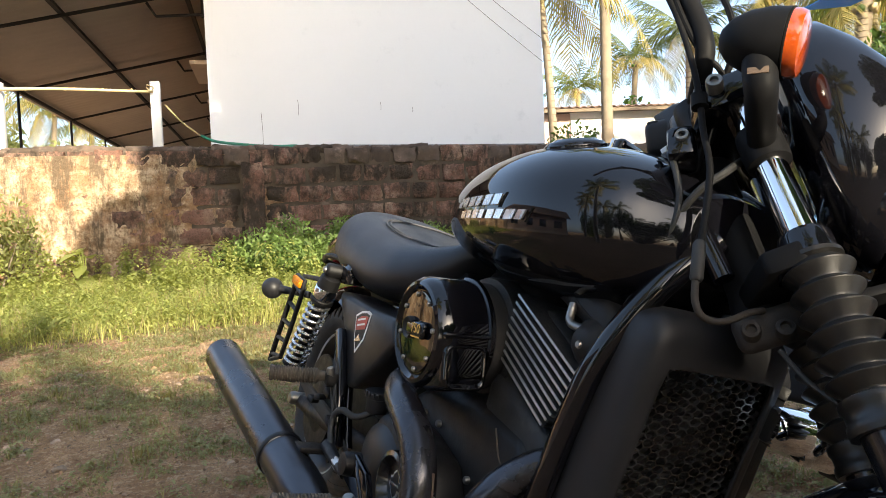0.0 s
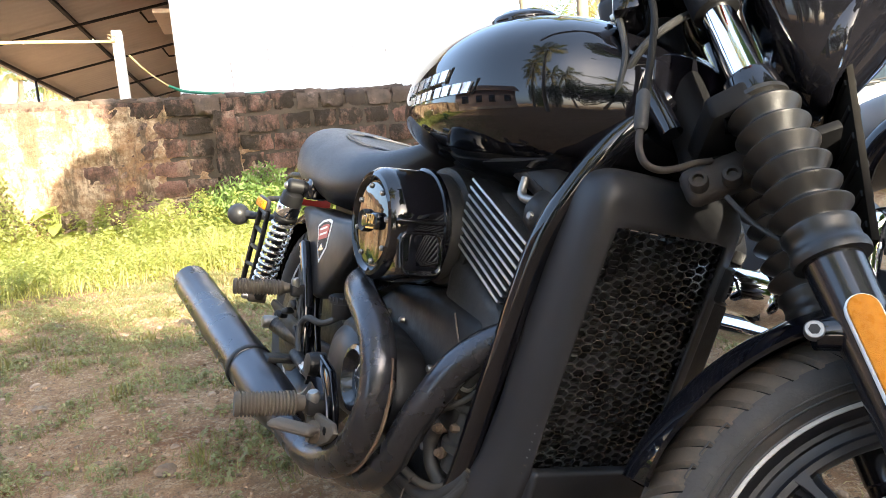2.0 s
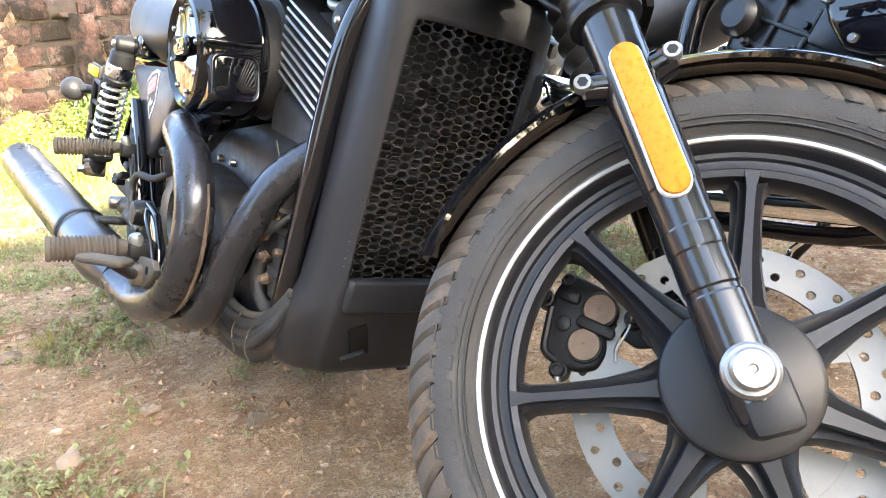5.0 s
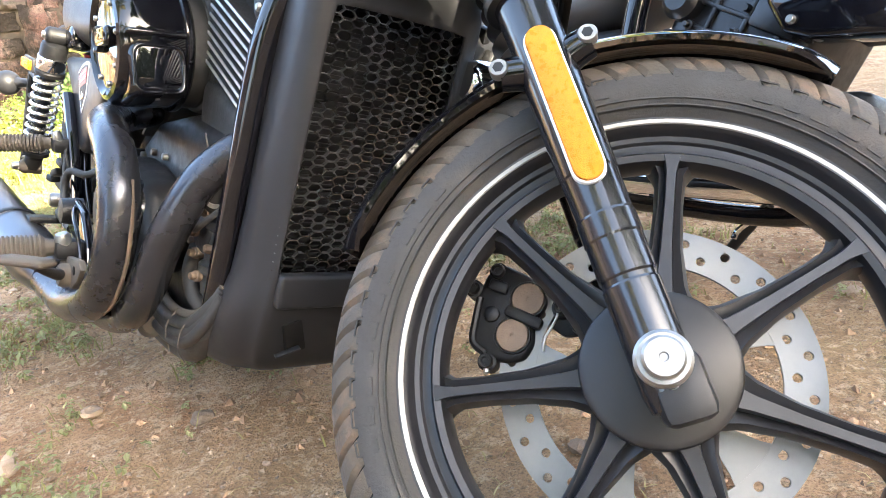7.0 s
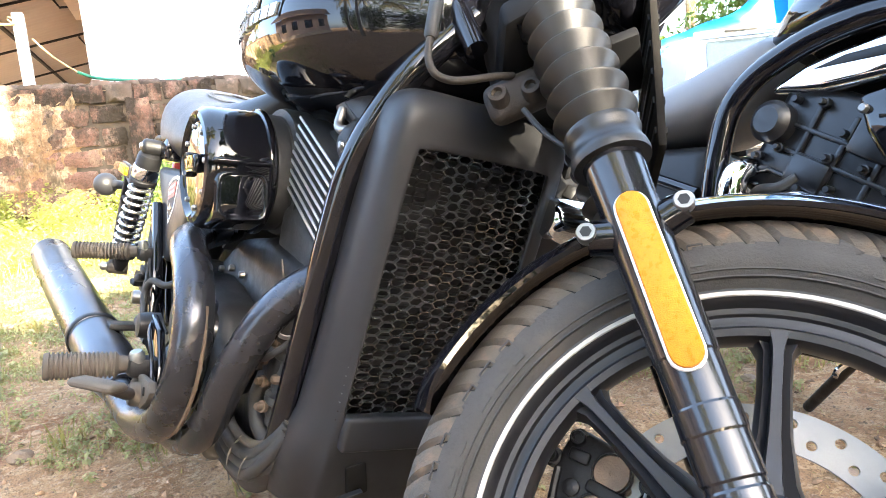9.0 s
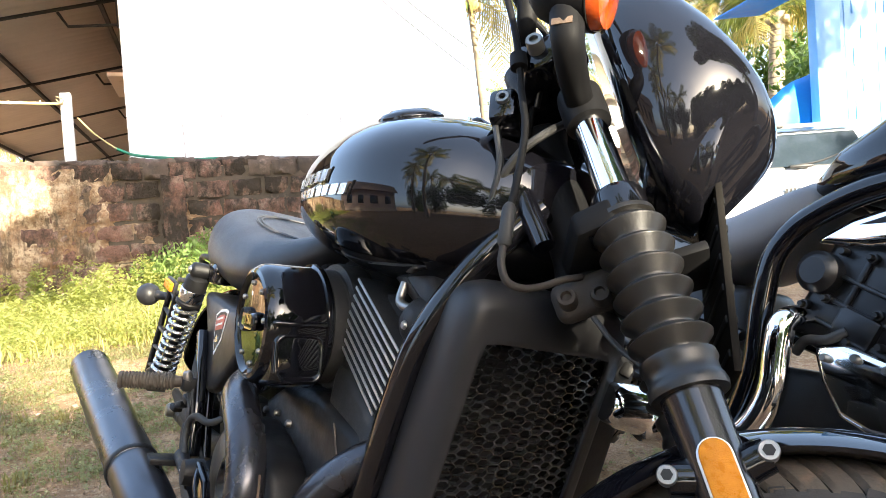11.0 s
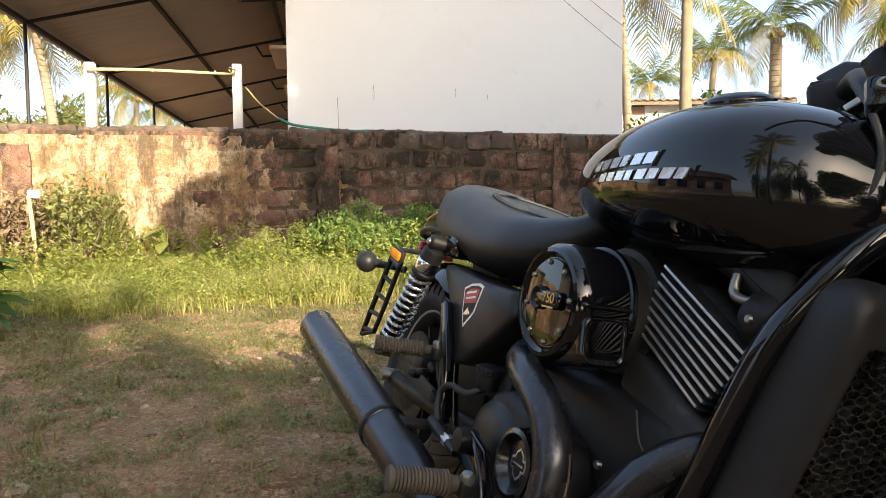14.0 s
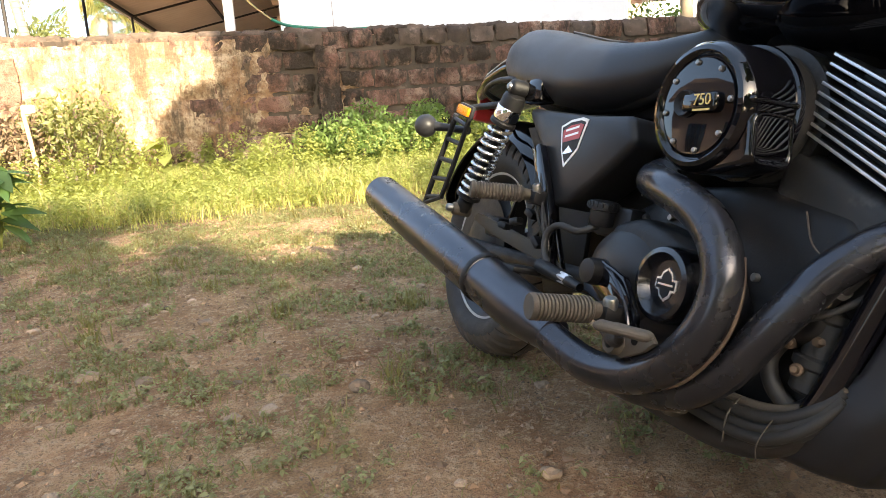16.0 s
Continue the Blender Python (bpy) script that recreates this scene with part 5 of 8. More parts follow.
part("hose_clamp", lathe([(0.0128, -0.004), (0.0138, -0.004), (0.0138, 0.004), (0.0128, 0.004)], (-0.545, -0.145, 0.355), (0.75, -0.1, 0.65), 18), ALLOY, engine)
part("lower_case", prism([(-0.50, 0.20), (-0.52, 0.30), (-0.60, 0.36), (-0.66, 0.33), (-0.64, 0.22), (-0.58, 0.16)], -0.115, 0.1, None, 0.014), DARK, bike)
for x, z in ((-0.512, 0.372), (-0.552, 0.316), (-0.545, 0.258), (-0.505, 0.342), (-0.565, 0.330)):
    part("stud", lathe([(0.0, -0.140), (0.006, -0.139), (0.0085, -0.135), (0.007, -0.128), (0.012, -0.125), (0.012, -0.10)], (x, 0, z), Y, 12), BRONZE, bike)
part("oil_filter", lathe([(0.0, 0.0), (0.03, 0.003), (0.034, 0.015), (0.034, 0.06)], (-0.50, -0.02, 0.235), (-1, 0, 0), 24), DARK, bike)

# ---- frame ----
def both(name, points, r, mat=GLOSS, label="", seg=14):
    for s in (1, -1):
        part(name, tube([(x, y * s, z) for x, y, z in points], r, seg), mat, bike, label)


both("frame_downtube", [(-0.36, -0.035, 0.745), (-0.384, -0.090, 0.680), (-0.410, -0.118, 0.618), (-0.433, -0.132, 0.563), (-0.457, -0.136, 0.489), (-0.480, -0.137, 0.410), (-0.502, -0.137, 0.345), (-0.535, -0.138, 0.235), (-0.548, -0.138, 0.205)], 0.0175, GLOSS, "gloss black frame tube")
both("frame_cradle", [(-0.545, -0.138, 0.212), (-0.58, -0.136, 0.155), (-0.70, -0.124, 0.118), (-0.95, -0.12, 0.125)], 0.0172, RUSTY, "dust-caked lower frame tube")
both("rear_frame", [(-0.90, -0.09, 0.64), (-1.10, -0.11, 0.60), (-1.30, -0.13, 0.62), (-1.45, -0.12, 0.67)], 0.014, MATTBLACK)
both("seat_stay", [(-1.185, -0.165, 0.50), (-1.15, -0.178, 0.44), (-1.11, -0.185, 0.36), (-1.06, -0.185, 0.28)], 0.010, GLOSS)
both("swingarm", [(-0.98, -0.10, 0.27), (-1.20, -0.115, 0.265), (-1.45, -0.125, 0.262), (-1.62, -0.125, 0.262)], 0.022, DARK)

# ---- radiator and its shroud ----
def shroud():
    bm = bmesh.new()
    # cross-sections from top to bottom: front x, rear x, half width front, half width rear, z
    secs = [(-0.385, -0.400, 0.070, 0.088, 0.652), (-0.362, -0.408, 0.098, 0.108, 0.648), (-0.346, -0.414, 0.110, 0.117, 0.634), (-0.340, -0.418, 0.114, 0.120, 0.612), (-0.346, -0.424, 0.114, 0.121, 0.585), (-0.374, -0.448, 0.112, 0.122, 0.480), (-0.410, -0.482, 0.109, 0.124, 0.345), (-0.432, -0.508, 0.107, 0.128, 0.262), (-0.440, -0.540, 0.110, 0.136, 0.235), (-0.452, -0.575, 0.110, 0.142, 0.205), (-0.480, -0.602, 0.104, 0.138, 0.163), (-0.496, -0.606, 0.096, 0.130, 0.138), (-0.525, -0.598, 0.07, 0.10, 0.128)]
    rings = []
    for xf, xr, wf, wr, z in secs:
        lip = 0.014 - 0.013 * max(0.0, min(1.0, (0.585 - z) / 0.32))
        half = [(xr, -wr - 0.002, z), (xf - 0.034, -wr - 0.001, z), (xf - 0.017, -wf - 0.008, z), (xf - 0.004, -wf - 0.001, z), (xf + 0.001, -wf + lip, z)]
        left = [(x, -y - 0.008, zz) for x, y, zz in half[::-1]]
        left[0] = (xf + 0.001, wf - 0.031, z)
        rings.append([Vector(p) for p in half + [(xf + 0.001, 0, z)] + left])
    rows = [[bm.verts.new(v) for v in r] for r in rings]
    for j, (a, b) in enumerate(zip(rows, rows[1:])):
        for i in range(len(a) - 1):
            if i in (4, 5) and 3 < j < 7:
                continue
            bm.faces.new((a[i], a[i + 1], b[i + 1], b[i]))
    bm.faces.new(rows[0])
    bm.faces.new(rows[-1][::-1])
    return bm


shr = part("radiator_shroud", shroud(), SATIN, bike, "satin black plastic radiator shroud", 75)
sol = shr.modifiers.new("thick", "SOLIDIFY")
sol.thickness, sol.edge_crease_inner, sol.edge_crease_outer, sol.edge_crease_rim = 0.005, 0.9, 0.9, 0.6
rnd = shr.modifiers.new("round", "SUBSURF")
rnd.levels, rnd.render_levels = 2, 2
# Near-black block in place of the opening; its shade is in the colour.
part("chin_slot", block((0.03, 0.027, 0.052), Matrix.Translation((-0.466, -0.066, 0.192)) @ pose(0, 0, 0, 20, 22, 0), 0.004), GROOVE, shr, "near-black block standing in for the shaded opening in the chin")
part("chin_lip", block((0.008, 0.034, 0.004), Matrix.Translation((-0.455, -0.074, 0.168)) @ pose(0, 0, 0, 20, 22, 0), 0.0015), SATIN, shr)
part("chin_ledge", block((0.018, 0.214, 0.046), Matrix.Translation((-0.429, 0, 0.253)) @ pose(0, 0, 0, 0, 14.8, 0), 0.006, seg=3), SATIN, shr)
# hexagonal grille
def grille():
    bm = bmesh.new()
    top, low = Vector((-0.352, 0, 0.590)), Vector((-0.438, 0, 0.258))
    up = (top - low).normalized()
    nrm = up.cross(Vector((0, 1, 0)))
    s, flat = 0.0104, 0.62
    dy, dz = s * 1.5, s * flat * math.sqrt(3)
    h = (top - low).length
    j = 0
    while j * dz < h:
        for i in range(-8, 9):
            cy, cz = i * dy, (j + 0.5 * (i % 2)) * dz
            for k in range(3):
                a0, a1 = radians(60 * k), radians(60 * k + 60)
                p, q = (low + up * (cz + flat * s * math.sin(a)) + Vector((0, cy + s * math.cos(a), 0)) for a in (a0, a1))
                mid, d = (p + q) / 2, (q - p)
                if not -0.110 < mid.y < 0.086:
                    continue
                side = d.normalized().cross(nrm)
                m = Matrix.Translation(mid) @ Matrix((d.normalized(), side, nrm)).transposed().to_4x4()
                L, W, H = d.length / 2 + 0.0005, 0.0006, 0.0028
                vs = [bm.verts.new(m @ Vector((x * L, y * W, z * H))) for x in (-1, 1) for y in (-1, 1) for z in (-1, 1)]
                for f in ((0, 1, 3, 2), (4, 6, 7, 5), (0, 4, 5, 1), (2, 3, 7, 6), (1, 5, 7, 3), (0, 2, 6, 4)):
                    bm.faces.new([vs[t] for t in f])
        j += 1
    return bm


part("grille", grille(), MESHM, shr, "black hexagonal steel mesh", 30)
core = part("radiator_core", block((0.03, 0.20, 0.33), Matrix.Translation((-0.440, 0, 0.425)) @ pose(0, 0, 0, 0, 14.8, 0), 0.003), DARK, bike, "dusty radiator core")
for k in range(30):
    part("core_tube", block((0.004, 0.19, 0.003), Matrix.Translation((-0.440, 0, 0.425)) @ pose(0, 0, 0, 0, 14.8, 0) @ Matrix.Translation((0.017, 0, -0.15 + 0.0103 * k))), DARK, core)
for k, (dz, dy, r) in enumerate(((0.030, 0.004, 0.0065), (0.018, -0.004, 0.0085), (0.004, -0.002, 0.0095), (-0.008, -0.006, 0.0085), (-0.014, 0.004, 0.0065))):
    part("loom", tube([(-0.515, -0.138, 0.232 + dz * 0.5), (-0.545, -0.148 + dy, 0.190 + dz * 0.8), (-0.590, -0.153 + dy, 0.163 + dz), (-0.645, -0.154 + dy, 0.156 + dz), (-0.700, -0.152 + dy, 0.158 + dz), (-0.745, -0.146 + dy, 0.160 + dz * 1.1), (-0.79, -0.13, 0.166 + dz)], r, 10), PEG if k == 0 else RUBBER, bike, "dusty rubber hose")
part("loom_tie", tube([(-0.575, -0.150, 0.200), (-0.580, -0.168, 0.175), (-0.590, -0.168, 0.145), (-0.596, -0.156, 0.125)], 0.0008, 6), PEG, bike)
part("loom_tie", tube([(-0.640, -0.154, 0.192), (-0.642, -0.169, 0.165), (-0.646, -0.162, 0.128)], 0.0014, 6), PEG, bike)
clamp = part("hose_union", lathe([(0.0, -0.020), (0.013, -0.020), (0.015, -0.016), (0.015, -0.004), (0.019, -0.003), (0.019, 0.008), (0.013, 0.010), (0.013, 0.028)], (-0.752, -0.158, 0.142), (1.0, -0.2, 0.25), 18), PEG, bike, "dust-caked hose union")
part("union_bolt", lathe([(0.0, -0.012), (0.006, -0.012), (0.0075, -0.010), (0.0075, 0.006)], (-0.735, -0.172, 0.178), (0.2, 1.0, -0.2), 6), BRONZE, clamp)
pump = part("oil_pump", lathe([(0.0, -0.002), (0.020, 0.0), (0.024, 0.004), (0.024, 0.030), (0.029, 0.034), (0.029, 0.044), (0.023, 0.048), (0.021, 0.090), (0.025, 0.094), (0.025, 0.104), (0.016, 0.110), (0.0, 0.111)], (-0.572, -0.124, 0.222), (0.12, 0.0, 1), 24), WRINKLE, bike, "dusty oil pump housing")
for x, y, z in ((-0.583, -0.158, 0.309), (-0.569, -0.156, 0.250), (-0.556, -0.152, 0.336), (-0.590, -0.152, 0.278)):
    part("banjo_bolt", lathe([(0.0, -0.010), (0.004, -0.010), (0.0052, -0.008), (0.0052, -0.002), (0.0080, -0.001), (0.0080, 0.005), (0.006, 0.006), (0.006, 0.022)], (x, y, z), (-0.35, 1.0, -0.1), 12), BRONZE, pump, "rusty bolt")
part("pump_pipe", tube([(-0.583, -0.156, 0.309), (-0.560, -0.160, 0.315), (-0.535, -0.154, 0.330), (-0.515, -0.138, 0.352)], 0.0042, 10), RUBBER, pump, "dusty oil pipe")
part("horn", lathe([(0.0, 0.0), (0.022, 0.001), (0.026, 0.006), (0.028, 0.014), (0.030, 0.050), (0.036, 0.055), (0.038, 0.062), (0.040, 0.100), (0.034, 0.108), (0.0, 0.110)], (-0.352, 0.095, 0.534), (0.26, 1.0, -0.10), 36), CHROME, bike, "chrome horn cover")
# Two added dark fillers hide the bright ground beyond the shroud.
part("header_tank", prism([(-0.400, 0.630), (-0.385, 0.585), (-0.425, 0.430), (-0.455, 0.330), (-0.520, 0.330), (-0.490, 0.470), (-0.455, 0.630)], 0.095, 0.185, None, 0.012), DARK, bike, "dark filler added behind the shroud's left side")
part("engine_cover", prism([(-0.47, 0.56), (-0.45, 0.46), (-0.48, 0.30), (-0.55, 0.20), (-0.72, 0.20), (-0.72, 0.56)], 0.10, 0.215, None, 0.02), DARK, bike, "dark filler added beside the engine")
part("connector", block((0.018, 0.014, 0.022), Matrix.Translation((-0.388, 0.152, 0.604)) @ pose(0, 0, 0, 20, 30, 10), 0.004), DARK, bike)
part("connector", block((0.016, 0.012, 0.020), Matrix.Translation((-0.384, 0.160, 0.574)) @ pose(0, 0, 0, -15, 20, 40), 0.004), DARK, bike)
part("horn_bracket", block((0.02, 0.05, 0.03), Matrix.Translation((-0.372, 0.120, 0.528)), 0.005), DARK, bike)

# ---- exhaust ----
part("front_exhaust_pipe", tube([(-0.44, -0.055, 0.432), (-0.47, -0.095, 0.432), (-0.505, -0.135, 0.417), (-0.540, -0.167, 0.375), (-0.566, -0.186, 0.325), (-0.592, -0.196, 0.280), (-0.628, -0.200, 0.225), (-0.69, -0.203, 0.177), (-0.77, -0.207, 0.156), (-0.86, -0.22, 0.160)], 0.0242, 24), EXHAUST, bike, "black coated front exhaust pipe")
rear_pipe = part("rear_exhaust_pipe", tube([(-0.90, -0.13, 0.478), (-0.85, -0.190, 0.458), (-0.785, -0.222, 0.446), (-0.725, -0.233, 0.430), (-0.672, -0.237, 0.405), (-0.637, -0.239, 0.366), (-0.626, -0.240, 0.320), (-0.640, -0.242, 0.268), (-0.680, -0.245, 0.217), (-0.740, -0.249, 0.182), (-0.82, -0.256, 0.168), (-0.90, -0.267, 0.180), (-0.97, -0.280, 0.205)], 0.0265, 24), EXHAUST, bike, "black coated rear exhaust pipe")
part("pipe_seam", tube([(-0.613, -0.229, 0.37), (-0.602, -0.230, 0.32), (-0.615, -0.231, 0.260), (-0.657, -0.234, 0.203), (-0.70, -0.238, 0.175)], 0.0030, 6), BRONZE, rear_pipe, "rust line on the pipe seam")
a, b = Vector((-0.95, -0.270, 0.195)), Vector((-1.675, -0.352, 0.352))
axis = (b - a).normalized()
L = (b - a).length
muffler = part("muffler", lathe([(0.030, -0.03), (0.036, 0.0), (0.0445, 0.05), (0.0455, 0.10), (0.0455, 0.195), (0.0478, 0.197), (0.0478, 0.210), (0.0462, 0.212), (0.0465, L - 0.008), (0.0455, L - 0.002), (0.042, L), (0.040, L - 0.01), (0.036, L - 0.12), (0.0, L - 0.13)], a, axis, 48), MUFFLERM, bike, "long matt black round muffler", 30)
part("muffler_band", lathe([(0.0478, 0.196), (0.0492, 0.198), (0.0492, 0.209), (0.0478, 0.211)], a, axis, 48), DARK, muffler)
part("muffler_hanger", block((0.05, 0.06, 0.012), Matrix.Translation((-1.09, -0.25, 0.27)), 0.003), DARK, muffler)

# ---- pegs, pedal, brackets ----
def peg(name, tip, root, r, label):
    tip, root = Vector(tip), Vector(root)
    ax = (root - tip).normalized()
    ln = (root - tip).length
    prof, n = [(0.0, 0.0), (r * 0.92, 0.0), (r, 0.003), (r, 0.007)], 15
    for k in range(n):
        z = 0.007 + (ln - 0.024) * k / n
        st = (ln - 0.024) / n
        prof += [(r * 0.86, z + 0.15 * st), (r * 0.86, z + 0.45 * st), (r, z + 0.6 * st), (r, z + st)]
    prof += [(r * 0.7, ln - 0.012), (r * 0.6, ln)]
    pg = part(name, lathe(prof, tip, ax, 24), PEG, bike, label, 30)
    return pg


rp = peg("rider_footpeg", (-0.806, -0.392, 0.250), (-0.793, -0.285, 0.258), 0.0195, "dusty ribbed rubber footpeg")
part("peg_mount", block((0.038, 0.042, 0.030), Matrix.Translation((-0.792, -0.266, 0.255)), 0.008), DARK, rp)
part("peg_bolt", lathe([(0.0, 0.024), (0.008, 0.023), (0.011, 0.018), (0.011, 0.0)], (-0.785, -0.272, 0.258), (0.2, -0.3, 1), 16), BOLT, rp)
part("peg_plate", prism([(-0.90, 0.30), (-0.86, 0.325), (-0.80, 0.31), (-0.76, 0.262), (-0.745, 0.21), (-0.76, 0.205), (-0.79, 0.235), (-0.84, 0.262), (-0.89, 0.272)], -0.250, -0.238, None, 0.003), GLOSS, bike, "black footpeg bracket")
part("peg_spring", tube([(-0.86, -0.245, 0.318), (-0.81, -0.258, 0.305), (-0.77, -0.258, 0.268), (-0.748, -0.255, 0.215)], 0.0030, 8), EXHAUST, bike)
ped = part("brake_pedal", block((0.072, 0.034, 0.013), Matrix.Translation((-0.668, -0.338, 0.256)) @ pose(0, 0, 0, 0, 0, 42), 0.008, seg=3), PEG, bike, "worn dusty brake pedal pad")
part("pedal_arm", tube([(-0.69, -0.325, 0.248), (-0.72, -0.30, 0.232), (-0.755, -0.282, 0.225), (-0.80, -0.265, 0.235)], [0.007, 0.007, 0.009, 0.010], 10), RUSTY, ped)
part("pedal_pivot", lathe([(0.0, -0.280), (0.008, -0.280), (0.009, -0.286), (0.015, -0.286), (0.0175, -0.280), (0.0175, -0.25)], (-0.757, 0, 0.222), Y, 24), PEG, ped)
part("pedal_lever", prism([(-0.800, 0.246), (-0.700, 0.252), (-0.685, 0.240), (-0.706, 0.222), (-0.745, 0.203), (-0.775, 0.206), (-0.800, 0.226)], -0.272, -0.262, None, 0.003), PEG, ped, "dust-brown pedal lever")
# No hole is cut: a dark disc paints its shade on the lever.
part("lever_hole", lathe([(0.0, -0.2728), (0.0065, -0.2728), (0.0065, -0.270)], (-0.722, 0, 0.234), Y, 16), GROOVE, ped)
part("bracket_boss", lathe([(0.010, -0.268), (0.019, -0.266), (0.021, -0.255), (0.021, -0.235)], (-0.868, 0, 0.305), Y, 20), DARK, bike)
pp = peg("passenger_footpeg", (-1.165, -0.345, 0.398), (-1.132, -0.238, 0.408), 0.0165, "dusty ribbed passenger footpeg")
part("peg_mount", block((0.034, 0.034, 0.028), Matrix.Translation((-1.128, -0.222, 0.405)), 0.007), DARK, pp)
part("peg_bolt", lathe([(0.0, 0.020), (0.007, 0.019), (0.009, 0.015), (0.009, 0.0)], (-1.120, -0.228, 0.412), (0.1, -0.4, 1), 14), BOLT, pp)
part("peg_bracket", prism([(-1.20, 0.50), (-1.175, 0.51), (-1.12, 0.43), (-1.09, 0.38), (-1.055, 0.285), (-1.075, 0.275), (-1.12, 0.37), (-1.15, 0.42)], -0.215, -0.196, None, 0.004), GLOSS, bike, "black passenger peg bracket")
res = part("brake_reservoir", lathe([(0.0, -0.004), (0.020, -0.003), (0.022, 0.0), (0.022, 0.024), (0.027, 0.026), (0.027, 0.036), (0.024, 0.039), (0.0, 0.040)], (-0.985, -0.172, 0.378), (0.1, -0.1, 1), 24), SATIN, bike, "small black brake fluid reservoir")
for k in range(18):
    a = 2 * math.pi * k / 18
    part("cap_rib", block((0.003, 0.003, 0.009), Matrix.Translation((-0.982 + 0.027 * math.cos(a), -0.175 + 0.027 * math.sin(a), 0.409))), SATIN, res)
part("reservoir_hose", tube([(-0.985, -0.178, 0.374), (-1.00, -0.205, 0.358), (-1.035, -0.222, 0.362), (-1.062, -0.226, 0.345), (-1.060, -0.228, 0.315), (-1.042, -0.228, 0.292)], 0.0065, 10), RUBBER, bike, "dusty rubber brake hose")
for k, (dx, dz) in enumerate(((0.0, 0.0), (0.012, 0.006), (-0.010, 0.012), (0.022, -0.008))):
    part("brake_line", tube([(-1.17 + dx, -0.208, 0.470 + dz), (-1.135 + dx, -0.218, 0.405 + dz), (-1.10 + dx, -0.212 - 0.004 * k, 0.350 + dz), (-1.085 + dx * 0.4, -0.20, 0.305 + dz), (-1.04 + dx, -0.19, 0.27)], 0.0032, 8), RUBBER, bike)
for x, z, a in ((-1.150, 0.372, 24), (-1.205, 0.352, -15), (-1.110, 0.322, 40), (-1.25, 0.338, 8)):
    part("cable_clip", block((0.026, 0.020, 0.014), Matrix.Translation((x, -0.215, z)) @ pose(0, 0, 0, 0, a, 12), 0.004), DARK, bike)
part("caliper_stay", prism([(-1.46, 0.335), (-1.44, 0.350), (-1.30, 0.335), (-1.17, 0.318), (-1.06, 0.298), (-1.06, 0.280), (-1.20, 0.292), (-1.36, 0.312)], -0.190, -0.178, None, 0.003), PEG, bike, "dusty brake stay beside the swingarm")
part("master_cylinder", tube([(-1.06, -0.228, 0.285), (-0.985, -0.235, 0.278), (-0.91, -0.242, 0.272)], [0.014, 0.011, 0.007], 12, smooth=False), DARK, bike, "rear brake master cylinder")
part("pushrod_nut", lathe([(0.009, -0.02), (0.011, -0.01), (0.011, 0.01), (0.008, 0.016)], (-0.965, -0.237, 0.277), (0.97, -0.08, -0.06), 6), ALLOY, bike)
part("seat_pan", block((0.50, 0.17, 0.10), Matrix.Translation((-1.14, 0.0, 0.625)), 0.02), MATTBLACK, bike, "black pan under the seat")
# Added block; keeps the recess dark where the ground would show through.
part("battery_box", block((0.30, 0.19, 0.34), Matrix.Translation((-1.04, 0.02, 0.40)), 0.02), DARK, bike, "dark filler block added behind the side cover")
# Dark plate put over the tyre, where the wheel well is only shaded.
part("rear_hugger", prism([(-1.12, 0.575), (-1.10, 0.24), (-1.22, 0.215), (-1.275, 0.30), (-1.30, 0.40), (-1.355, 0.50), (-1.42, 0.565)], -0.112, -0.100, None, 0.003), DARK, bike, "dark plate standing in for the shade over the rear tyre")
part("regulator", block((0.10, 0.05, 0.055), Matrix.Translation((-0.975, -0.135, 0.385)), 0.008), SATIN, bike)

# ---- shock absorbers ----
def shock(y, side):
    top, low = Vector((-1.318, y, 0.628)), Vector((-1.452, y - 0.02 * side, 0.352))
    ax = (low - top).normalized()
    ln = (low - top).length
    s = part("shock_absorber", lathe([(0.012, 0.0), (0.012, ln * 0.9), (0.018, ln * 0.92), (0.018, ln)], top, ax, 20), DARK, bike, "shock absorber with a bright coil spring")
    part("shock_body", lathe([(0.016, 0.012), (0.0240, 0.018), (0.0255, 0.024), (0.0265, 0.075), (0.029, 0.078), (0.029, 0.085), (0.02, 0.088)], top, ax, 28), DARK, s)
    part("shock_sleeve", lathe([(0.0268, 0.045), (0.0275, 0.046), (0.0275, 0.072), (0.0268, 0.073)], top, ax, 28), CHROME, s)
    su = ax.orthogonal().normalized()
    sv = ax.cross(su)
    coil = []
    turns, r = 10, 0.0245
    for k in range(turns * 14 + 1):
        f = k / (turns * 14)
        a = 2 * math.pi * turns * f
        coil.append(top + ax * (0.086 + (ln - 0.130) * f) + r * (su * math.cos(a) + sv * math.sin(a)))
    part("coil_spring", tube(coil, 0.0043, 8, smooth=False), SILVER, s, "bright steel coil spring")
    part("spring_cup", lathe([(0.014, ln - 0.045), (0.029, ln - 0.044), (0.029, ln - 0.036), (0.016, ln - 0.03)], top, ax, 24), DARK, s)
    part("top_eye", lathe([(0.0, -0.022), (0.010, -0.022), (0.0150, -0.019), (0.0175, -0.014), (0.0175, 0.014), (0.012, 0.02)], top, Y, 24), DARK, s)
    part("top_bolt", lathe([(0.0, -0.028), (0.006, -0.027), (0.0085, -0.023), (0.0085, -0.016)], top, Y, 12), BOLT, s)
    part("low_eye", lathe([(0.0, -0.026), (0.010, -0.026), (0.015, -0.02), (0.016, 0.018)], low, Y, 20), PEG, s)
    part("low_bolt", lathe([(0.0, -0.040), (0.007, -0.039), (0.0095, -0.034), (0.0095, -0.02)], low, Y, 12), BOLT, s)


shock(-0.205, 1)
shock(0.205, -1)
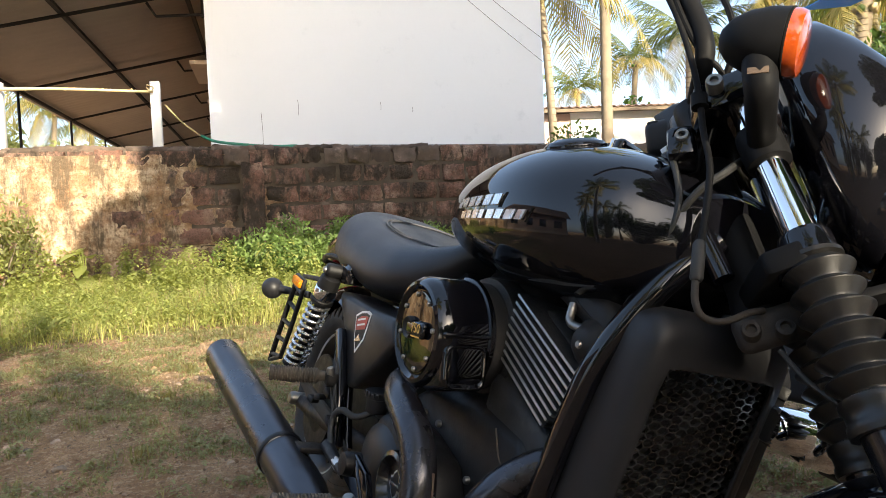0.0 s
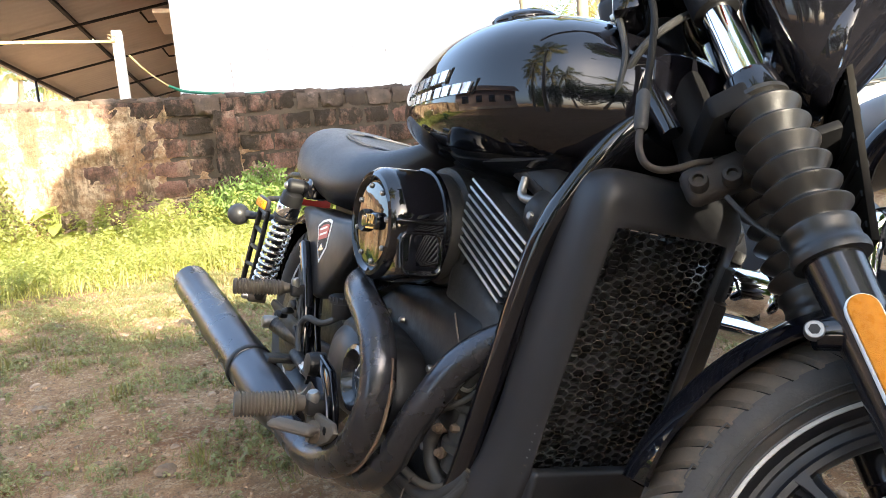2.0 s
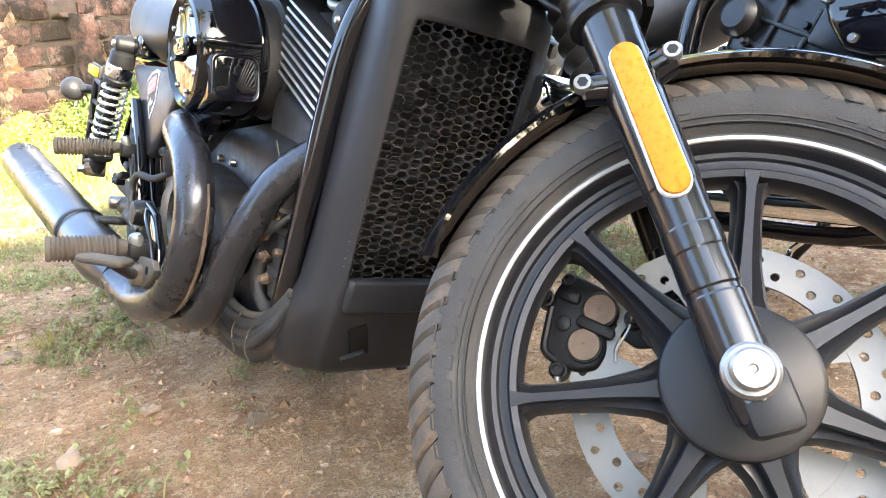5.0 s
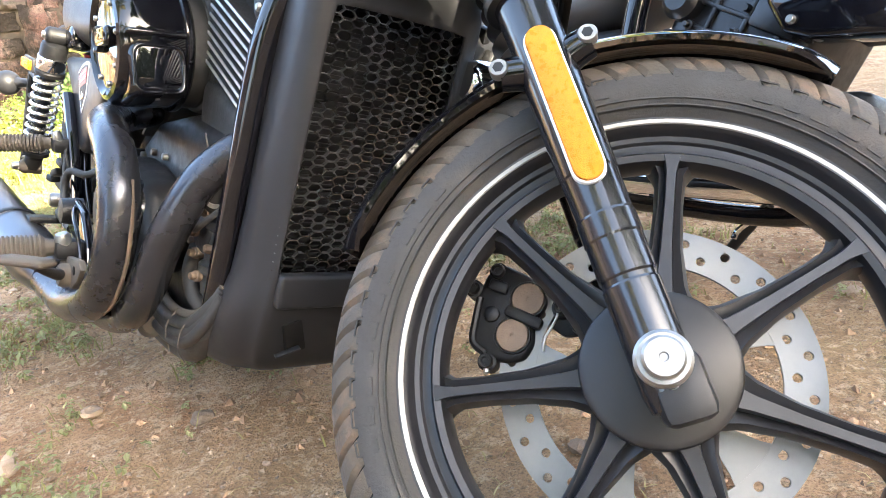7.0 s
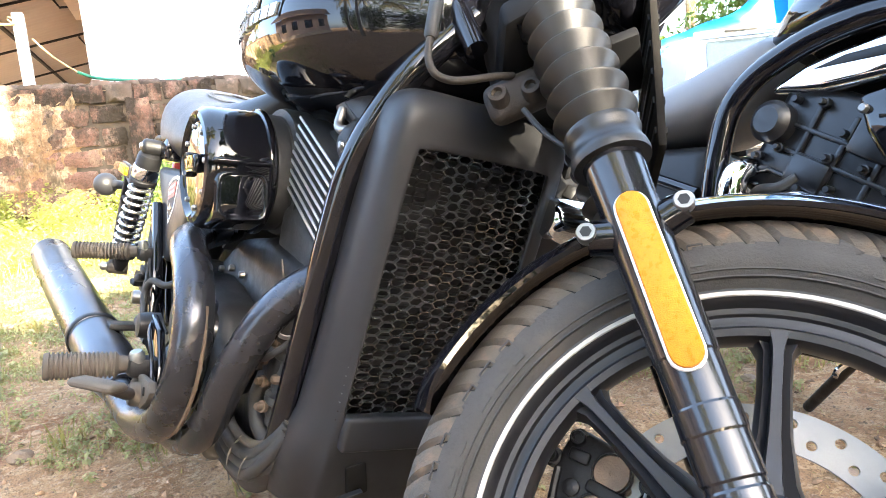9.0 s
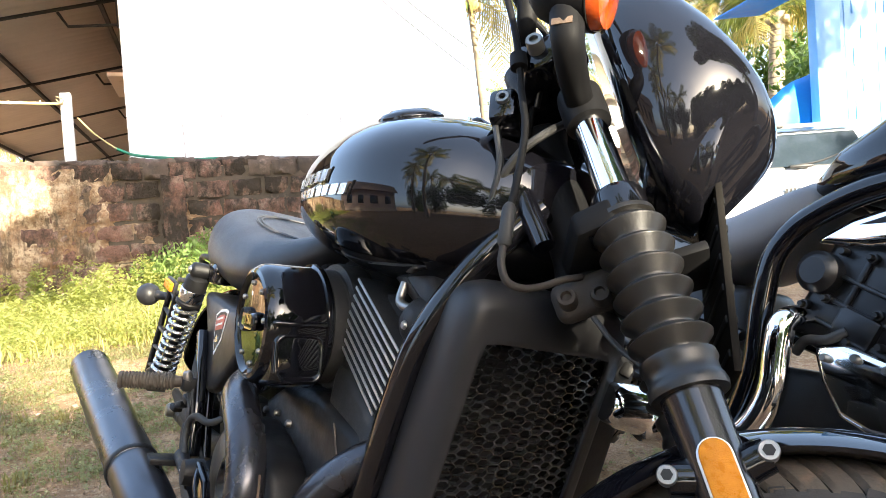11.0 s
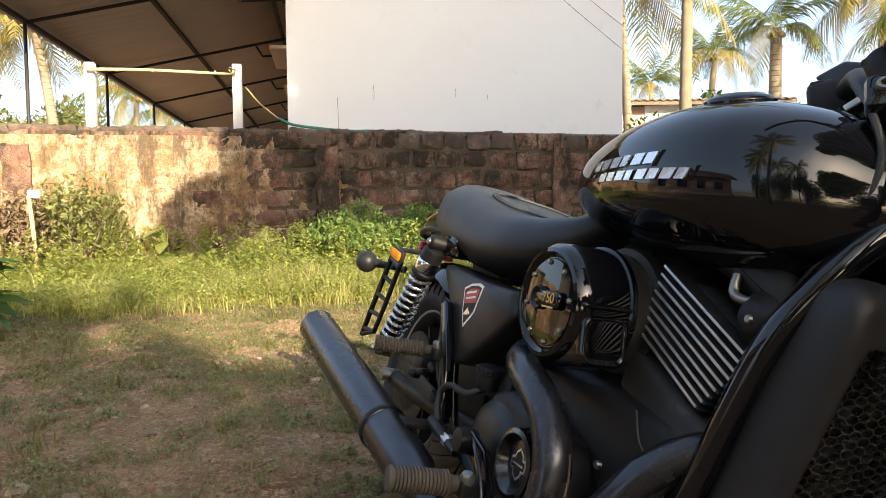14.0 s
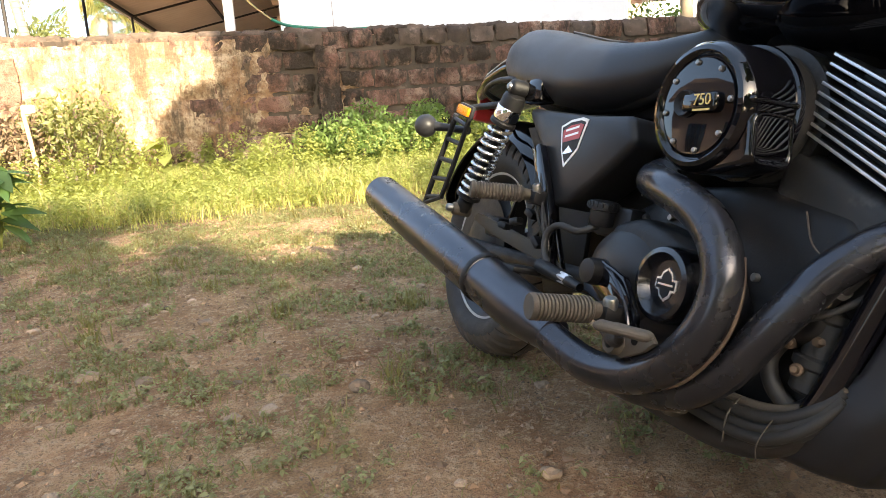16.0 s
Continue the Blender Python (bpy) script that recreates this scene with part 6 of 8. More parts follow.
part("shock_hanger", block((0.09, 0.05, 0.05), Matrix.Translation((-1.30, -0.165, 0.628)), 0.012), GLOSS, bike)

# ---- rear wheel, rear mudguard, tail ----
rw = Matrix.Translation((-1.615, 0, 0.268))
def rpart(name, bm, mat, parent, label="", sharp=38):
    bm.transform(rw)
    return part(name, bm, mat, parent, label, sharp)


rear_wheel = rpart("rear_wheel", lathe([(0.03, -0.07), (0.055, -0.065), (0.06, -0.05), (0.06, 0.05), (0.05, 0.07)], (0, 0, 0), Y, 40), RIM, bike, "satin black cast rear wheel")
rt = rpart("tyre", tyre_mesh(0.292, 0.142, 0.195, 40, 320), TYRE, rear_wheel, "wide dusty rear tyre", 25)
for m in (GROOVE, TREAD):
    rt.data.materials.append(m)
rpart("rim", lathe([(0.199, -0.054), (0.203, -0.050), (0.20, -0.044), (0.178, -0.03), (0.172, 0), (0.178, 0.03), (0.20, 0.044), (0.203, 0.050), (0.199, 0.054), (0.186, 0.046), (0.166, 0.028), (0.160, 0), (0.166, -0.028), (0.186, -0.046)], (0, 0, 0), Y, 80, close=True), RIM, rear_wheel)
rpart("rim_stripe", lathe([(0.189, -0.0505), (0.193, -0.0535), (0.195, -0.0535), (0.195, -0.051)], (0, 0, 0), Y, 80, close=True), STRIPE, rear_wheel)
for k in range(7):
    s = spoke(pose(0, 0, 0, 0, -(20 + k * 360 / 7), 0) @ Matrix.Diagonal((0.88, 1, 1, 1)))
    rpart("spoke", s, RIM, rear_wheel)
rd = lathe([(0.085, -0.080), (0.13, -0.080), (0.13, -0.075), (0.085, -0.075)], (0, 0, 0), Y, 64, close=True)
rpart("brake_disc", rd, DARK, rear_wheel, "rear brake disc")
rpart("disc_carrier", lathe([(0.02, -0.09), (0.05, -0.088), (0.088, -0.079), (0.088, -0.074)], (0, 0, 0), Y, 40), DARK, rear_wheel)
rpart("axle_end", lathe([(0.0, -0.165), (0.014, -0.164), (0.018, -0.158), (0.018, -0.12)], (0, 0, 0), Y, 16), BOLT, bike)
rpart("rear_caliper", block((0.07, 0.05, 0.05), Matrix.Translation((0.105, -0.09, 0.055)), 0.01), DARK, bike)
rf = mudguard(0.335, 0.096, 166, 18, 0.004, 48, 13, 0.050)
rpart("rear_fender", rf, GLOSS, bike, "gloss black rear mudguard", 50)
tailp = part("tail_piece", loft(bmesh.new(), [[Vector((x, w * c, z + h * s)) for c, s in ((math.cos(2 * math.pi * k / 24), math.sin(2 * math.pi * k / 24)) for k in range(24))] for x, w, z, h in ((-1.40, 0.11, 0.72, 0.05), (-1.50, 0.125, 0.728, 0.052), (-1.60, 0.125, 0.722, 0.050), (-1.70, 0.115, 0.705, 0.044), (-1.79, 0.095, 0.682, 0.034), (-1.85, 0.06, 0.664, 0.022), (-1.87, 0.02, 0.655, 0.01))]), GLOSS, bike, "gloss black tail cowl", 60)
part("tail_lamp", block((0.03, 0.12, 0.045), Matrix.Translation((-1.86, 0, 0.63)), 0.01), REDP, tailp)
part("grab_stay", tube([(-1.30, -0.165, 0.645), (-1.40, -0.170, 0.662), (-1.52, -0.165, 0.668), (-1.62, -0.14, 0.655), (-1.68, -0.05, 0.645)], 0.007, 10), DARK, bike)
# ladder-like number plate stay, edge-on, behind the shock
stay = part("plate_stay", tube([(-1.635, -0.205, 0.585), (-1.70, -0.205, 0.45), (-1.745, -0.205, 0.345)], 0.0075, 8, 2), SATIN, bike, "black ladder-like guard beside the rear wheel")
part("stay_rail", tube([(-1.548, -0.205, 0.572), (-1.598, -0.205, 0.45), (-1.640, -0.205, 0.368)], 0.0065, 8, 2), SATIN, stay)
for k in range(5):
    f = k / 4.2
    part("stay_rung", tube([(-1.64 - 0.10 * f, -0.205, 0.575 - 0.22 * f), (-1.553 - 0.085 * f, -0.205, 0.552 - 0.19 * f)], 0.006, 8, smooth=False), SATIN, stay)
part("stay_foot", tube([(-1.745, -0.205, 0.347), (-1.640, -0.205, 0.370)], 0.006, 8, smooth=False), SATIN, stay)
part("stay_arm", block((0.22, 0.02, 0.012), Matrix.Translation((-1.50, -0.190, 0.602)), 0.003), DARK, stay)
rref = part("rear_reflector", block((0.05, 0.014, 0.022), Matrix.Translation((-1.535, -0.228, 0.585)) @ pose(0, 0, 0, 0, 14, 10), 0.003), AMBER, bike, "small amber reflector in a black frame")
part("reflector_frame", block((0.062, 0.010, 0.032), Matrix.Translation((-1.535, -0.222, 0.585)) @ pose(0, 0, 0, 0, 14, 10), 0.003), SATIN, rref)
bm = bmesh.new()
bmesh.ops.create_uvsphere(bm, u_segments=28, v_segments=18, radius=0.0305)
bmesh.ops.scale(bm, vec=(1.12, 1, 1), verts=bm.verts)
bm.transform(Matrix.Translation((-1.742, -0.242, 0.550)))
ri = part("rear_indicator", bm, SATIN, bike, "round black rear indicator on a stalk")
part("indicator_stalk", tube([(-1.72, -0.225, 0.552), (-1.68, -0.19, 0.552), (-1.64, -0.16, 0.552)], [0.013, 0.009, 0.010], 12), SATIN, ri)
part("side_stand", tube([(-0.78, 0.14, 0.16), (-0.76, 0.20, 0.07), (-0.74, 0.262, -0.058)], 0.011, 10), DARK, bike)
# mirror of the left bar end, beyond the tank
mir = part("mirror", block((0.028, 0.10, 0.066), Matrix.Translation((-0.722, 0.105, 0.920)) @ pose(0, 0, 0, 0, 12, 20), 0.013, seg=3), GLOSS, bike, "black mirror with a chrome rim")
part("mirror_rim", block((0.008, 0.106, 0.071), Matrix.Translation((-0.738, 0.105, 0.917)) @ pose(0, 0, 0, 0, 12, 20), 0.003), CHROME, mir)
part("mirror_stem", tube([(-0.73, 0.12, 0.93), (-0.64, 0.13, 0.93), (-0.56, 0.16, 0.96)], 0.006, 8), DARK, mir)


# left-hand switch box, clutch perch and grip on the bar beyond the tank
sw = part("switch_box", block((0.080, 0.060, 0.062), Matrix.Translation((-0.618, 0.104, 0.952)) @ pose(0, 0, 0, 10, -14, 30), 0.014, seg=3), SATIN, bike, "black switch box on the far handlebar")
part("switch_button", block((0.020, 0.014, 0.012), Matrix.Translation((-0.630, 0.070, 0.966)) @ pose(0, 0, 0, 10, -14, 30), 0.003), DARK, sw)
part("perch", prism([(-0.650, 0.985), (-0.600, 1.002), (-0.540, 0.985), (-0.520, 0.955), (-0.560, 0.940), (-0.600, 0.950)], 0.075, 0.112, None, 0.008, seg=3), SATIN, sw)
part("bar_section", tube([(-0.660, 0.150, 0.955), (-0.600, 0.095, 0.958), (-0.545, 0.045, 0.950), (-0.500, 0.005, 0.925), (-0.470, -0.010, 0.890)], [0.016, 0.016, 0.015, 0.014, 0.014], 14), SATIN, sw)
part("grip", tube([(-0.640, 0.130, 0.955), (-0.690, 0.185, 0.950), (-0.735, 0.240, 0.945)], 0.019, 16), RUBBER, sw, "rubber handlebar grip")
part("clutch_lever", tube([(-0.555, 0.070, 0.985), (-0.600, 0.140, 0.975), (-0.660, 0.215, 0.962)], [0.008, 0.007, 0.006], 10), SATIN, sw)
for k in range(3):
    part("switch_cable", tube([(-0.590, 0.080, 0.925 - 0.004 * k), (-0.555 + 0.008 * k, 0.035, 0.895), (-0.510, -0.005, 0.880 - 0.006 * k), (-0.470, -0.03, 0.850)], 0.0042, 8), RUBBER, sw)
part("key_tab", block((0.034, 0.004, 0.008), Matrix.Translation((-0.470, -0.033, 0.883)) @ pose(0, 0, 0, 0, -35, 15), 0.001), WHITEP, sw, "small white tag")


# ---- the second motorcycle, parked beside the first ----
bike2 = thing("motorcycle", pose(0.3557, 0.4502, 0.0311, -15.0, 0, -63.6) @ Matrix.Translation((-0.5, 0.93, 0.25)), "second black cruiser motorcycle with chrome trim, parked alongside", "motorcycle")


def part2(name, bm, mat, label="", parent=None, sharp=40):
    return part(name, bm, mat, parent or bike2, label, sharp)


def shell(secs, n=32, e=0.8):
    """Rounded body along x: (x, half width, top, middle, low)."""
    rings = []
    for x, w, top, mid, low in secs:
        r = []
        for k in range(n):
            a = 2 * math.pi * k / n
            c, s = math.cos(a), math.sin(a)
            r.append(Vector((x, w * math.copysign(abs(c) ** e, c), mid + ((top - mid) if s > 0 else (mid - low)) * math.copysign(abs(s) ** e, s))))
        rings.append(r)
    return loft(bmesh.new(), rings)


part2("fuel_tank", shell([(-0.085, 0.05, 0.765, 0.745, 0.725), (-0.06, 0.10, 0.79, 0.75, 0.715), (0.0, 0.145, 0.845, 0.765, 0.712), (0.10, 0.17, 0.905, 0.785, 0.718), (0.22, 0.175, 0.945, 0.80, 0.73), (0.34, 0.16, 0.955, 0.81, 0.75), (0.44, 0.12, 0.935, 0.82, 0.77), (0.48, 0.06, 0.90, 0.83, 0.80)]), GLOSS, "gloss black fuel tank", sharp=70)
part2("seat", shell([(-0.80, 0.08, 0.74, 0.69, 0.62), (-0.70, 0.13, 0.755, 0.67, 0.60), (-0.50, 0.15, 0.700, 0.62, 0.555), (-0.34, 0.16, 0.688, 0.60, 0.545), (-0.24, 0.158, 0.712, 0.62, 0.553), (-0.15, 0.145, 0.752, 0.655, 0.580), (-0.08, 0.125, 0.775, 0.70, 0.625), (-0.04, 0.09, 0.765, 0.725, 0.68)]), GREYSEAT, "grey scooped seat", sharp=60)
for s in (-1, 1):
    part2("frame_tube", tube([(-0.19, 0.14 * s, 0.16), (-0.128, 0.15 * s, 0.34), (-0.118, 0.155 * s, 0.50), (-0.096, 0.155 * s, 0.605), (-0.015, 0.15 * s, 0.682), (0.15, 0.145 * s, 0.738), (0.45, 0.06 * s, 0.78)], 0.025, 16), GLOSS, "thick gloss black frame tube")
    part2("lower_rail", tube([(-0.16, 0.15 * s, 0.42), (-0.30, 0.15 * s, 0.46), (-0.55, 0.15 * s, 0.52)], 0.013, 12), GLOSS)
    part2("cradle_tube", tube([(0.45, 0.05 * s, 0.74), (0.44, 0.12 * s, 0.45), (0.36, 0.14 * s, 0.17), (0.0, 0.14 * s, 0.14), (-0.22, 0.14 * s, 0.16)], 0.018, 12), GLOSS)
part2("chrome_trim", prism([(-0.027, 0.622), (0.0, 0.642), (0.045, 0.667), (0.10, 0.684), (0.17, 0.698), (0.30, 0.71), (0.36, 0.70), (0.36, 0.63), (0.20, 0.622), (0.08, 0.610)], -0.150, -0.10, None, 0.012, seg=3), CHROME, "polished chrome side trim")
part2("trim_recess", prism([(0.055, 0.652), (0.12, 0.672), (0.30, 0.690), (0.33, 0.675), (0.20, 0.658)], -0.153, -0.12, None, 0.004), DARK)
em = Matrix.Translation((0.10, 0, 0.49)) @ pose(0, 0, 0, 0, 24, 0)
eng2 = part2("engine", block((0.30, 0.25, 0.24), em, 0.02, seg=3), CLEANDARK, "black liquid-cooled engine with bolts")
part2("round_cover", lathe([(0.0, -0.168), (0.026, -0.168), (0.032, -0.164), (0.036, -0.160), (0.042, -0.152), (0.042, -0.11)], (-0.012, 0, 0.562), Y, 36), CLEANDARK, "", eng2, 25)
for k in range(3):
    part2("rib", block((0.27, 0.012, 0.010), em @ Matrix.Translation((0.02, -0.129, 0.03 - 0.048 * k)), 0.004), CLEANDARK, "", eng2)
for k in range(3):
    part2("rib", block((0.012, 0.012, 0.20), em @ Matrix.Translation((-0.06 + 0.075 * k, -0.128, -0.02)), 0.004), CLEANDARK, "", eng2)
for x, z in ((-0.11, 0.075), (0.01, 0.045), (0.035, -0.055), (0.11, 0.06), (0.09, -0.09), (-0.02, -0.075), (0.13, -0.02)):
    q = em @ Vector((x, -0.128, z))
    part2("bolt", lathe([(0.0, -0.020), (0.006, -0.020), (0.008, -0.014), (0.008, 0.0)], q, Y, 10), CLEANDARK, "", eng2)
for x, z in ((-0.13, 0.02), (-0.13, -0.05), (-0.055, 0.085), (0.06, 0.095), (0.005, -0.005), (0.075, 0.0), (-0.06, -0.10), (0.05, -0.10), (-0.095, -0.02)):
    q = em @ Vector((x, -0.128, z))
    part2("stud_bolt", lathe([(0.0, -0.026), (0.005, -0.026), (0.0068, -0.022), (0.0068, -0.014), (0.010, -0.013), (0.010, 0.0)], q, Y, 12), CLEANDARK, "", eng2)
part2("cover_box", block((0.10, 0.03, 0.075), em @ Matrix.Translation((0.075, -0.13, 0.055)), 0.008), CLEANDARK, "", eng2)
part2("cover_box", block((0.08, 0.026, 0.06), em @ Matrix.Translation((-0.02, -0.13, -0.045)), 0.008), CLEANDARK, "", eng2)
part2("hose", tube([(-0.045, -0.14, 0.40), (-0.02, -0.15, 0.425), (0.02, -0.15, 0.43), (0.05, -0.14, 0.45)], 0.010, 10), RUBBER, "rubber hose", eng2)
for q in ((0.24, -0.14, 0.555), (0.27, -0.14, 0.46)):
    part2("bright_bolt", lathe([(0.0, -0.014), (0.007, -0.014), (0.011, -0.008), (0.011, 0.0)], q, Y, 14), BOLT, "", eng2)
pod = part2("side_panel", prism([(0.158, 0.585), (0.250, 0.606), (0.400, 0.604), (0.400, 0.445), (0.262, 0.452), (0.214, 0.466), (0.180, 0.520)], -0.176, -0.10, None, 0.014, seg=3), GLOSS, "gloss black side panel")
for x, z in ((0.232, 0.485), (0.176, 0.560)):
    part2("panel_bolt", lathe([(0.0, -0.186), (0.006, -0.186), (0.0085, -0.182), (0.0085, -0.16)], (x, 0, z), Y, 14), BOLT, "", pod)
# Black block added to hide the white gap below the tank.
part2("air_box", block((0.46, 0.20, 0.20), Matrix.Translation((0.20, 0.02, 0.585)), 0.03, seg=3), MATTBLACK)
part2("side_pod", block((0.09, 0.06, 0.15), Matrix.Translation((0.36, -0.13, 0.55)) @ pose(0, 0, 0, 0, 12, 0), 0.02, seg=3), GLOSS)
part2("exhaust_header", tube([(-0.040, -0.10, 0.462), (-0.044, -0.15, 0.466), (-0.050, -0.184, 0.448), (-0.053, -0.19, 0.40), (-0.060, -0.19, 0.30), (-0.12, -0.19, 0.215), (-0.25, -0.19, 0.19)], 0.027, 20), CHROME, "chrome exhaust header")
part2("exhaust_silencer", tube([(0.34, -0.185, 0.190), (0.05, -0.19, 0.190), (-0.25, -0.19, 0.192), (-0.60, -0.20, 0.21), (-1.0, -0.21, 0.23)], 0.030, 20, 2), CHROME, "long chrome silencer")
part2("engine_base", block((0.52, 0.24, 0.14), Matrix.Translation((0.10, 0, 0.30)), 0.03, seg=3), DARK)
part2("chrome_case", prism([(0.0, 0.415), (0.06, 0.425), (0.16, 0.395), (0.30, 0.375), (0.30, 0.27), (0.16, 0.25), (0.06, 0.29), (0.02, 0.35)], -0.165, -0.10, None, 0.014, seg=3), CHROME, "polished lower engine cover")
for x, z in ((0.03, 0.395), (0.085, 0.40), (0.14, 0.385), (0.20, 0.365)):
    part2("case_bolt", lathe([(0.0, -0.178), (0.006, -0.178), (0.0085, -0.173), (0.0085, -0.16)], (x, 0, z), Y, 12), BOLT)
part2("stand", tube([(0.20, -0.10, 0.16), (0.12, -0.05, 0.08), (0.02, 0.05, 0.0)], 0.011, 10), DARK)
part2("stand_spring", tube([(0.21, -0.12, 0.155), (0.16, -0.12, 0.11), (0.15, -0.12, 0.09)], 0.006, 8), CHROME)
part2("foot_board", block((0.16, 0.09, 0.02), Matrix.Translation((0.14, -0.21, 0.235)), 0.006), RUSTY)
part2("inner_guard", block((0.34, 0.20, 0.26), Matrix.Translation((-0.36, 0, 0.41)), 0.03, seg=3), SATIN)
m2 = Matrix.Translation((0.93, 0, 0.30))
w2 = tyre_mesh(0.30, 0.11, 0.225, 40, 240)
w2.transform(m2)
fw2 = part2("front_wheel", w2, TYRE, "front tyre")
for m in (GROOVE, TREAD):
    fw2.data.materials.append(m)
for k in range(5):
    s = spoke(pose(0, 0, 0, 0, 72 * k, 0))
    s.transform(m2)
    part2("spoke", s, RIM, "", fw2)
g2 = mudguard(0.325, 0.07, 150, 30)
g2.transform(m2)
part2("front_fender", g2, GLOSS, "black front mudguard")
r2 = tyre_mesh(0.30, 0.15, 0.20, 40, 240)
r2.transform(Matrix.Translation((-0.86, 0, 0.30)))
rw2 = part2("rear_wheel", r2, TYRE, "rear tyre")
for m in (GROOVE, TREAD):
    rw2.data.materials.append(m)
g3 = mudguard(0.34, 0.10, 160, 20)
g3.transform(Matrix.Translation((-0.86, 0, 0.30)))
part2("rear_fender", g3, GLOSS, "black rear mudguard")
for s in (-1, 1):
    part2("fork_leg", tube([(0.93, 0.10 * s, 0.30), (0.55, 0.10 * s, 0.88)], 0.022, 16, smooth=False), GLOSS)
part2("handlebar", tube([(0.22, -0.40, 1.02), (0.32, -0.34, 1.05), (0.46, -0.12, 1.02), (0.48, 0.0, 0.99), (0.46, 0.12, 1.02), (0.32, 0.34, 1.05), (0.22, 0.40, 1.02)], 0.012, 12), DARK)
bm = lathe([(0.0, -0.012), (0.03, -0.012), (0.048, -0.006), (0.05, 0.004), (0.045, 0.006), (0.0, 0.007)], (0.12, -0.34, 1.17), (-0.9, 0.1, 0.2), 28)
mr2 = part2("mirror", bm, CHROME, "round chrome mirror")
part2("mirror_stem", tube([(0.14, -0.34, 1.15), (0.22, -0.36, 1.08), (0.27, -0.37, 1.04)], 0.005, 8), CHROME, "", mr2)


# ---- the car, tarpaulin and gate at the back of the yard ----
def car():
    c = thing("car", pose(3.86, 5.75, 0.11, 0, 0, -8), "white hatchback parked with its tailgate towards the yard", "car")
    prof = [(0.02, 0.30), (0.0, 0.62), (0.05, 0.80), (0.14, 0.93), (0.34, 1.30), (0.48, 1.37), (1.2, 1.40), (2.0, 1.33), (2.6, 0.98), (3.5, 0.86), (3.75, 0.66), (3.78, 0.32)]
    rings = []
    bm = bmesh.new()
    for f, inset in ((-0.80, 0.0), (-0.76, 0.02), (0.76, 0.02), (0.80, 0.0)):
        rings.append([Vector((f * (1 - 0.16 * max(0, (z - 0.9) / 0.5)), y + (0.0 if abs(f) < 0.78 else 0.03), z - (0.0 if abs(f) < 0.78 else 0.03))) for y, z in prof])
    loft(bm, rings)
    body = part("body", bm, CARWHITE, c, sharp=30)
    glass = [(-0.60, 0.155, 0.985), (0.60, 0.155, 0.985), (0.545, 0.322, 1.285), (-0.545, 0.322, 1.285)]
    bm = loft(bmesh.new(), [[Vector(p) + Vector((0, -0.012, 0.006)) for p in glass], [Vector(p) + Vector((0, 0.02, -0.01)) for p in glass]])
    win = part("rear_window", bm, CARGLASS, c, "dark tinted rear window")
    part("spoiler", block((1.22, 0.20, 0.035), Matrix.Translation((0, 0.36, 1.372)) @ pose(0, 0, 0, 8, 0, 0), 0.012, seg=3), CARWHITE, c)
    part("brake_light", block((0.30, 0.03, 0.022), Matrix.Translation((-0.25, 0.262, 1.362)), 0.006), SATIN, c)
    part("wiper", tube([(-0.05, 0.135, 0.995), (0.16, 0.16, 1.02), (0.36, 0.20, 1.08)], 0.010, 8), SATIN, win)
    part("wiper_base", block((0.20, 0.03, 0.03), Matrix.Translation((-0.02, 0.125, 0.985)), 0.01), SATIN, win)
    part("window_sticker", block((0.07, 0.004, 0.06), Matrix.Translation((0.42, 0.275, 1.215)) @ pose(0, 0, 0, -28, 0, 0)), WHITEP, win)
    part("tailgate_badge", prism([(0, 0.02), (0.014, 0), (0, -0.02), (-0.014, 0)], 0.075, 0.085, Matrix.Translation((-0.05, 0, 0.86))), SILVER, c)
    for k in range(5):
        part("number_bar", block((0.022, 0.006, 0.05), Matrix.Translation((-0.20 + 0.035 * k, 0.02, 0.77))), SATIN, c)
    for s in (-1, 1):
        part("tail_light", block((0.12, 0.06, 0.30), Matrix.Translation((0.70 * s, 0.04, 0.58)), 0.03, seg=3), REDP, c, "red tail light")
        for y in (0.62, 3.05):
            wh = part("wheel", lathe([(0.10, -0.09), (0.19, -0.095), (0.27, -0.085), (0.29, -0.06), (0.29, 0.06), (0.27, 0.085), (0.1, 0.09)], (0.70 * s, y, 0.20), (1, 0, 0), 28), TYRE, c, "tyre")
    part("bumper", block((1.56, 0.10, 0.22), Matrix.Translation((0, 0.0, 0.42)), 0.04, seg=3), CARWHITE, c)
    return c


car()


def tarp():
    t = thing("tarpaulin", pose(4.2, 7.35, 0.2, 0, 0, 8), "bright blue tarpaulin sheet hung slanting behind the car", "tarpaulin")
    n, m = 26, 12
    verts, faces = [], []
    for j in range(m + 1):
        for i in range(n + 1):
            f, g = i / n, j / m
            x = -1.0 + 2.1 * f
            top = 1.20 + 0.95 * f + 0.10 * math.sin(f * 9) * (1 - f)
            z = top * (1 - g) + 0.35 * g
            verts.append((x, 0.05 * math.sin(7 * f + 2 * g) + 0.35 * g * (1 - 0.3 * math.sin(11 * f)) * -1 + 0.02 * noise.noise((6 * f, 6 * g, 0)), z + 0.02 * math.sin(20 * f)))
    for j in range(m):
        for i in range(n):
            a = j * (n + 1) + i
            faces.append((a, a + 1, a + n + 2, a + n + 1))
    sh = raw("sheet", verts, faces, TARP, t, True)
    sh.modifiers.new("thick", "SOLIDIFY").thickness = 0.003
    part("prop", tube([(-0.98, 0.05, 0.0), (-0.98, 0.03, 1.20)], 0.02, 8, smooth=False), BAMBOO, t)
    return t


tarp()


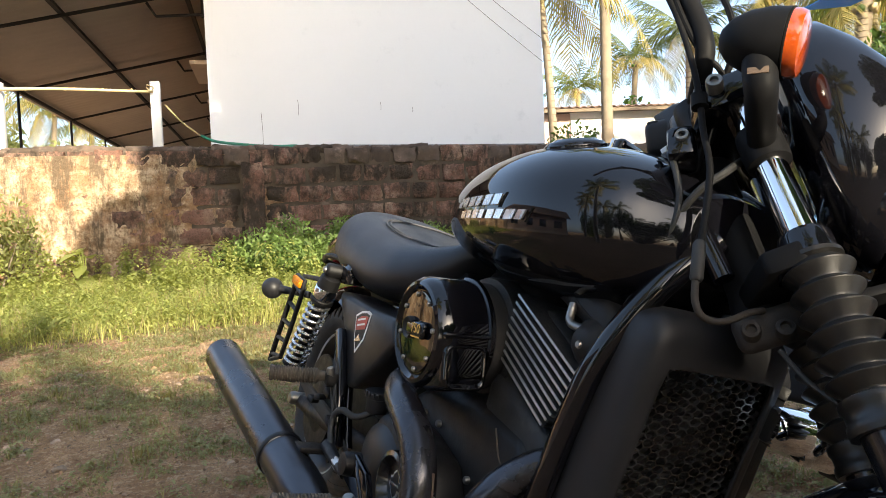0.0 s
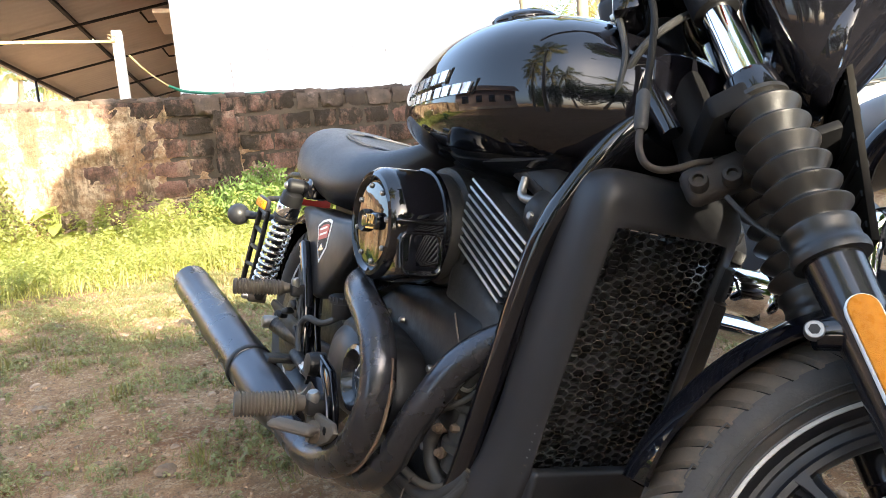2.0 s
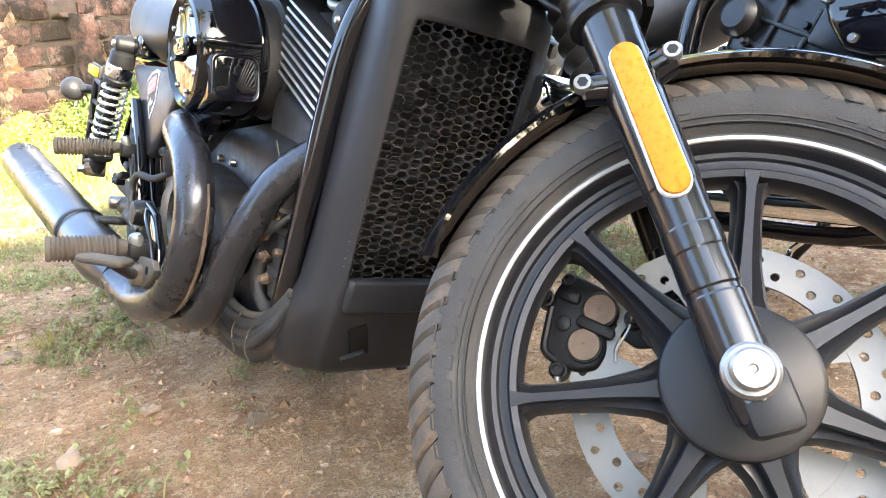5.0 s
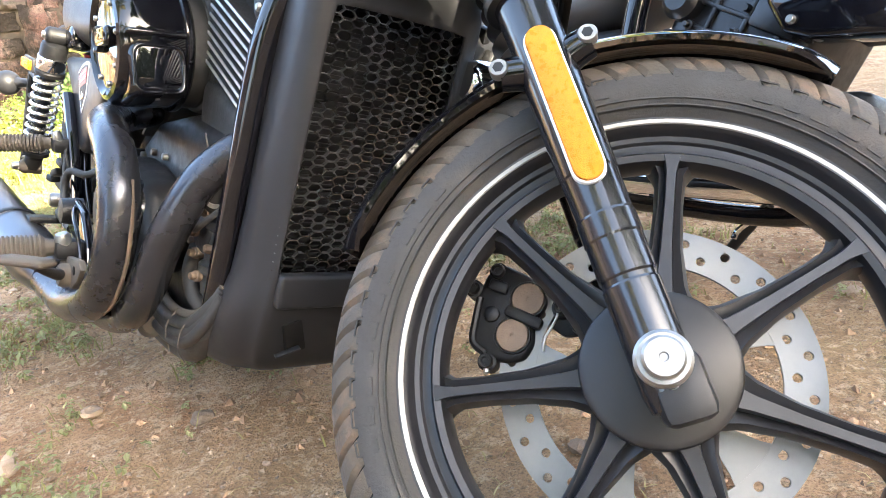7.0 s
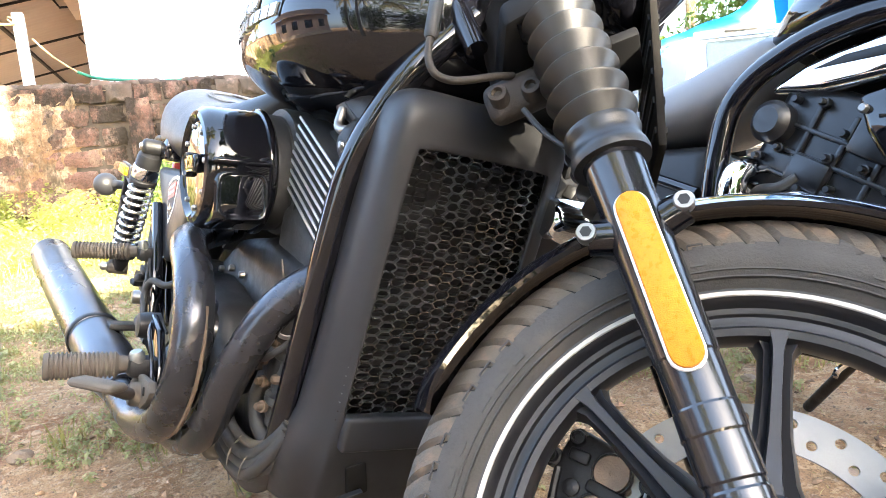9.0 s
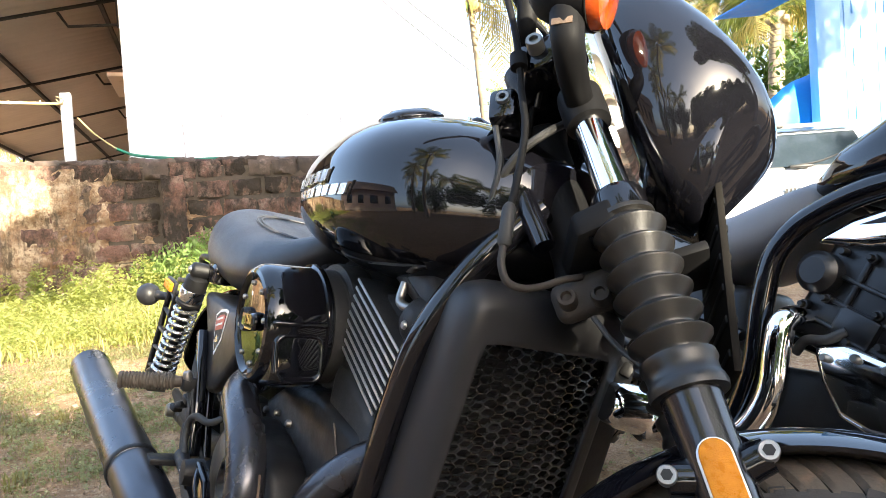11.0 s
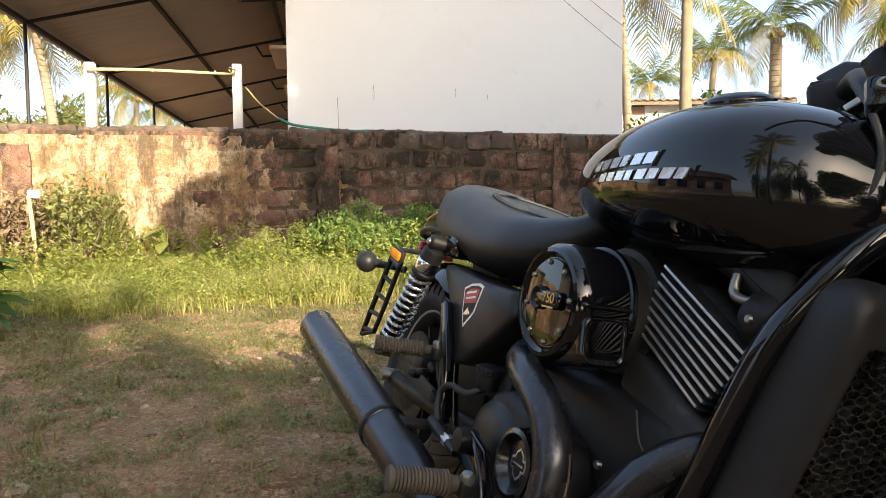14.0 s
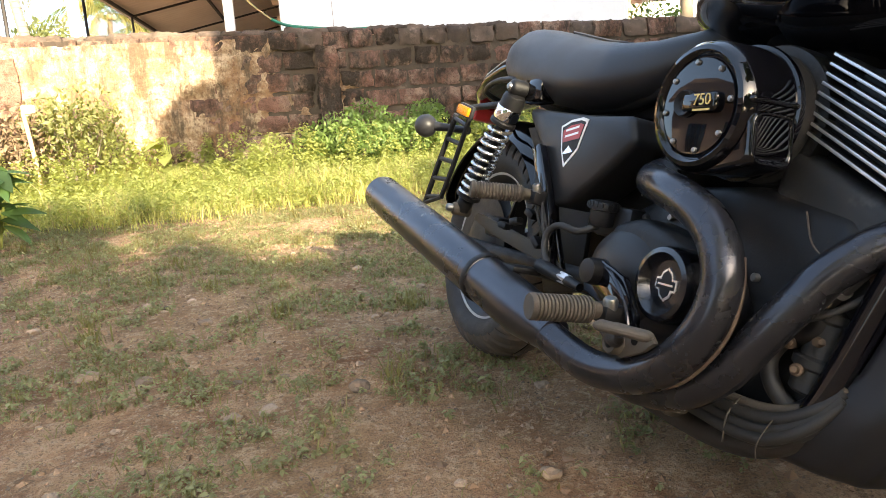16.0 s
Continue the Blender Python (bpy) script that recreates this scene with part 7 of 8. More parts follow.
def gate():
    g = thing("steel_gate", pose(4.90, 7.2, 0.2, 0, 0, 4), "tall blue sheet-steel gate with pressed zigzag ribs", "gate")
    part("post", block((0.30, 0.14, 3.9), Matrix.Translation((0.15, 0.0, 1.95)), 0.012), BLUEPAINT, g, "blue steel gate post")
    part("panel", block((2.6, 0.03, 3.7), Matrix.Translation((1.61, 0.04, 1.9))), BLUEPAINT, g, "blue pressed steel sheet")
    for k in range(6):
        x = 0.52 + 0.40 * k
        for j in range(6):
            z = 0.30 + 0.58 * j
            part("rib", tube([(x, 0.02, z), (x, 0.02, z + 0.20), (x + 0.10, 0.02, z + 0.30), (x + 0.10, 0.02, z + 0.45)], 0.011, 6, smooth=False), BLUEPAINT, g)
        part("seam", tube([(x - 0.10, 0.022, 0.1), (x - 0.10, 0.022, 3.7)], 0.006, 6, smooth=False), BLUEPAINT, g)
    part("canopy_beam", block((0.92, 0.10, 0.16), Matrix.Translation((-0.32, 0.0, 3.02)) @ pose(0, 0, 0, 0, -20, 0), 0.01), BLUEPAINT, g, "slanting blue canopy arm")
    part("canopy_sheet", block((0.62, 0.9, 0.012), Matrix.Translation((-0.27, 0.48, 2.88)) @ pose(0, 0, 0, 0, -4, 0)), TARP, g)
    return g


gate()


# ---- palms and trees ----
def frond_mesh(name, length, droop, mat, seed):
    """One palm leaf along +x that bends down, with two rows of hanging leaflets."""
    rng = random.Random(seed)
    verts, faces = [], []
    n = 46
    spine = []
    for k in range(n + 1):
        f = k / n
        spine.append(Vector((length * (f - 0.16 * droop * f * f), 0.06 * length * math.sin(2 * f + seed), length * (0.34 * f - droop * 0.62 * f * f))))
    def quad(a, b, c, d):
        i = len(verts)
        verts.extend((a, b, c, d))
        faces.append((i, i + 1, i + 2, i + 3))
    for k in range(n):
        w = 0.016 * length / 3 * (1 - 0.8 * k / n)
        up = Vector((0, w, 0))
        quad(spine[k] - up, spine[k] + up, spine[k + 1] + up, spine[k + 1] - up)
        quad(spine[k] - Vector((0, 0, w)), spine[k] + Vector((0, 0, w)), spine[k + 1] + Vector((0, 0, w)), spine[k + 1] - Vector((0, 0, w)))
        f = k / n
        if f < 0.10:
            continue
        way = (spine[k + 1] - spine[k]).normalized()
        ll = length * 0.27 * (math.sin(math.pi * min(1, 0.14 + 0.86 * f)) ** 0.6 * 0.9 + 0.1) * rng.uniform(0.8, 1.15)
        for s in (-1, 1):
            out = (Vector((0, s, 0)) * 0.75 + way * 0.55 + Vector((0, 0, rng.uniform(-0.55, 0.05)))).normalized()
            p = spine[k] + way * rng.uniform(0, 0.02)
            lw = way * 0.022 * length / 3
            mid = p + out * ll * 0.55 + Vector((0, 0, -0.10 * ll))
            tip = p + out * ll * 0.9 + Vector((0, 0, -0.42 * ll * rng.uniform(0.6, 1.4)))
            quad(p - lw, p + lw, mid + lw * 0.9, mid - lw * 0.9)
            quad(mid - lw * 0.9, mid + lw * 0.9, tip + lw * 0.15, tip - lw * 0.15)
    me = bpy.data.meshes.new(name)
    me.from_pydata(verts, [], faces)
    me.materials.append(mat)
    return me


FRONDS = [frond_mesh("frond", 3.2, d, FRONDDRY if k in (3, 5) else FROND, k) for k, d in enumerate((0.35, 0.8, 1.15, 1.5, 0.6, 1.3, 1.0))]


def palm(x, y, crown_z, lean=(0, 0), size=1.0, seed=0, n=18, dry=0.3, label="tall coconut palm with drooping fronds", stump=0.15):
    rng = random.Random(seed)
    p = thing("coconut_palm", pose(x, y, 0), label, "palm tree", "coconut palms")
    pts = [(lean[0] * f * f, lean[1] * f * f, -0.1 + (crown_z + 0.1) * f) for f in (0, 0.25, 0.5, 0.75, 1)]
    line = spline(pts, 10)
    bm = bmesh.new()
    rings = []
    for k, c in enumerate(line):
        f = k / (len(line) - 1)
        for dr, dz in ((0.0, 0.0), (0.012, 0.02)):
            r = (stump * (1 - 0.35 * f) + 0.10 * math.exp(-f * 14) * stump / 0.15 + dr)
            rings.append([c + Vector((r * math.cos(a), r * math.sin(a), dz)) for a in (2 * math.pi * i / 14 for i in range(14))])
    loft(bm, rings)
    part("trunk", bm, PALMTRUNK, p)
    top = Vector(pts[-1])
    for k in range(n):
        az = 360 * k * 0.382 + rng.uniform(-14, 14)
        age = k / n
        idx = (0, 4, 1, 6, 2, 5, 3)[min(6, int(age * 7 + rng.uniform(-0.4, 0.6)))] if age * 7 > 0 else 0
        me = FRONDS[idx if rng.random() > dry * age else 3]
        ob = new("frond", me)
        ob.parent = p
        ob.matrix_basis = Matrix.Translation(top + Vector((0, 0, 0.12 * rng.random()))) @ pose(0, 0, 0, rng.uniform(-20, 20), -42 + 62 * age + rng.uniform(-8, 8), az) @ Matrix.Scale(size * rng.uniform(0.85, 1.1), 4)
    for k in range(5):
        a = 2 * math.pi * k / 5
        bm = bmesh.new()
        bmesh.ops.create_uvsphere(bm, u_segments=10, v_segments=8, radius=0.11 * size)
        bm.transform(Matrix.Translation(top + Vector((0.18 * math.cos(a), 0.18 * math.sin(a), -0.15))))
        part("coconut", bm, BIGLEAF if k % 2 else BAMBOO, p)
    return p


palm(3.41, 14.0, 9.5, (0.2, 0.3), 1.0, 1, stump=0.125)
palm(2.45, 14.5, 5.6, (-0.2, 0.2), 1.0, 2, dry=0.9, label="coconut palm with yellowing fronds behind the building", stump=0.10)
palm(7.2, 26.0, 6.4, (0.3, 0.0), 0.62, 3)
palm(7.7, 38.0, 7.6, (0.0, 0.0), 0.72, 4)
palm(9.0, 17.8, 6.3, (0.2, 0.2), 0.9, 22, dry=0.25)
palm(6.9, 18.8, 5.5, (0.1, 0.2), 0.68, 6, n=14, dry=0.4, stump=0.2)
palm(8.0, 13.2, 4.6, (0.2, 0.0), 0.72, 7, n=15, stump=0.2)
palm(10.6, 16.5, 5.6, (0.0, 0.3), 1.1, 8)
palm(13.5, 21.0, 7.5, (0.3, 0.0), 1.1, 9)
palm(-11.6, 17.0, 5.9, (-0.9, 0.3), 0.95, 10, dry=0.9, label="leaning coconut palm with browned fronds")
palm(-17.0, 30.0, 6.2, (0.3, 0.0), 1.0, 11)
palm(-19.0, 37.0, 6.6, (0.2, 0.3), 0.9, 12)
palm(-15.5, 19.0, 6.8, (0.4, 0.0), 1.0, 13, dry=0.8)
# palms across the yard, seen in the paint and lamps
palm(-1.8, -12.5, 6.6, (-0.3, 0.4), 1.0, 14)
palm(14.5, -5.0, 7.4, (0.2, 0.1), 1.0, 15)
palm(-5.0, -11.0, 7.0, (-0.5, 0.3), 1.0, 16)
palm(-9.0, -8.0, 7.5, (0.3, 0.3), 1.0, 17)
palm(-2.4, -3.0, 8.6, (0.4, 0.3), 1.0, 18)
palm(-5.8, -5.2, 7.2, (0.2, 0.2), 1.0, 19)
# trees with many small leaves
def leaf_cloud(name, blobs, count, size, mat, parent, seed, tagstuff=False):
    """Leaves scattered through uneven clumps; blobs: (centre, radii)."""
    rng = np.random.default_rng(seed)
    weights = np.array([r[0] * r[1] * r[2] for _, r in blobs])
    pick = rng.choice(len(blobs), count, p=weights / weights.sum())
    cen = np.array([c for c, _ in blobs])[pick]
    rad = np.array([r for _, r in blobs])[pick]
    d = rng.normal(size=(count, 3))
    d /= np.linalg.norm(d, axis=1)[:, None]
    pos = cen + d * rad * (rng.random((count, 1)) ** 0.45)
    a = rng.normal(size=(count, 3))
    a[:, 2] -= 0.5
    a /= np.linalg.norm(a, axis=1)[:, None]
    b = np.cross(a, rng.normal(size=(count, 3)))
    b /= np.linalg.norm(b, axis=1)[:, None]
    s = size * rng.uniform(0.6, 1.3, (count, 1))
    verts = np.stack([pos - a * s, pos + b * s * 0.38, pos + a * s, pos - b * s * 0.38], 1).reshape(-1, 3)
    me = bpy.data.meshes.new(name)
    me.vertices.add(count * 4)
    me.vertices.foreach_set("co", verts.astype(np.float32).ravel())
    me.loops.add(count * 4)
    me.loops.foreach_set("vertex_index", np.arange(count * 4, dtype=np.int32))
    me.polygons.add(count)
    me.polygons.foreach_set("loop_start", np.arange(0, count * 4, 4, dtype=np.int32))
    me.materials.append(mat)
    me.update(calc_edges=True)
    ob = new(name, me)
    if parent:
        ob.parent = parent
    return ob


def tree(x, y, height, spread, seed, count=9000, leaf=0.12, crown_from=0.35, label="broad-leaved tree with a dense uneven crown", lean=0.0, mat=LEAF):
    rng = random.Random(seed)
    t = thing("tree", pose(x, y, 0), label, "tree")
    base = height * crown_from
    part("trunk", tube([(0, 0, -0.2), (0.1, 0.05, base * 0.5), (lean * 0.3, -0.05, base), (lean * 0.6, 0.1, height * 0.7)], [height * 0.03, height * 0.024, height * 0.018, height * 0.006], 10), BARK, t)
    blobs = []
    for k in range(11):
        a = 2.4 * k
        r = spread * rng.uniform(0.25, 0.72)
        c = Vector((lean + r * math.cos(a), r * math.sin(a), base + (height - base) * rng.uniform(0.15, 0.85)))
        blobs.append((tuple(c), (spread * rng.uniform(0.3, 0.48), spread * rng.uniform(0.3, 0.48), (height - base) * rng.uniform(0.16, 0.30))))
        part("limb", tube([(lean * 0.3, 0, base * rng.uniform(0.8, 1.1)), tuple(Vector((lean * 0.4, 0, base)).lerp(c, 0.5) + Vector((0, 0, 0.2))), tuple(c)], [height * 0.011, height * 0.007, height * 0.003], 7), BARK, t)
    leaf_cloud("crown", blobs, count, leaf, mat, t, seed)
    return t


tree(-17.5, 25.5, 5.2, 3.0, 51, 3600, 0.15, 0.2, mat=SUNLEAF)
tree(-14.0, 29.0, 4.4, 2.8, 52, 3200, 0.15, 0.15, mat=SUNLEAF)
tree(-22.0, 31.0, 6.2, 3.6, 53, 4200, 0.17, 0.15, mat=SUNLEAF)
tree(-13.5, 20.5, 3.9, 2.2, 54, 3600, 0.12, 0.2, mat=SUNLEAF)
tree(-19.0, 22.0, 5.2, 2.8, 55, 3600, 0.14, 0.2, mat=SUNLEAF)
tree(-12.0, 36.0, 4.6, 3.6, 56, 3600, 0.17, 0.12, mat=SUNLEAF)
tree(9.8, 13.8, 5.2, 2.2, 57, 9000, 0.10, 0.2, "dense dark green tree behind the gate")
tree(11.8, 11.2, 6.0, 2.4, 58, 9000, 0.11, 0.2, "dense dark green tree behind the gate")
tree(6.6, 10.6, 3.4, 1.5, 59, 7000, 0.07, 0.15, "leafy green tree behind the parked car")
tree(5.2, 21.5, 4.0, 2.2, 60, 6000, 0.12, 0.1)
tree(10.0, 24.0, 4.6, 3.0, 61, 6000, 0.14, 0.1)
tree(2.6, 12.3, 2.2, 1.2, 62, 4000, 0.06, 0.1, "low leafy shrubbery behind the boundary wall")
# unseen trees, set across the yard to block the low sun
for k, p in enumerate((-4.6, -2.7, -0.8, 1.1, 3.0, 4.9, 6.8, 8.7, 11.0)):
    tree(8.3 + 0.89 * p, -16.0 + 0.46 * p, 8.3 - 0.2 * (k % 2), 2.9, 70 + k, 8000, 0.26, 0.1, "dense unseen tree set to block the sun across the yard")
for k, (x, y, h) in enumerate(((-6.6, -7.0, 5.0), (-3.4, -7.4, 4.2), (-0.2, -7.8, 4.0), (2.8, -7.2, 3.6), (5.8, -5.6, 3.4), (8.6, -3.6, 3.6))):
    tree(x, y, h, 1.9, 90 + k, 7000, 0.11, 0.04, "dense dark leafy tree at the edge of the yard")


def shadow_caster_tree():
    """Unseen tree beside the camera's way, shaped to cast the wall's shadow; across and along the sun's path from its
    foot.
    """
    along = Vector((SUN_TO.x, SUN_TO.y, 0)).normalized()
    across = Vector((SUN_TO.y, -SUN_TO.x, 0)).normalized()
    slope = SUN_TO.z / math.hypot(SUN_TO.x, SUN_TO.y)
    foot = along * 3.4 + across * -4.2
    t = thing("tree", pose(foot.x, foot.y, 0), "broad unseen tree, its dense low crown shaped to shadow the wall", "tree")
    fork = Vector((0.1, 0.05, 3.4))
    part("trunk", tube([(0, 0, -0.2), (0.08, 0.0, 1.2), (0.02, 0.06, 2.4), tuple(fork), (0.0, 0.1, 5.2)], [0.30, 0.23, 0.20, 0.18, 0.08], 14), BARK, t)
    blobs = []
    for a, h, ra, rh, d in ((-0.36, 3.44, 0.50, 0.50, 3.0), (-1.30, 4.05, 0.86, 0.85, 3.2), (-2.45, 4.9, 1.95, 1.6, 3.4), (-3.0, 3.55, 1.0, 0.75, 2.8), (-4.5, 4.4, 2.2, 1.5, 3.6), (-6.3, 5.0, 2.2, 1.6, 3.2),
                            (-2.75, 6.9, 2.05, 1.7, 3.8), (-4.9, 7.2, 2.3, 1.8, 3.4), (-6.8, 7.2, 2.0, 1.8, 3.6), (-4.6, 3.3, 1.2, 0.8, 4.2)):
        c = across * a + along * d - foot
        c.z = h + slope * d
        blobs.append((tuple(c), (ra, ra, rh)))
        part("limb", tube([tuple(fork), tuple(fork.lerp(c, 0.5) + Vector((0, 0, 0.25))), tuple(c)], [0.11, 0.06, 0.02], 8), BARK, t)
    leaf_cloud("crown", blobs, 30000, 0.15, LEAF, t, 80)
    # Extra leaves that close the lower lobe of the cast shadow.
    leaf_cloud("low_branch_leaves", blobs[:2], 5200, 0.10, LEAF, t, 81)
    return t


shadow_caster_tree()


def tan_house():
    """The low house across the yard, seen only in the polished paint."""
    h = thing("house", pose(-8.6, 1.5, 0.05, 0, 0, 6), "low tan plastered house with dark windows across the yard", "house")
    part("wall", block((4.0, 9.0, 3.0), Matrix.Translation((-2.0, 0, 1.5)), 0.02), CLAY, h)
    part("roof", prism([(-4.6, 3.0), (-2.0, 4.4), (0.7, 2.85), (0.7, 2.95), (-2.0, 4.55), (-4.6, 3.12)], -4.9, 4.9), ROOFTILE, h, "old clay tile roof")
    part("plinth", block((0.2, 9.1, 0.45), Matrix.Translation((0.06, 0, 0.22)), 0.02), BROWNWALL, h)
    for y in (-3.2, -1.2, 0.8, 2.9):
        w = part("window", block((0.06, 0.95, 1.15), Matrix.Translation((0.005, y, 1.75)), 0.01), CARGLASS, h, "dark barred window")
        part("window_sill", block((0.16, 1.15, 0.07), Matrix.Translation((0.07, y, 1.12)), 0.01), BROWNWALL, w)
        for k in range(3):
            part("window_bar", block((0.03, 0.035, 1.13), Matrix.Translation((0.045, y - 0.24 + 0.24 * k, 1.75)), 0.004), IRON, w)
    return h


tan_house()

# ---- grass, weeds and small stones ----
def blades(name, spots, mat, seed, tall=(0.12, 0.32), wide=0.004, bend=0.5, label="", category="grass", rough=False):
    """Bent blades, each of two pieces, at the spots (x, y)."""
    rng = np.random.default_rng(seed)
    n = len(spots)
    base = np.array([(x, y, ground_z(x, y) - 0.005) for x, y in spots])
    az = rng.uniform(0, 2 * np.pi, n)
    h = rng.uniform(*tall, n)
    if rough:
        h = h * np.array([0.55 + 0.9 * max(0.0, noise.noise((x * 1.6, y * 1.6, 31)) + 0.25 + 0.5 * noise.noise((x * 6, y * 6, 33))) for x, y in spots])
    out = np.stack([np.cos(az), np.sin(az), np.zeros(n)], 1)
    side = np.stack([-np.sin(az), np.cos(az), np.zeros(n)], 1) * (wide * rng.uniform(0.6, 1.4, n))[:, None]
    lean = (bend * rng.uniform(0.2, 1.0, n) * h)[:, None]
    up = np.zeros((n, 3))
    up[:, 2] = 1
    mid = base + up * (h * 0.6)[:, None] + out * lean * 0.35
    tip = base + up * h[:, None] * (1 - 0.25 * (lean / h[:, None])) + out * lean
    verts = np.stack([base - side, base + side, mid + side * 0.8, mid - side * 0.8, tip], 1).reshape(-1, 3)
    me = bpy.data.meshes.new(name)
    faces = []
    for i in range(n):
        k = 5 * i
        faces += [(k, k + 1, k + 2, k + 3), (k + 3, k + 2, k + 4)]
    me.from_pydata(verts.tolist(), [], faces)
    me.materials.append(mat)
    return tagged(new(name, me), label, category, kind="stuff")


rs = np.random.default_rng(5)


def wall_line(x):
    return 7.25 + 0.26 * (x + 2.0)


def scatter(n, x0, x1, y0, y1, keep):
    out = []
    while len(out) < n:
        x, y = rs.uniform(x0, x1), rs.uniform(y0, y1)
        if y < wall_line(x) - 0.12 and rs.random() < keep(x, y):
            out.append((x, y))
    return out


def meadow(x, y):
    """How thick the grass grows: a belt before the wall, thin towards the yard."""
    edge = 4.45 + 0.22 * (x + 1.5) + 0.45 * noise.noise((x * 0.9, 2.0, 0)) if x > -4 else 3.8
    f = (y - edge) / 0.7
    return max(0.0, min(1.0, f)) * (0.65 + 0.5 * noise.noise((x * 1.5, y * 1.5, 7)))


blades("meadow_grass", scatter(44000, -7, 2.6, 3.4, 8, meadow), GRASS, 1, (0.06, 0.25), 0.0024, 1.1, "bright yellow-green grass before the wall", rough=True)
blades("dry_meadow_grass", scatter(9000, -7, 2.6, 3.4, 8, meadow), DRYGRASS, 2, (0.08, 0.30), 0.0024, 1.2, "yellow dry grass stalks among the green", rough=True)


def patchy(x, y):
    """Low growth on the yard: in patches, none where the motorcycle stands."""
    f = 0.6 * noise.noise((x * 2.6, y * 2.6, 21)) + 0.7 * noise.noise((x * 8, y * 8, 23)) + 0.09 * (y - 1.4)
    bare = max(0.0, 1 - (Vector((x, y)) - Vector((0.55, 0.75))).length / 0.9)
    return max(0.015, min(1.0, (f + 0.05 - bare) * 2.4))



def sparse(x, y):
    return 0.12 + 0.88 * patchy(x, y)


blades("yard_grass", scatter(46000, -3.4, 1.4, 0.9, 5.0, patchy), YARDGRASS, 3, (0.012, 0.05), 0.0014, 1.7, "short patchy green grass on the soil")
tufts = []
for k in range(52):
    cx, cy = scatter(1, -3.2, 0.4, 1.2, 4.8, sparse)[0]
    r, m = rs.uniform(0.012, 0.035), int(rs.uniform(14, 40))
    tufts += [(cx + r * rs.normal(), cy + r * rs.normal()) for _ in range(m)]
tufts += [(0.05 + 0.04 * rs.normal(), 1.42 + 0.04 * rs.normal()) for _ in range(70)]
tufts += [(-0.62 + 0.025 * rs.normal(), 2.32 + 0.025 * rs.normal()) for _ in range(60)]
blades("grass_tufts", tufts, YARDGRASS, 13, (0.035, 0.10), 0.0024, 1.3, "single tufts of longer thin grass")
blades("dry_litter", scatter(9000, -3.3, 1.7, 0.2, 4.9, lambda x, y: 1.0), DRYGRASS, 4, (0.004, 0.020), 0.0011, 4.0, "dry straw bits lying on the soil")


def weeds(name, spots, per, size, tall, mat, seed, label):
    """Leafy weeds: a thin stem with small leaves round it at each spot."""
    rng = np.random.default_rng(seed)
    pos, k = [], 0
    for x, y in spots:
        h = tall * rng.uniform(0.45, 1.15)
        z = ground_z(x, y)
        lx, ly = rng.normal(0, 0.12, 2) * h
        m = int(per * rng.uniform(0.6, 1.3))
        f = rng.random(m) ** 0.7
        sp = 0.26 * h * (1.15 - f)
        a = rng.uniform(0, 2 * np.pi, m)
        pos.append(np.stack([x + lx * f + sp * np.cos(a), y + ly * f + sp * np.sin(a), z + h * f], 1))
    pos = np.concatenate(pos)
    n = len(pos)
    az = rng.uniform(0, 2 * np.pi, n)
    tilt = rng.uniform(-0.7, 0.35, n)
    a = np.stack([np.cos(az) * np.cos(tilt), np.sin(az) * np.cos(tilt), np.sin(tilt)], 1)
    b = np.stack([-np.sin(az), np.cos(az), rng.uniform(-0.4, 0.4, n)], 1)
    s = (size * rng.uniform(0.5, 1.3, n))[:, None]
    drop = np.zeros((n, 3))
    drop[:, 2] = -0.25
    verts = np.stack([pos, pos + (a * 0.5 + b * 0.34) * s, pos + (a + drop) * s, pos + (a * 0.5 - b * 0.34) * s], 1).reshape(-1, 3)
    me = bpy.data.meshes.new(name)
    me.from_pydata(verts.tolist(), [], [(4 * i, 4 * i + 1, 4 * i + 2, 4 * i + 3) for i in range(n)])
    me.materials.append(mat)
    return tagged(new(name, me), label, "weeds", kind="stuff")


def near_wall(x, y):
    d = wall_line(x) - y
    return max(0.0, 1 - d / 1.7) * (0.35 + 0.8 * max(0, noise.noise((x * 1.1, y * 0.8, 11)) + 0.25))


weeds("low_weeds", scatter(8500, -6.5, 2.8, 3.9, 8.2, lambda x, y: 0.8 * meadow(x, y)), 30, 0.026, 0.19, WEED, 21, "low leafy green weeds among the grass")
weeds("wall_weeds", scatter(420, -6.5, 2.8, 5.2, 8.2, near_wall), 130, 0.034, 0.46, WEED, 22, "knee-high leafy weeds along the wall foot")


weeds("creeping_weeds", scatter(17000, -3.4, 1.2, 0.95, 4.9, patchy), 11, 0.011, 0.022, MATGREEN, 23, "low creeping weeds in patches on the soil")
weeds("small_weeds", scatter(900, -3.4, 1.0, 1.1, 4.9, patchy), 18, 0.017, 0.050, MATGREEN, 24, "small leafy weeds dotted over the yard")
weeds("dead_leaves", scatter(7000, -3.4, 1.5, 0.3, 4.9, lambda x, y: 1.0), 2, 0.013, 0.006, BROWNLEAF, 25, "crumbled dead brown leaves on the soil")


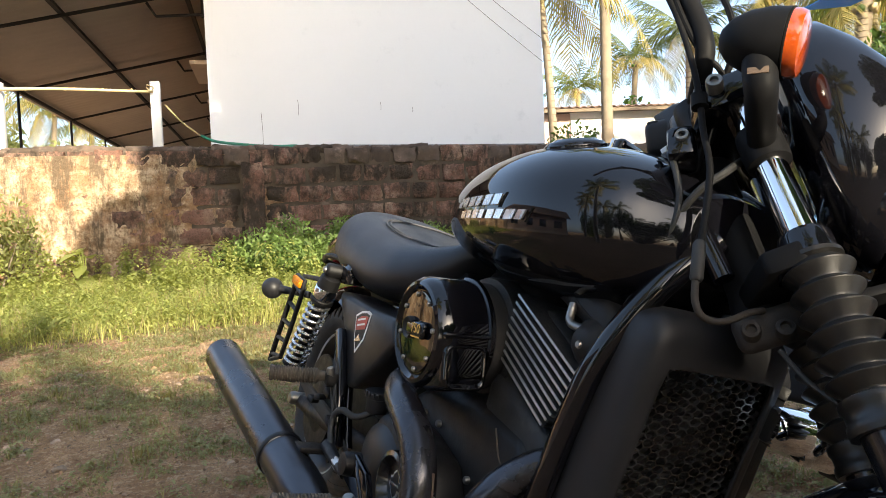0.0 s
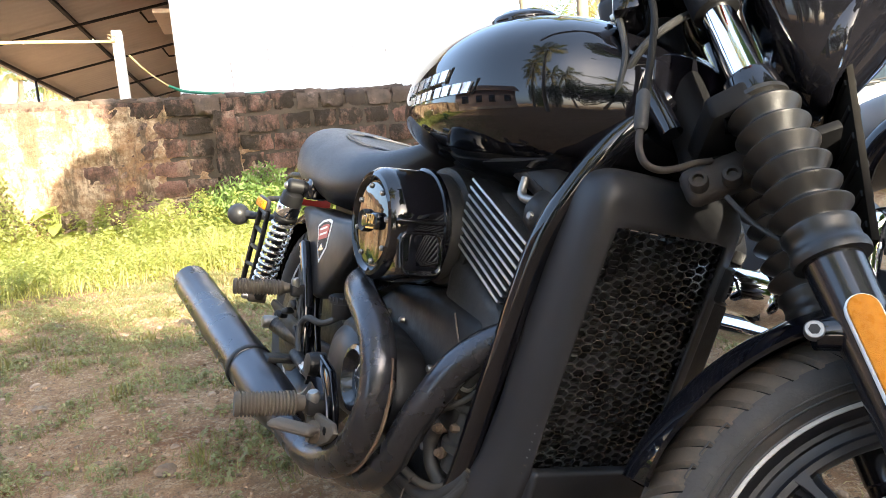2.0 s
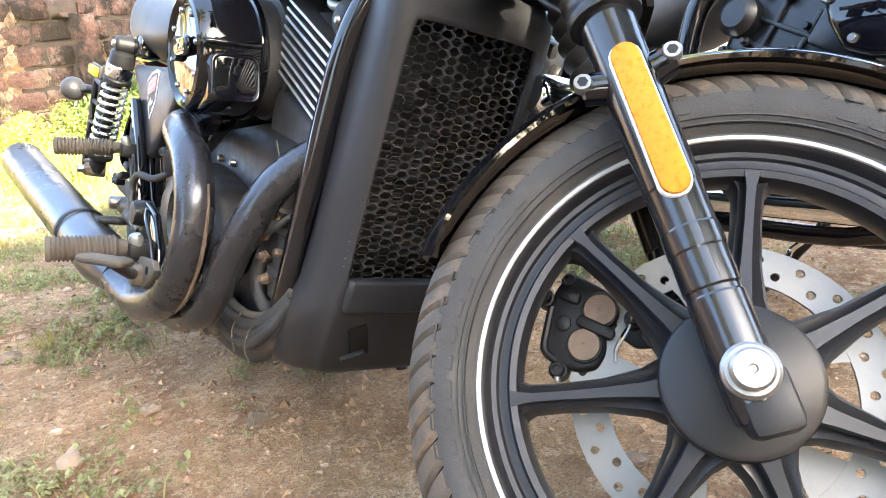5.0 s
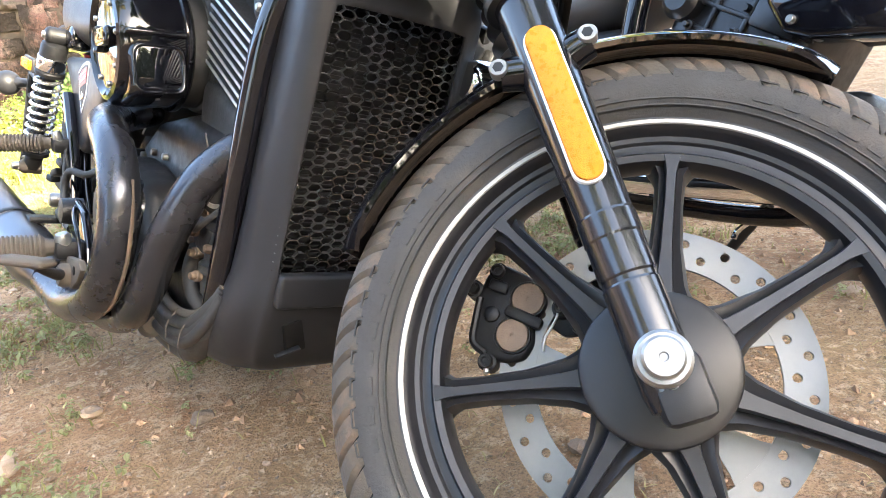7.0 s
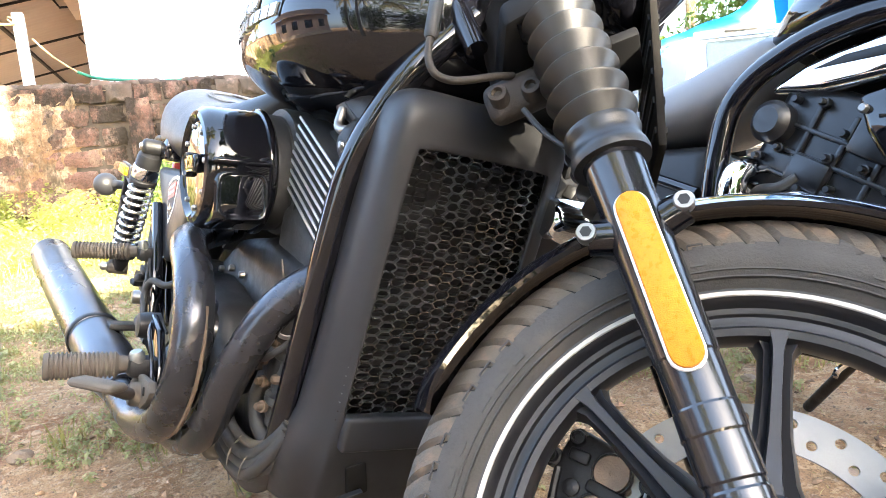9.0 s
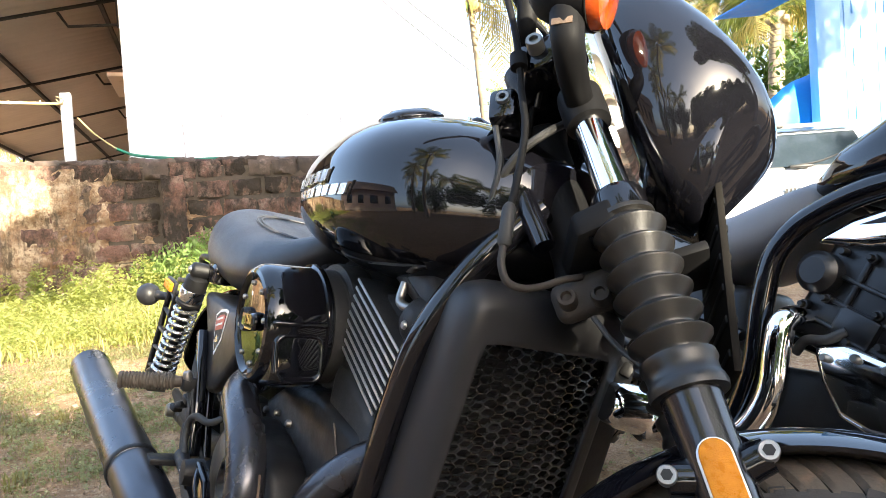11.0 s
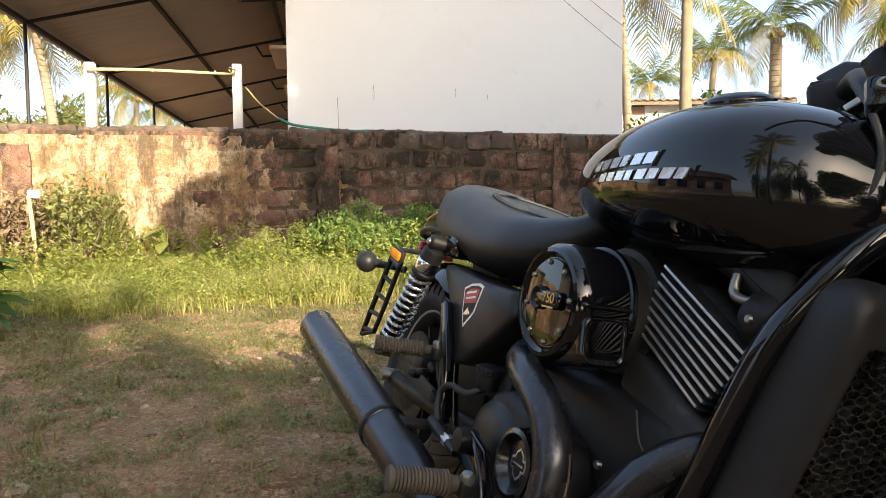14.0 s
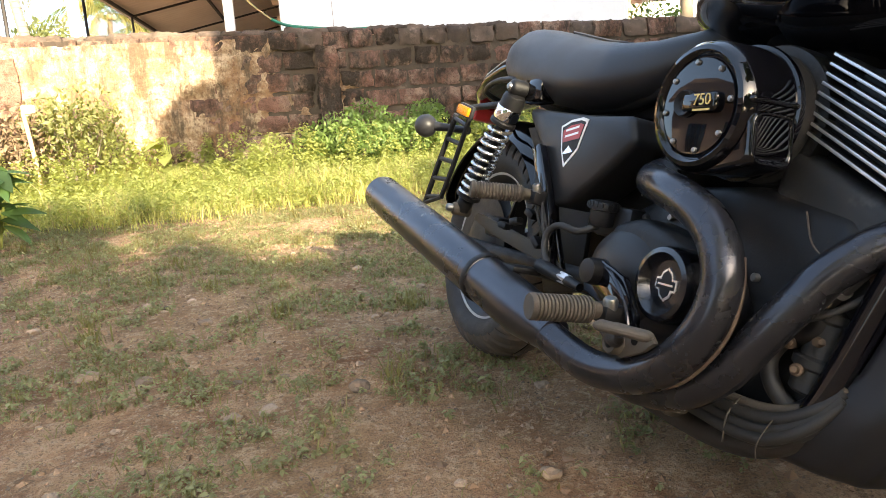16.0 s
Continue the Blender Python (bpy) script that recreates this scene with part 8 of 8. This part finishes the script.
def bush(x, y, h, r, count, leaf, mat, seed, label):
    b = thing("bush", pose(x, y, ground_z(x, y)), label, "bush")
    rng = random.Random(seed)
    blobs = [((r * 0.55 * math.cos(2.4 * k), r * 0.4 * math.sin(2.4 * k), h * rng.uniform(0.3, 0.75)), (r * 0.55, r * 0.5, h * 0.28)) for k in range(6)]
    for k in range(6):
        c = blobs[k][0]
        part("stem", tube([(c[0] * 0.2, c[1] * 0.2, -0.03), (c[0] * 0.6, c[1] * 0.6, c[2] * 0.5), c], [0.012, 0.009, 0.004], 6), BARK, b)
    leaf_cloud("foliage", blobs, count, leaf, mat, b, seed)
    return b


bush(-1.75, 6.75, 0.82, 0.5, 3400, 0.030, BUSHLEAF, 31, "leafy green bush against the wall foot")
bush(-1.15, 6.95, 0.70, 0.42, 3200, 0.030, BUSHLEAF, 32, "leafy green bush against the wall foot")
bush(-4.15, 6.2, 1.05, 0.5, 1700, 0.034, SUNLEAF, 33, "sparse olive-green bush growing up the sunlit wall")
bush(-4.75, 6.05, 0.95, 0.5, 1700, 0.034, BROWNLEAF, 34, "half-dry brown creeper against the wall")
bush(-0.35, 7.3, 0.55, 0.45, 2200, 0.03, BUSHLEAF, 35, "low leafy weeds at the wall foot")
bush(0.6, 7.5, 0.5, 0.5, 2200, 0.03, BUSHLEAF, 36, "low leafy weeds at the wall foot")


def big_leaf(length, width):
    bm = bmesh.new()
    rows = []
    for k in range(9):
        f = k / 8
        w = width * math.sin(math.pi * (0.06 + 0.94 * f) ** 0.8) * 0.5
        z = -0.30 * length * f * f
        rows.append([bm.verts.new((length * f, s * w, z + 0.12 * abs(s) * w)) for s in (-1, -0.5, 0, 0.5, 1)])
    for a, b in zip(rows, rows[1:]):
        for i in range(4):
            bm.faces.new((a[i], a[i + 1], b[i + 1], b[i]))
    return bm


def leafy_plant(x, y, n, length, width, h, seed, label):
    rng = random.Random(seed)
    p = thing("leafy_plant", pose(x, y, ground_z(x, y)), label, "plant")
    for k in range(n):
        az, lift = 137.5 * k, rng.uniform(-10, 45)
        z = h * rng.uniform(0.25, 1.0)
        bm = big_leaf(length * rng.uniform(0.7, 1.15), width * rng.uniform(0.8, 1.1))
        bm.transform(Matrix.Translation((0.05 * math.cos(radians(az)), 0.05 * math.sin(radians(az)), z)) @ pose(0, 0, 0, rng.uniform(-25, 25), -lift + 25, az))
        part("leaf", bm, BIGLEAF if seed % 2 else WEED, p)
        part("stem", tube([(0, 0, -0.02), (0.02 * math.cos(radians(az)), 0.02 * math.sin(radians(az)), z * 0.6), (0.05 * math.cos(radians(az)), 0.05 * math.sin(radians(az)), z)], 0.006, 6, 2), WEED, p)
    return p


leafy_plant(-3.15, 3.75, 44, 0.19, 0.095, 0.50, 41, "broad dark-leaved plant at the edge of the grass")
leafy_plant(-3.35, 6.35, 12, 0.22, 0.15, 0.50, 42, "young plant with wide pale-green leaves by the wall")
leafy_plant(-4.9, 6.1, 10, 0.22, 0.15, 0.50, 44, "young plant with wide pale-green leaves by the wall")


def stone_mesh(seed):
    bm = bmesh.new()
    bmesh.ops.create_icosphere(bm, subdivisions=2, radius=1)
    for v in bm.verts:
        v.co *= 1 + 0.45 * noise.noise(v.co * 1.1 + Vector((seed * 7.3, 0, 0)))
        v.co.z *= 0.6
    me = bpy.data.meshes.new("stone")
    bm.to_mesh(me)
    bm.free()
    me.materials.append(STONE)
    return me


STONES = [stone_mesh(k) for k in range(6)]
placed = [(-0.67, 1.65, 0.028), (-0.93, 1.51, 0.02), (-1.41, 1.74, 0.03), (-0.25, 1.22, 0.02), (0.22, 0.98, 0.025), (0.95, 1.05, 0.028), (-0.05, 1.12, 0.02)]
for k in range(230):
    x, y = rs.uniform(-2.6, 1.3), rs.uniform(0.7, 3.8)
    placed.append((x, y, float(0.006 + 0.018 * rs.random() ** 3)))
for k, (x, y, r) in enumerate(placed):
    s = tagged(new("stone", STONES[k % 6]), "small brown laterite stone lying on the soil", "stone", "stones in the yard")
    s.matrix_world = Matrix.Translation((x, y, ground_z(x, y) + r * 0.15)) @ pose(0, 0, 0, 0, 0, 47 * k) @ Matrix.Scale(r, 4)


def lumps(name, n, lo, hi, power, mat, seed, label, x0=-3.2, x1=1.8, y0=0.1, y1=4.6):
    """Small uneven lumps of eight faces, half sunk into the soil."""
    rng = np.random.default_rng(seed)
    x, y = rng.uniform(x0, x1, n), rng.uniform(y0, y1, n)
    r = lo + (hi - lo) * rng.random(n) ** power
    z = np.array([ground_z(a, b) for a, b in zip(x, y)]) + 0.1 * r
    unit = np.array([(1, 0, 0), (0, 1, 0), (-1, 0, 0), (0, -1, 0), (0, 0, 0.8), (0, 0, -0.6)])
    az = rng.uniform(0, 2 * np.pi, n)
    c, s = np.cos(az), np.sin(az)
    v = unit[None] * rng.uniform(0.6, 1.3, (n, 6, 1)) * r[:, None, None] + rng.normal(0, 0.18, (n, 6, 3)) * r[:, None, None]
    v = np.stack([v[..., 0] * c[:, None] - v[..., 1] * s[:, None], v[..., 0] * s[:, None] + v[..., 1] * c[:, None], v[..., 2]], -1) + np.stack([x, y, z], 1)[:, None]
    tri = np.array([(0, 1, 4), (1, 2, 4), (2, 3, 4), (3, 0, 4), (1, 0, 5), (2, 1, 5), (3, 2, 5), (0, 3, 5)])
    faces = (tri[None] + 6 * np.arange(n)[:, None, None]).reshape(-1, 3)
    return tagged(raw(name, v.reshape(-1, 3).tolist(), faces.tolist(), mat), label, name, kind="stuff")


lumps("gravel", 42000, 0.0012, 0.0050, 3, STONE, 61, "fine reddish grit scattered over the soil")
lumps("clods", 20000, 0.002, 0.0120, 2.6, CLOD, 62, "small dry crumbs of soil")


# ---- laterite blocks of the boundary wall ----
def block_mesh(seed, w=0.37, h=0.19, mat=LATERITE):
    rng = random.Random(seed)
    nx, nz = 6, 4
    verts, faces = [], []
    for j in range(nz + 1):
        for i in range(nx + 1):
            x, z = -w / 2 + w * i / nx, -h / 2 + h * j / nz
            edge = i in (0, nx) or j in (0, nz)
            corner = i in (0, nx) and j in (0, nz)
            y = (0.022 if corner else 0.012 if edge else 0.0) + rng.uniform(-0.016, 0.016)
            verts.append((x + rng.uniform(-0.012, 0.012) * (1.2 if edge else 1), y, z + rng.uniform(-0.010, 0.010)))
    for j in range(nz):
        for i in range(nx):
            a = j * (nx + 1) + i
            faces.append((a, a + 1, a + nx + 2, a + nx + 1))
    rim = [i for i in range(nx + 1)] + [(nx + 1) * j + nx for j in range(1, nz + 1)] + [(nx + 1) * nz + i for i in range(nx - 1, -1, -1)] + [(nx + 1) * j for j in range(nz - 1, 0, -1)]
    base = len(verts)
    verts += [(verts[i][0], 0.07, verts[i][2]) for i in rim]
    for k in range(len(rim)):
        n = (k + 1) % len(rim)
        faces.append((rim[k], base + k, base + n, rim[n]))
    me = bpy.data.meshes.new("brick")
    me.from_pydata(verts, [], faces)
    me.materials.append(mat)
    me.polygons.foreach_set("use_smooth", [True] * len(me.polygons))
    me.set_sharp_from_angle(angle=radians(50))
    return me


BRICKS = [block_mesh(k) for k in range(8)]
CAPS = [block_mesh(k + 20, mat=MOSSY) for k in range(6)]
rw_ = random.Random(9)
count = 0
for row in range(7):
    z = 0.22 + 0.205 * row + 0.1
    u = -5.2 + (0.19 if row % 2 else 0.0)
    while u < 5.4 and count < 300:
        f = rw_.uniform(0.62, 0.92)
        w = 0.37 * f
        b = new("brick", CAPS[rw_.randrange(6)] if row == 6 and u > -0.6 and rw_.random() < 0.6 else BRICKS[rw_.randrange(8)])
        b.parent = wall
        b.matrix_basis = WALL @ Matrix.Translation((u + w / 2, -0.005 + rw_.uniform(-0.016, 0.016), z + rw_.uniform(-0.012, 0.012))) @ pose(0, 0, 0, rw_.uniform(-2, 2), rw_.uniform(-1.5, 1.5), rw_.uniform(-2, 2)) @ Matrix.Diagonal((f * rw_.uniform(0.92, 1.0), 1, rw_.uniform(0.80, 0.97), 1))
        count += 1
        u += w + 0.016
# piers built into the wall
for u0, wd in ((0.0, 0.22), (2.6, 0.2), (-3.06, 0.26)):
    for k in range(6):
        b = new("pier_block", BRICKS[k])
        b.parent = wall
        b.matrix_basis = WALL @ Matrix.Translation((u0 + rw_.uniform(-0.006, 0.006), -0.075, 0.30 + 0.215 * k)) @ Matrix.Diagonal((wd / 0.37, 0.7, 1.18, 1))
# rough capping stones along the top
for k in range(50):
    u = -5.2 + 0.213 * k
    b = new("coping_block", CAPS[k % 6])
    b.parent = wall
    b.matrix_basis = WALL @ Matrix.Translation((u, 0.055, 1.632 - 0.008 * u + rw_.uniform(-0.012, 0.012))) @ pose(0, 0, 0, -8 + rw_.uniform(-4, 4), rw_.uniform(-4, 4), rw_.uniform(-5, 5)) @ Matrix.Diagonal((0.62 * rw_.uniform(0.9, 1.08), 2.0, 0.55, 1))


def plaster_coat():
    """Remains of plaster over the blocks: whole on one side, breaking off towards the pier."""
    us, zs = np.arange(-6.4, 1.0, 0.024), np.arange(0.10, 1.60, 0.024)
    verts = []
    for z in zs:
        for u in us:
            lost = min(0.030, max(0.0, u + 0.95) * 0.07) + 0.10 * max(0.0, u + 0.6) * max(0.0, 0.35 + noise.noise((u * 1.7, z * 1.9, 14))) + max(0.0, min(u + 1.75, 1.6) * 0.010 + 0.045 * noise.noise((u * 2.2, z * 2.6, 4)) + 0.02 * noise.noise((u * 6, z * 6, 9)))
            row = (z - 0.217) / 0.205
            joint = 0.011 * max(0.0, 1 - 9 * abs(row - round(row))) + 0.011 * max(0.0, 1 - 16 * abs((u + 0.19 * (math.floor(row) % 2)) / 0.38 - round((u + 0.19 * (math.floor(row) % 2)) / 0.38)))
            verts.append((u, -0.026 + joint + 0.016 * noise.noise((u * 3, z * 3, 1)) + 0.008 * noise.noise((u * 11, z * 11, 2)) + lost, z))
    n = len(us)
    faces = [(j * n + i, j * n + i + 1, (j + 1) * n + i + 1, (j + 1) * n + i) for j in range(len(zs) - 1) for i in range(n - 1)]
    ob = raw("plaster_coat", [WALL @ Vector(v) for v in verts], faces, OLDPLASTER, wall, True)
    ob["label"] = "blotched tan plaster breaking off the blocks"


plaster_coat()
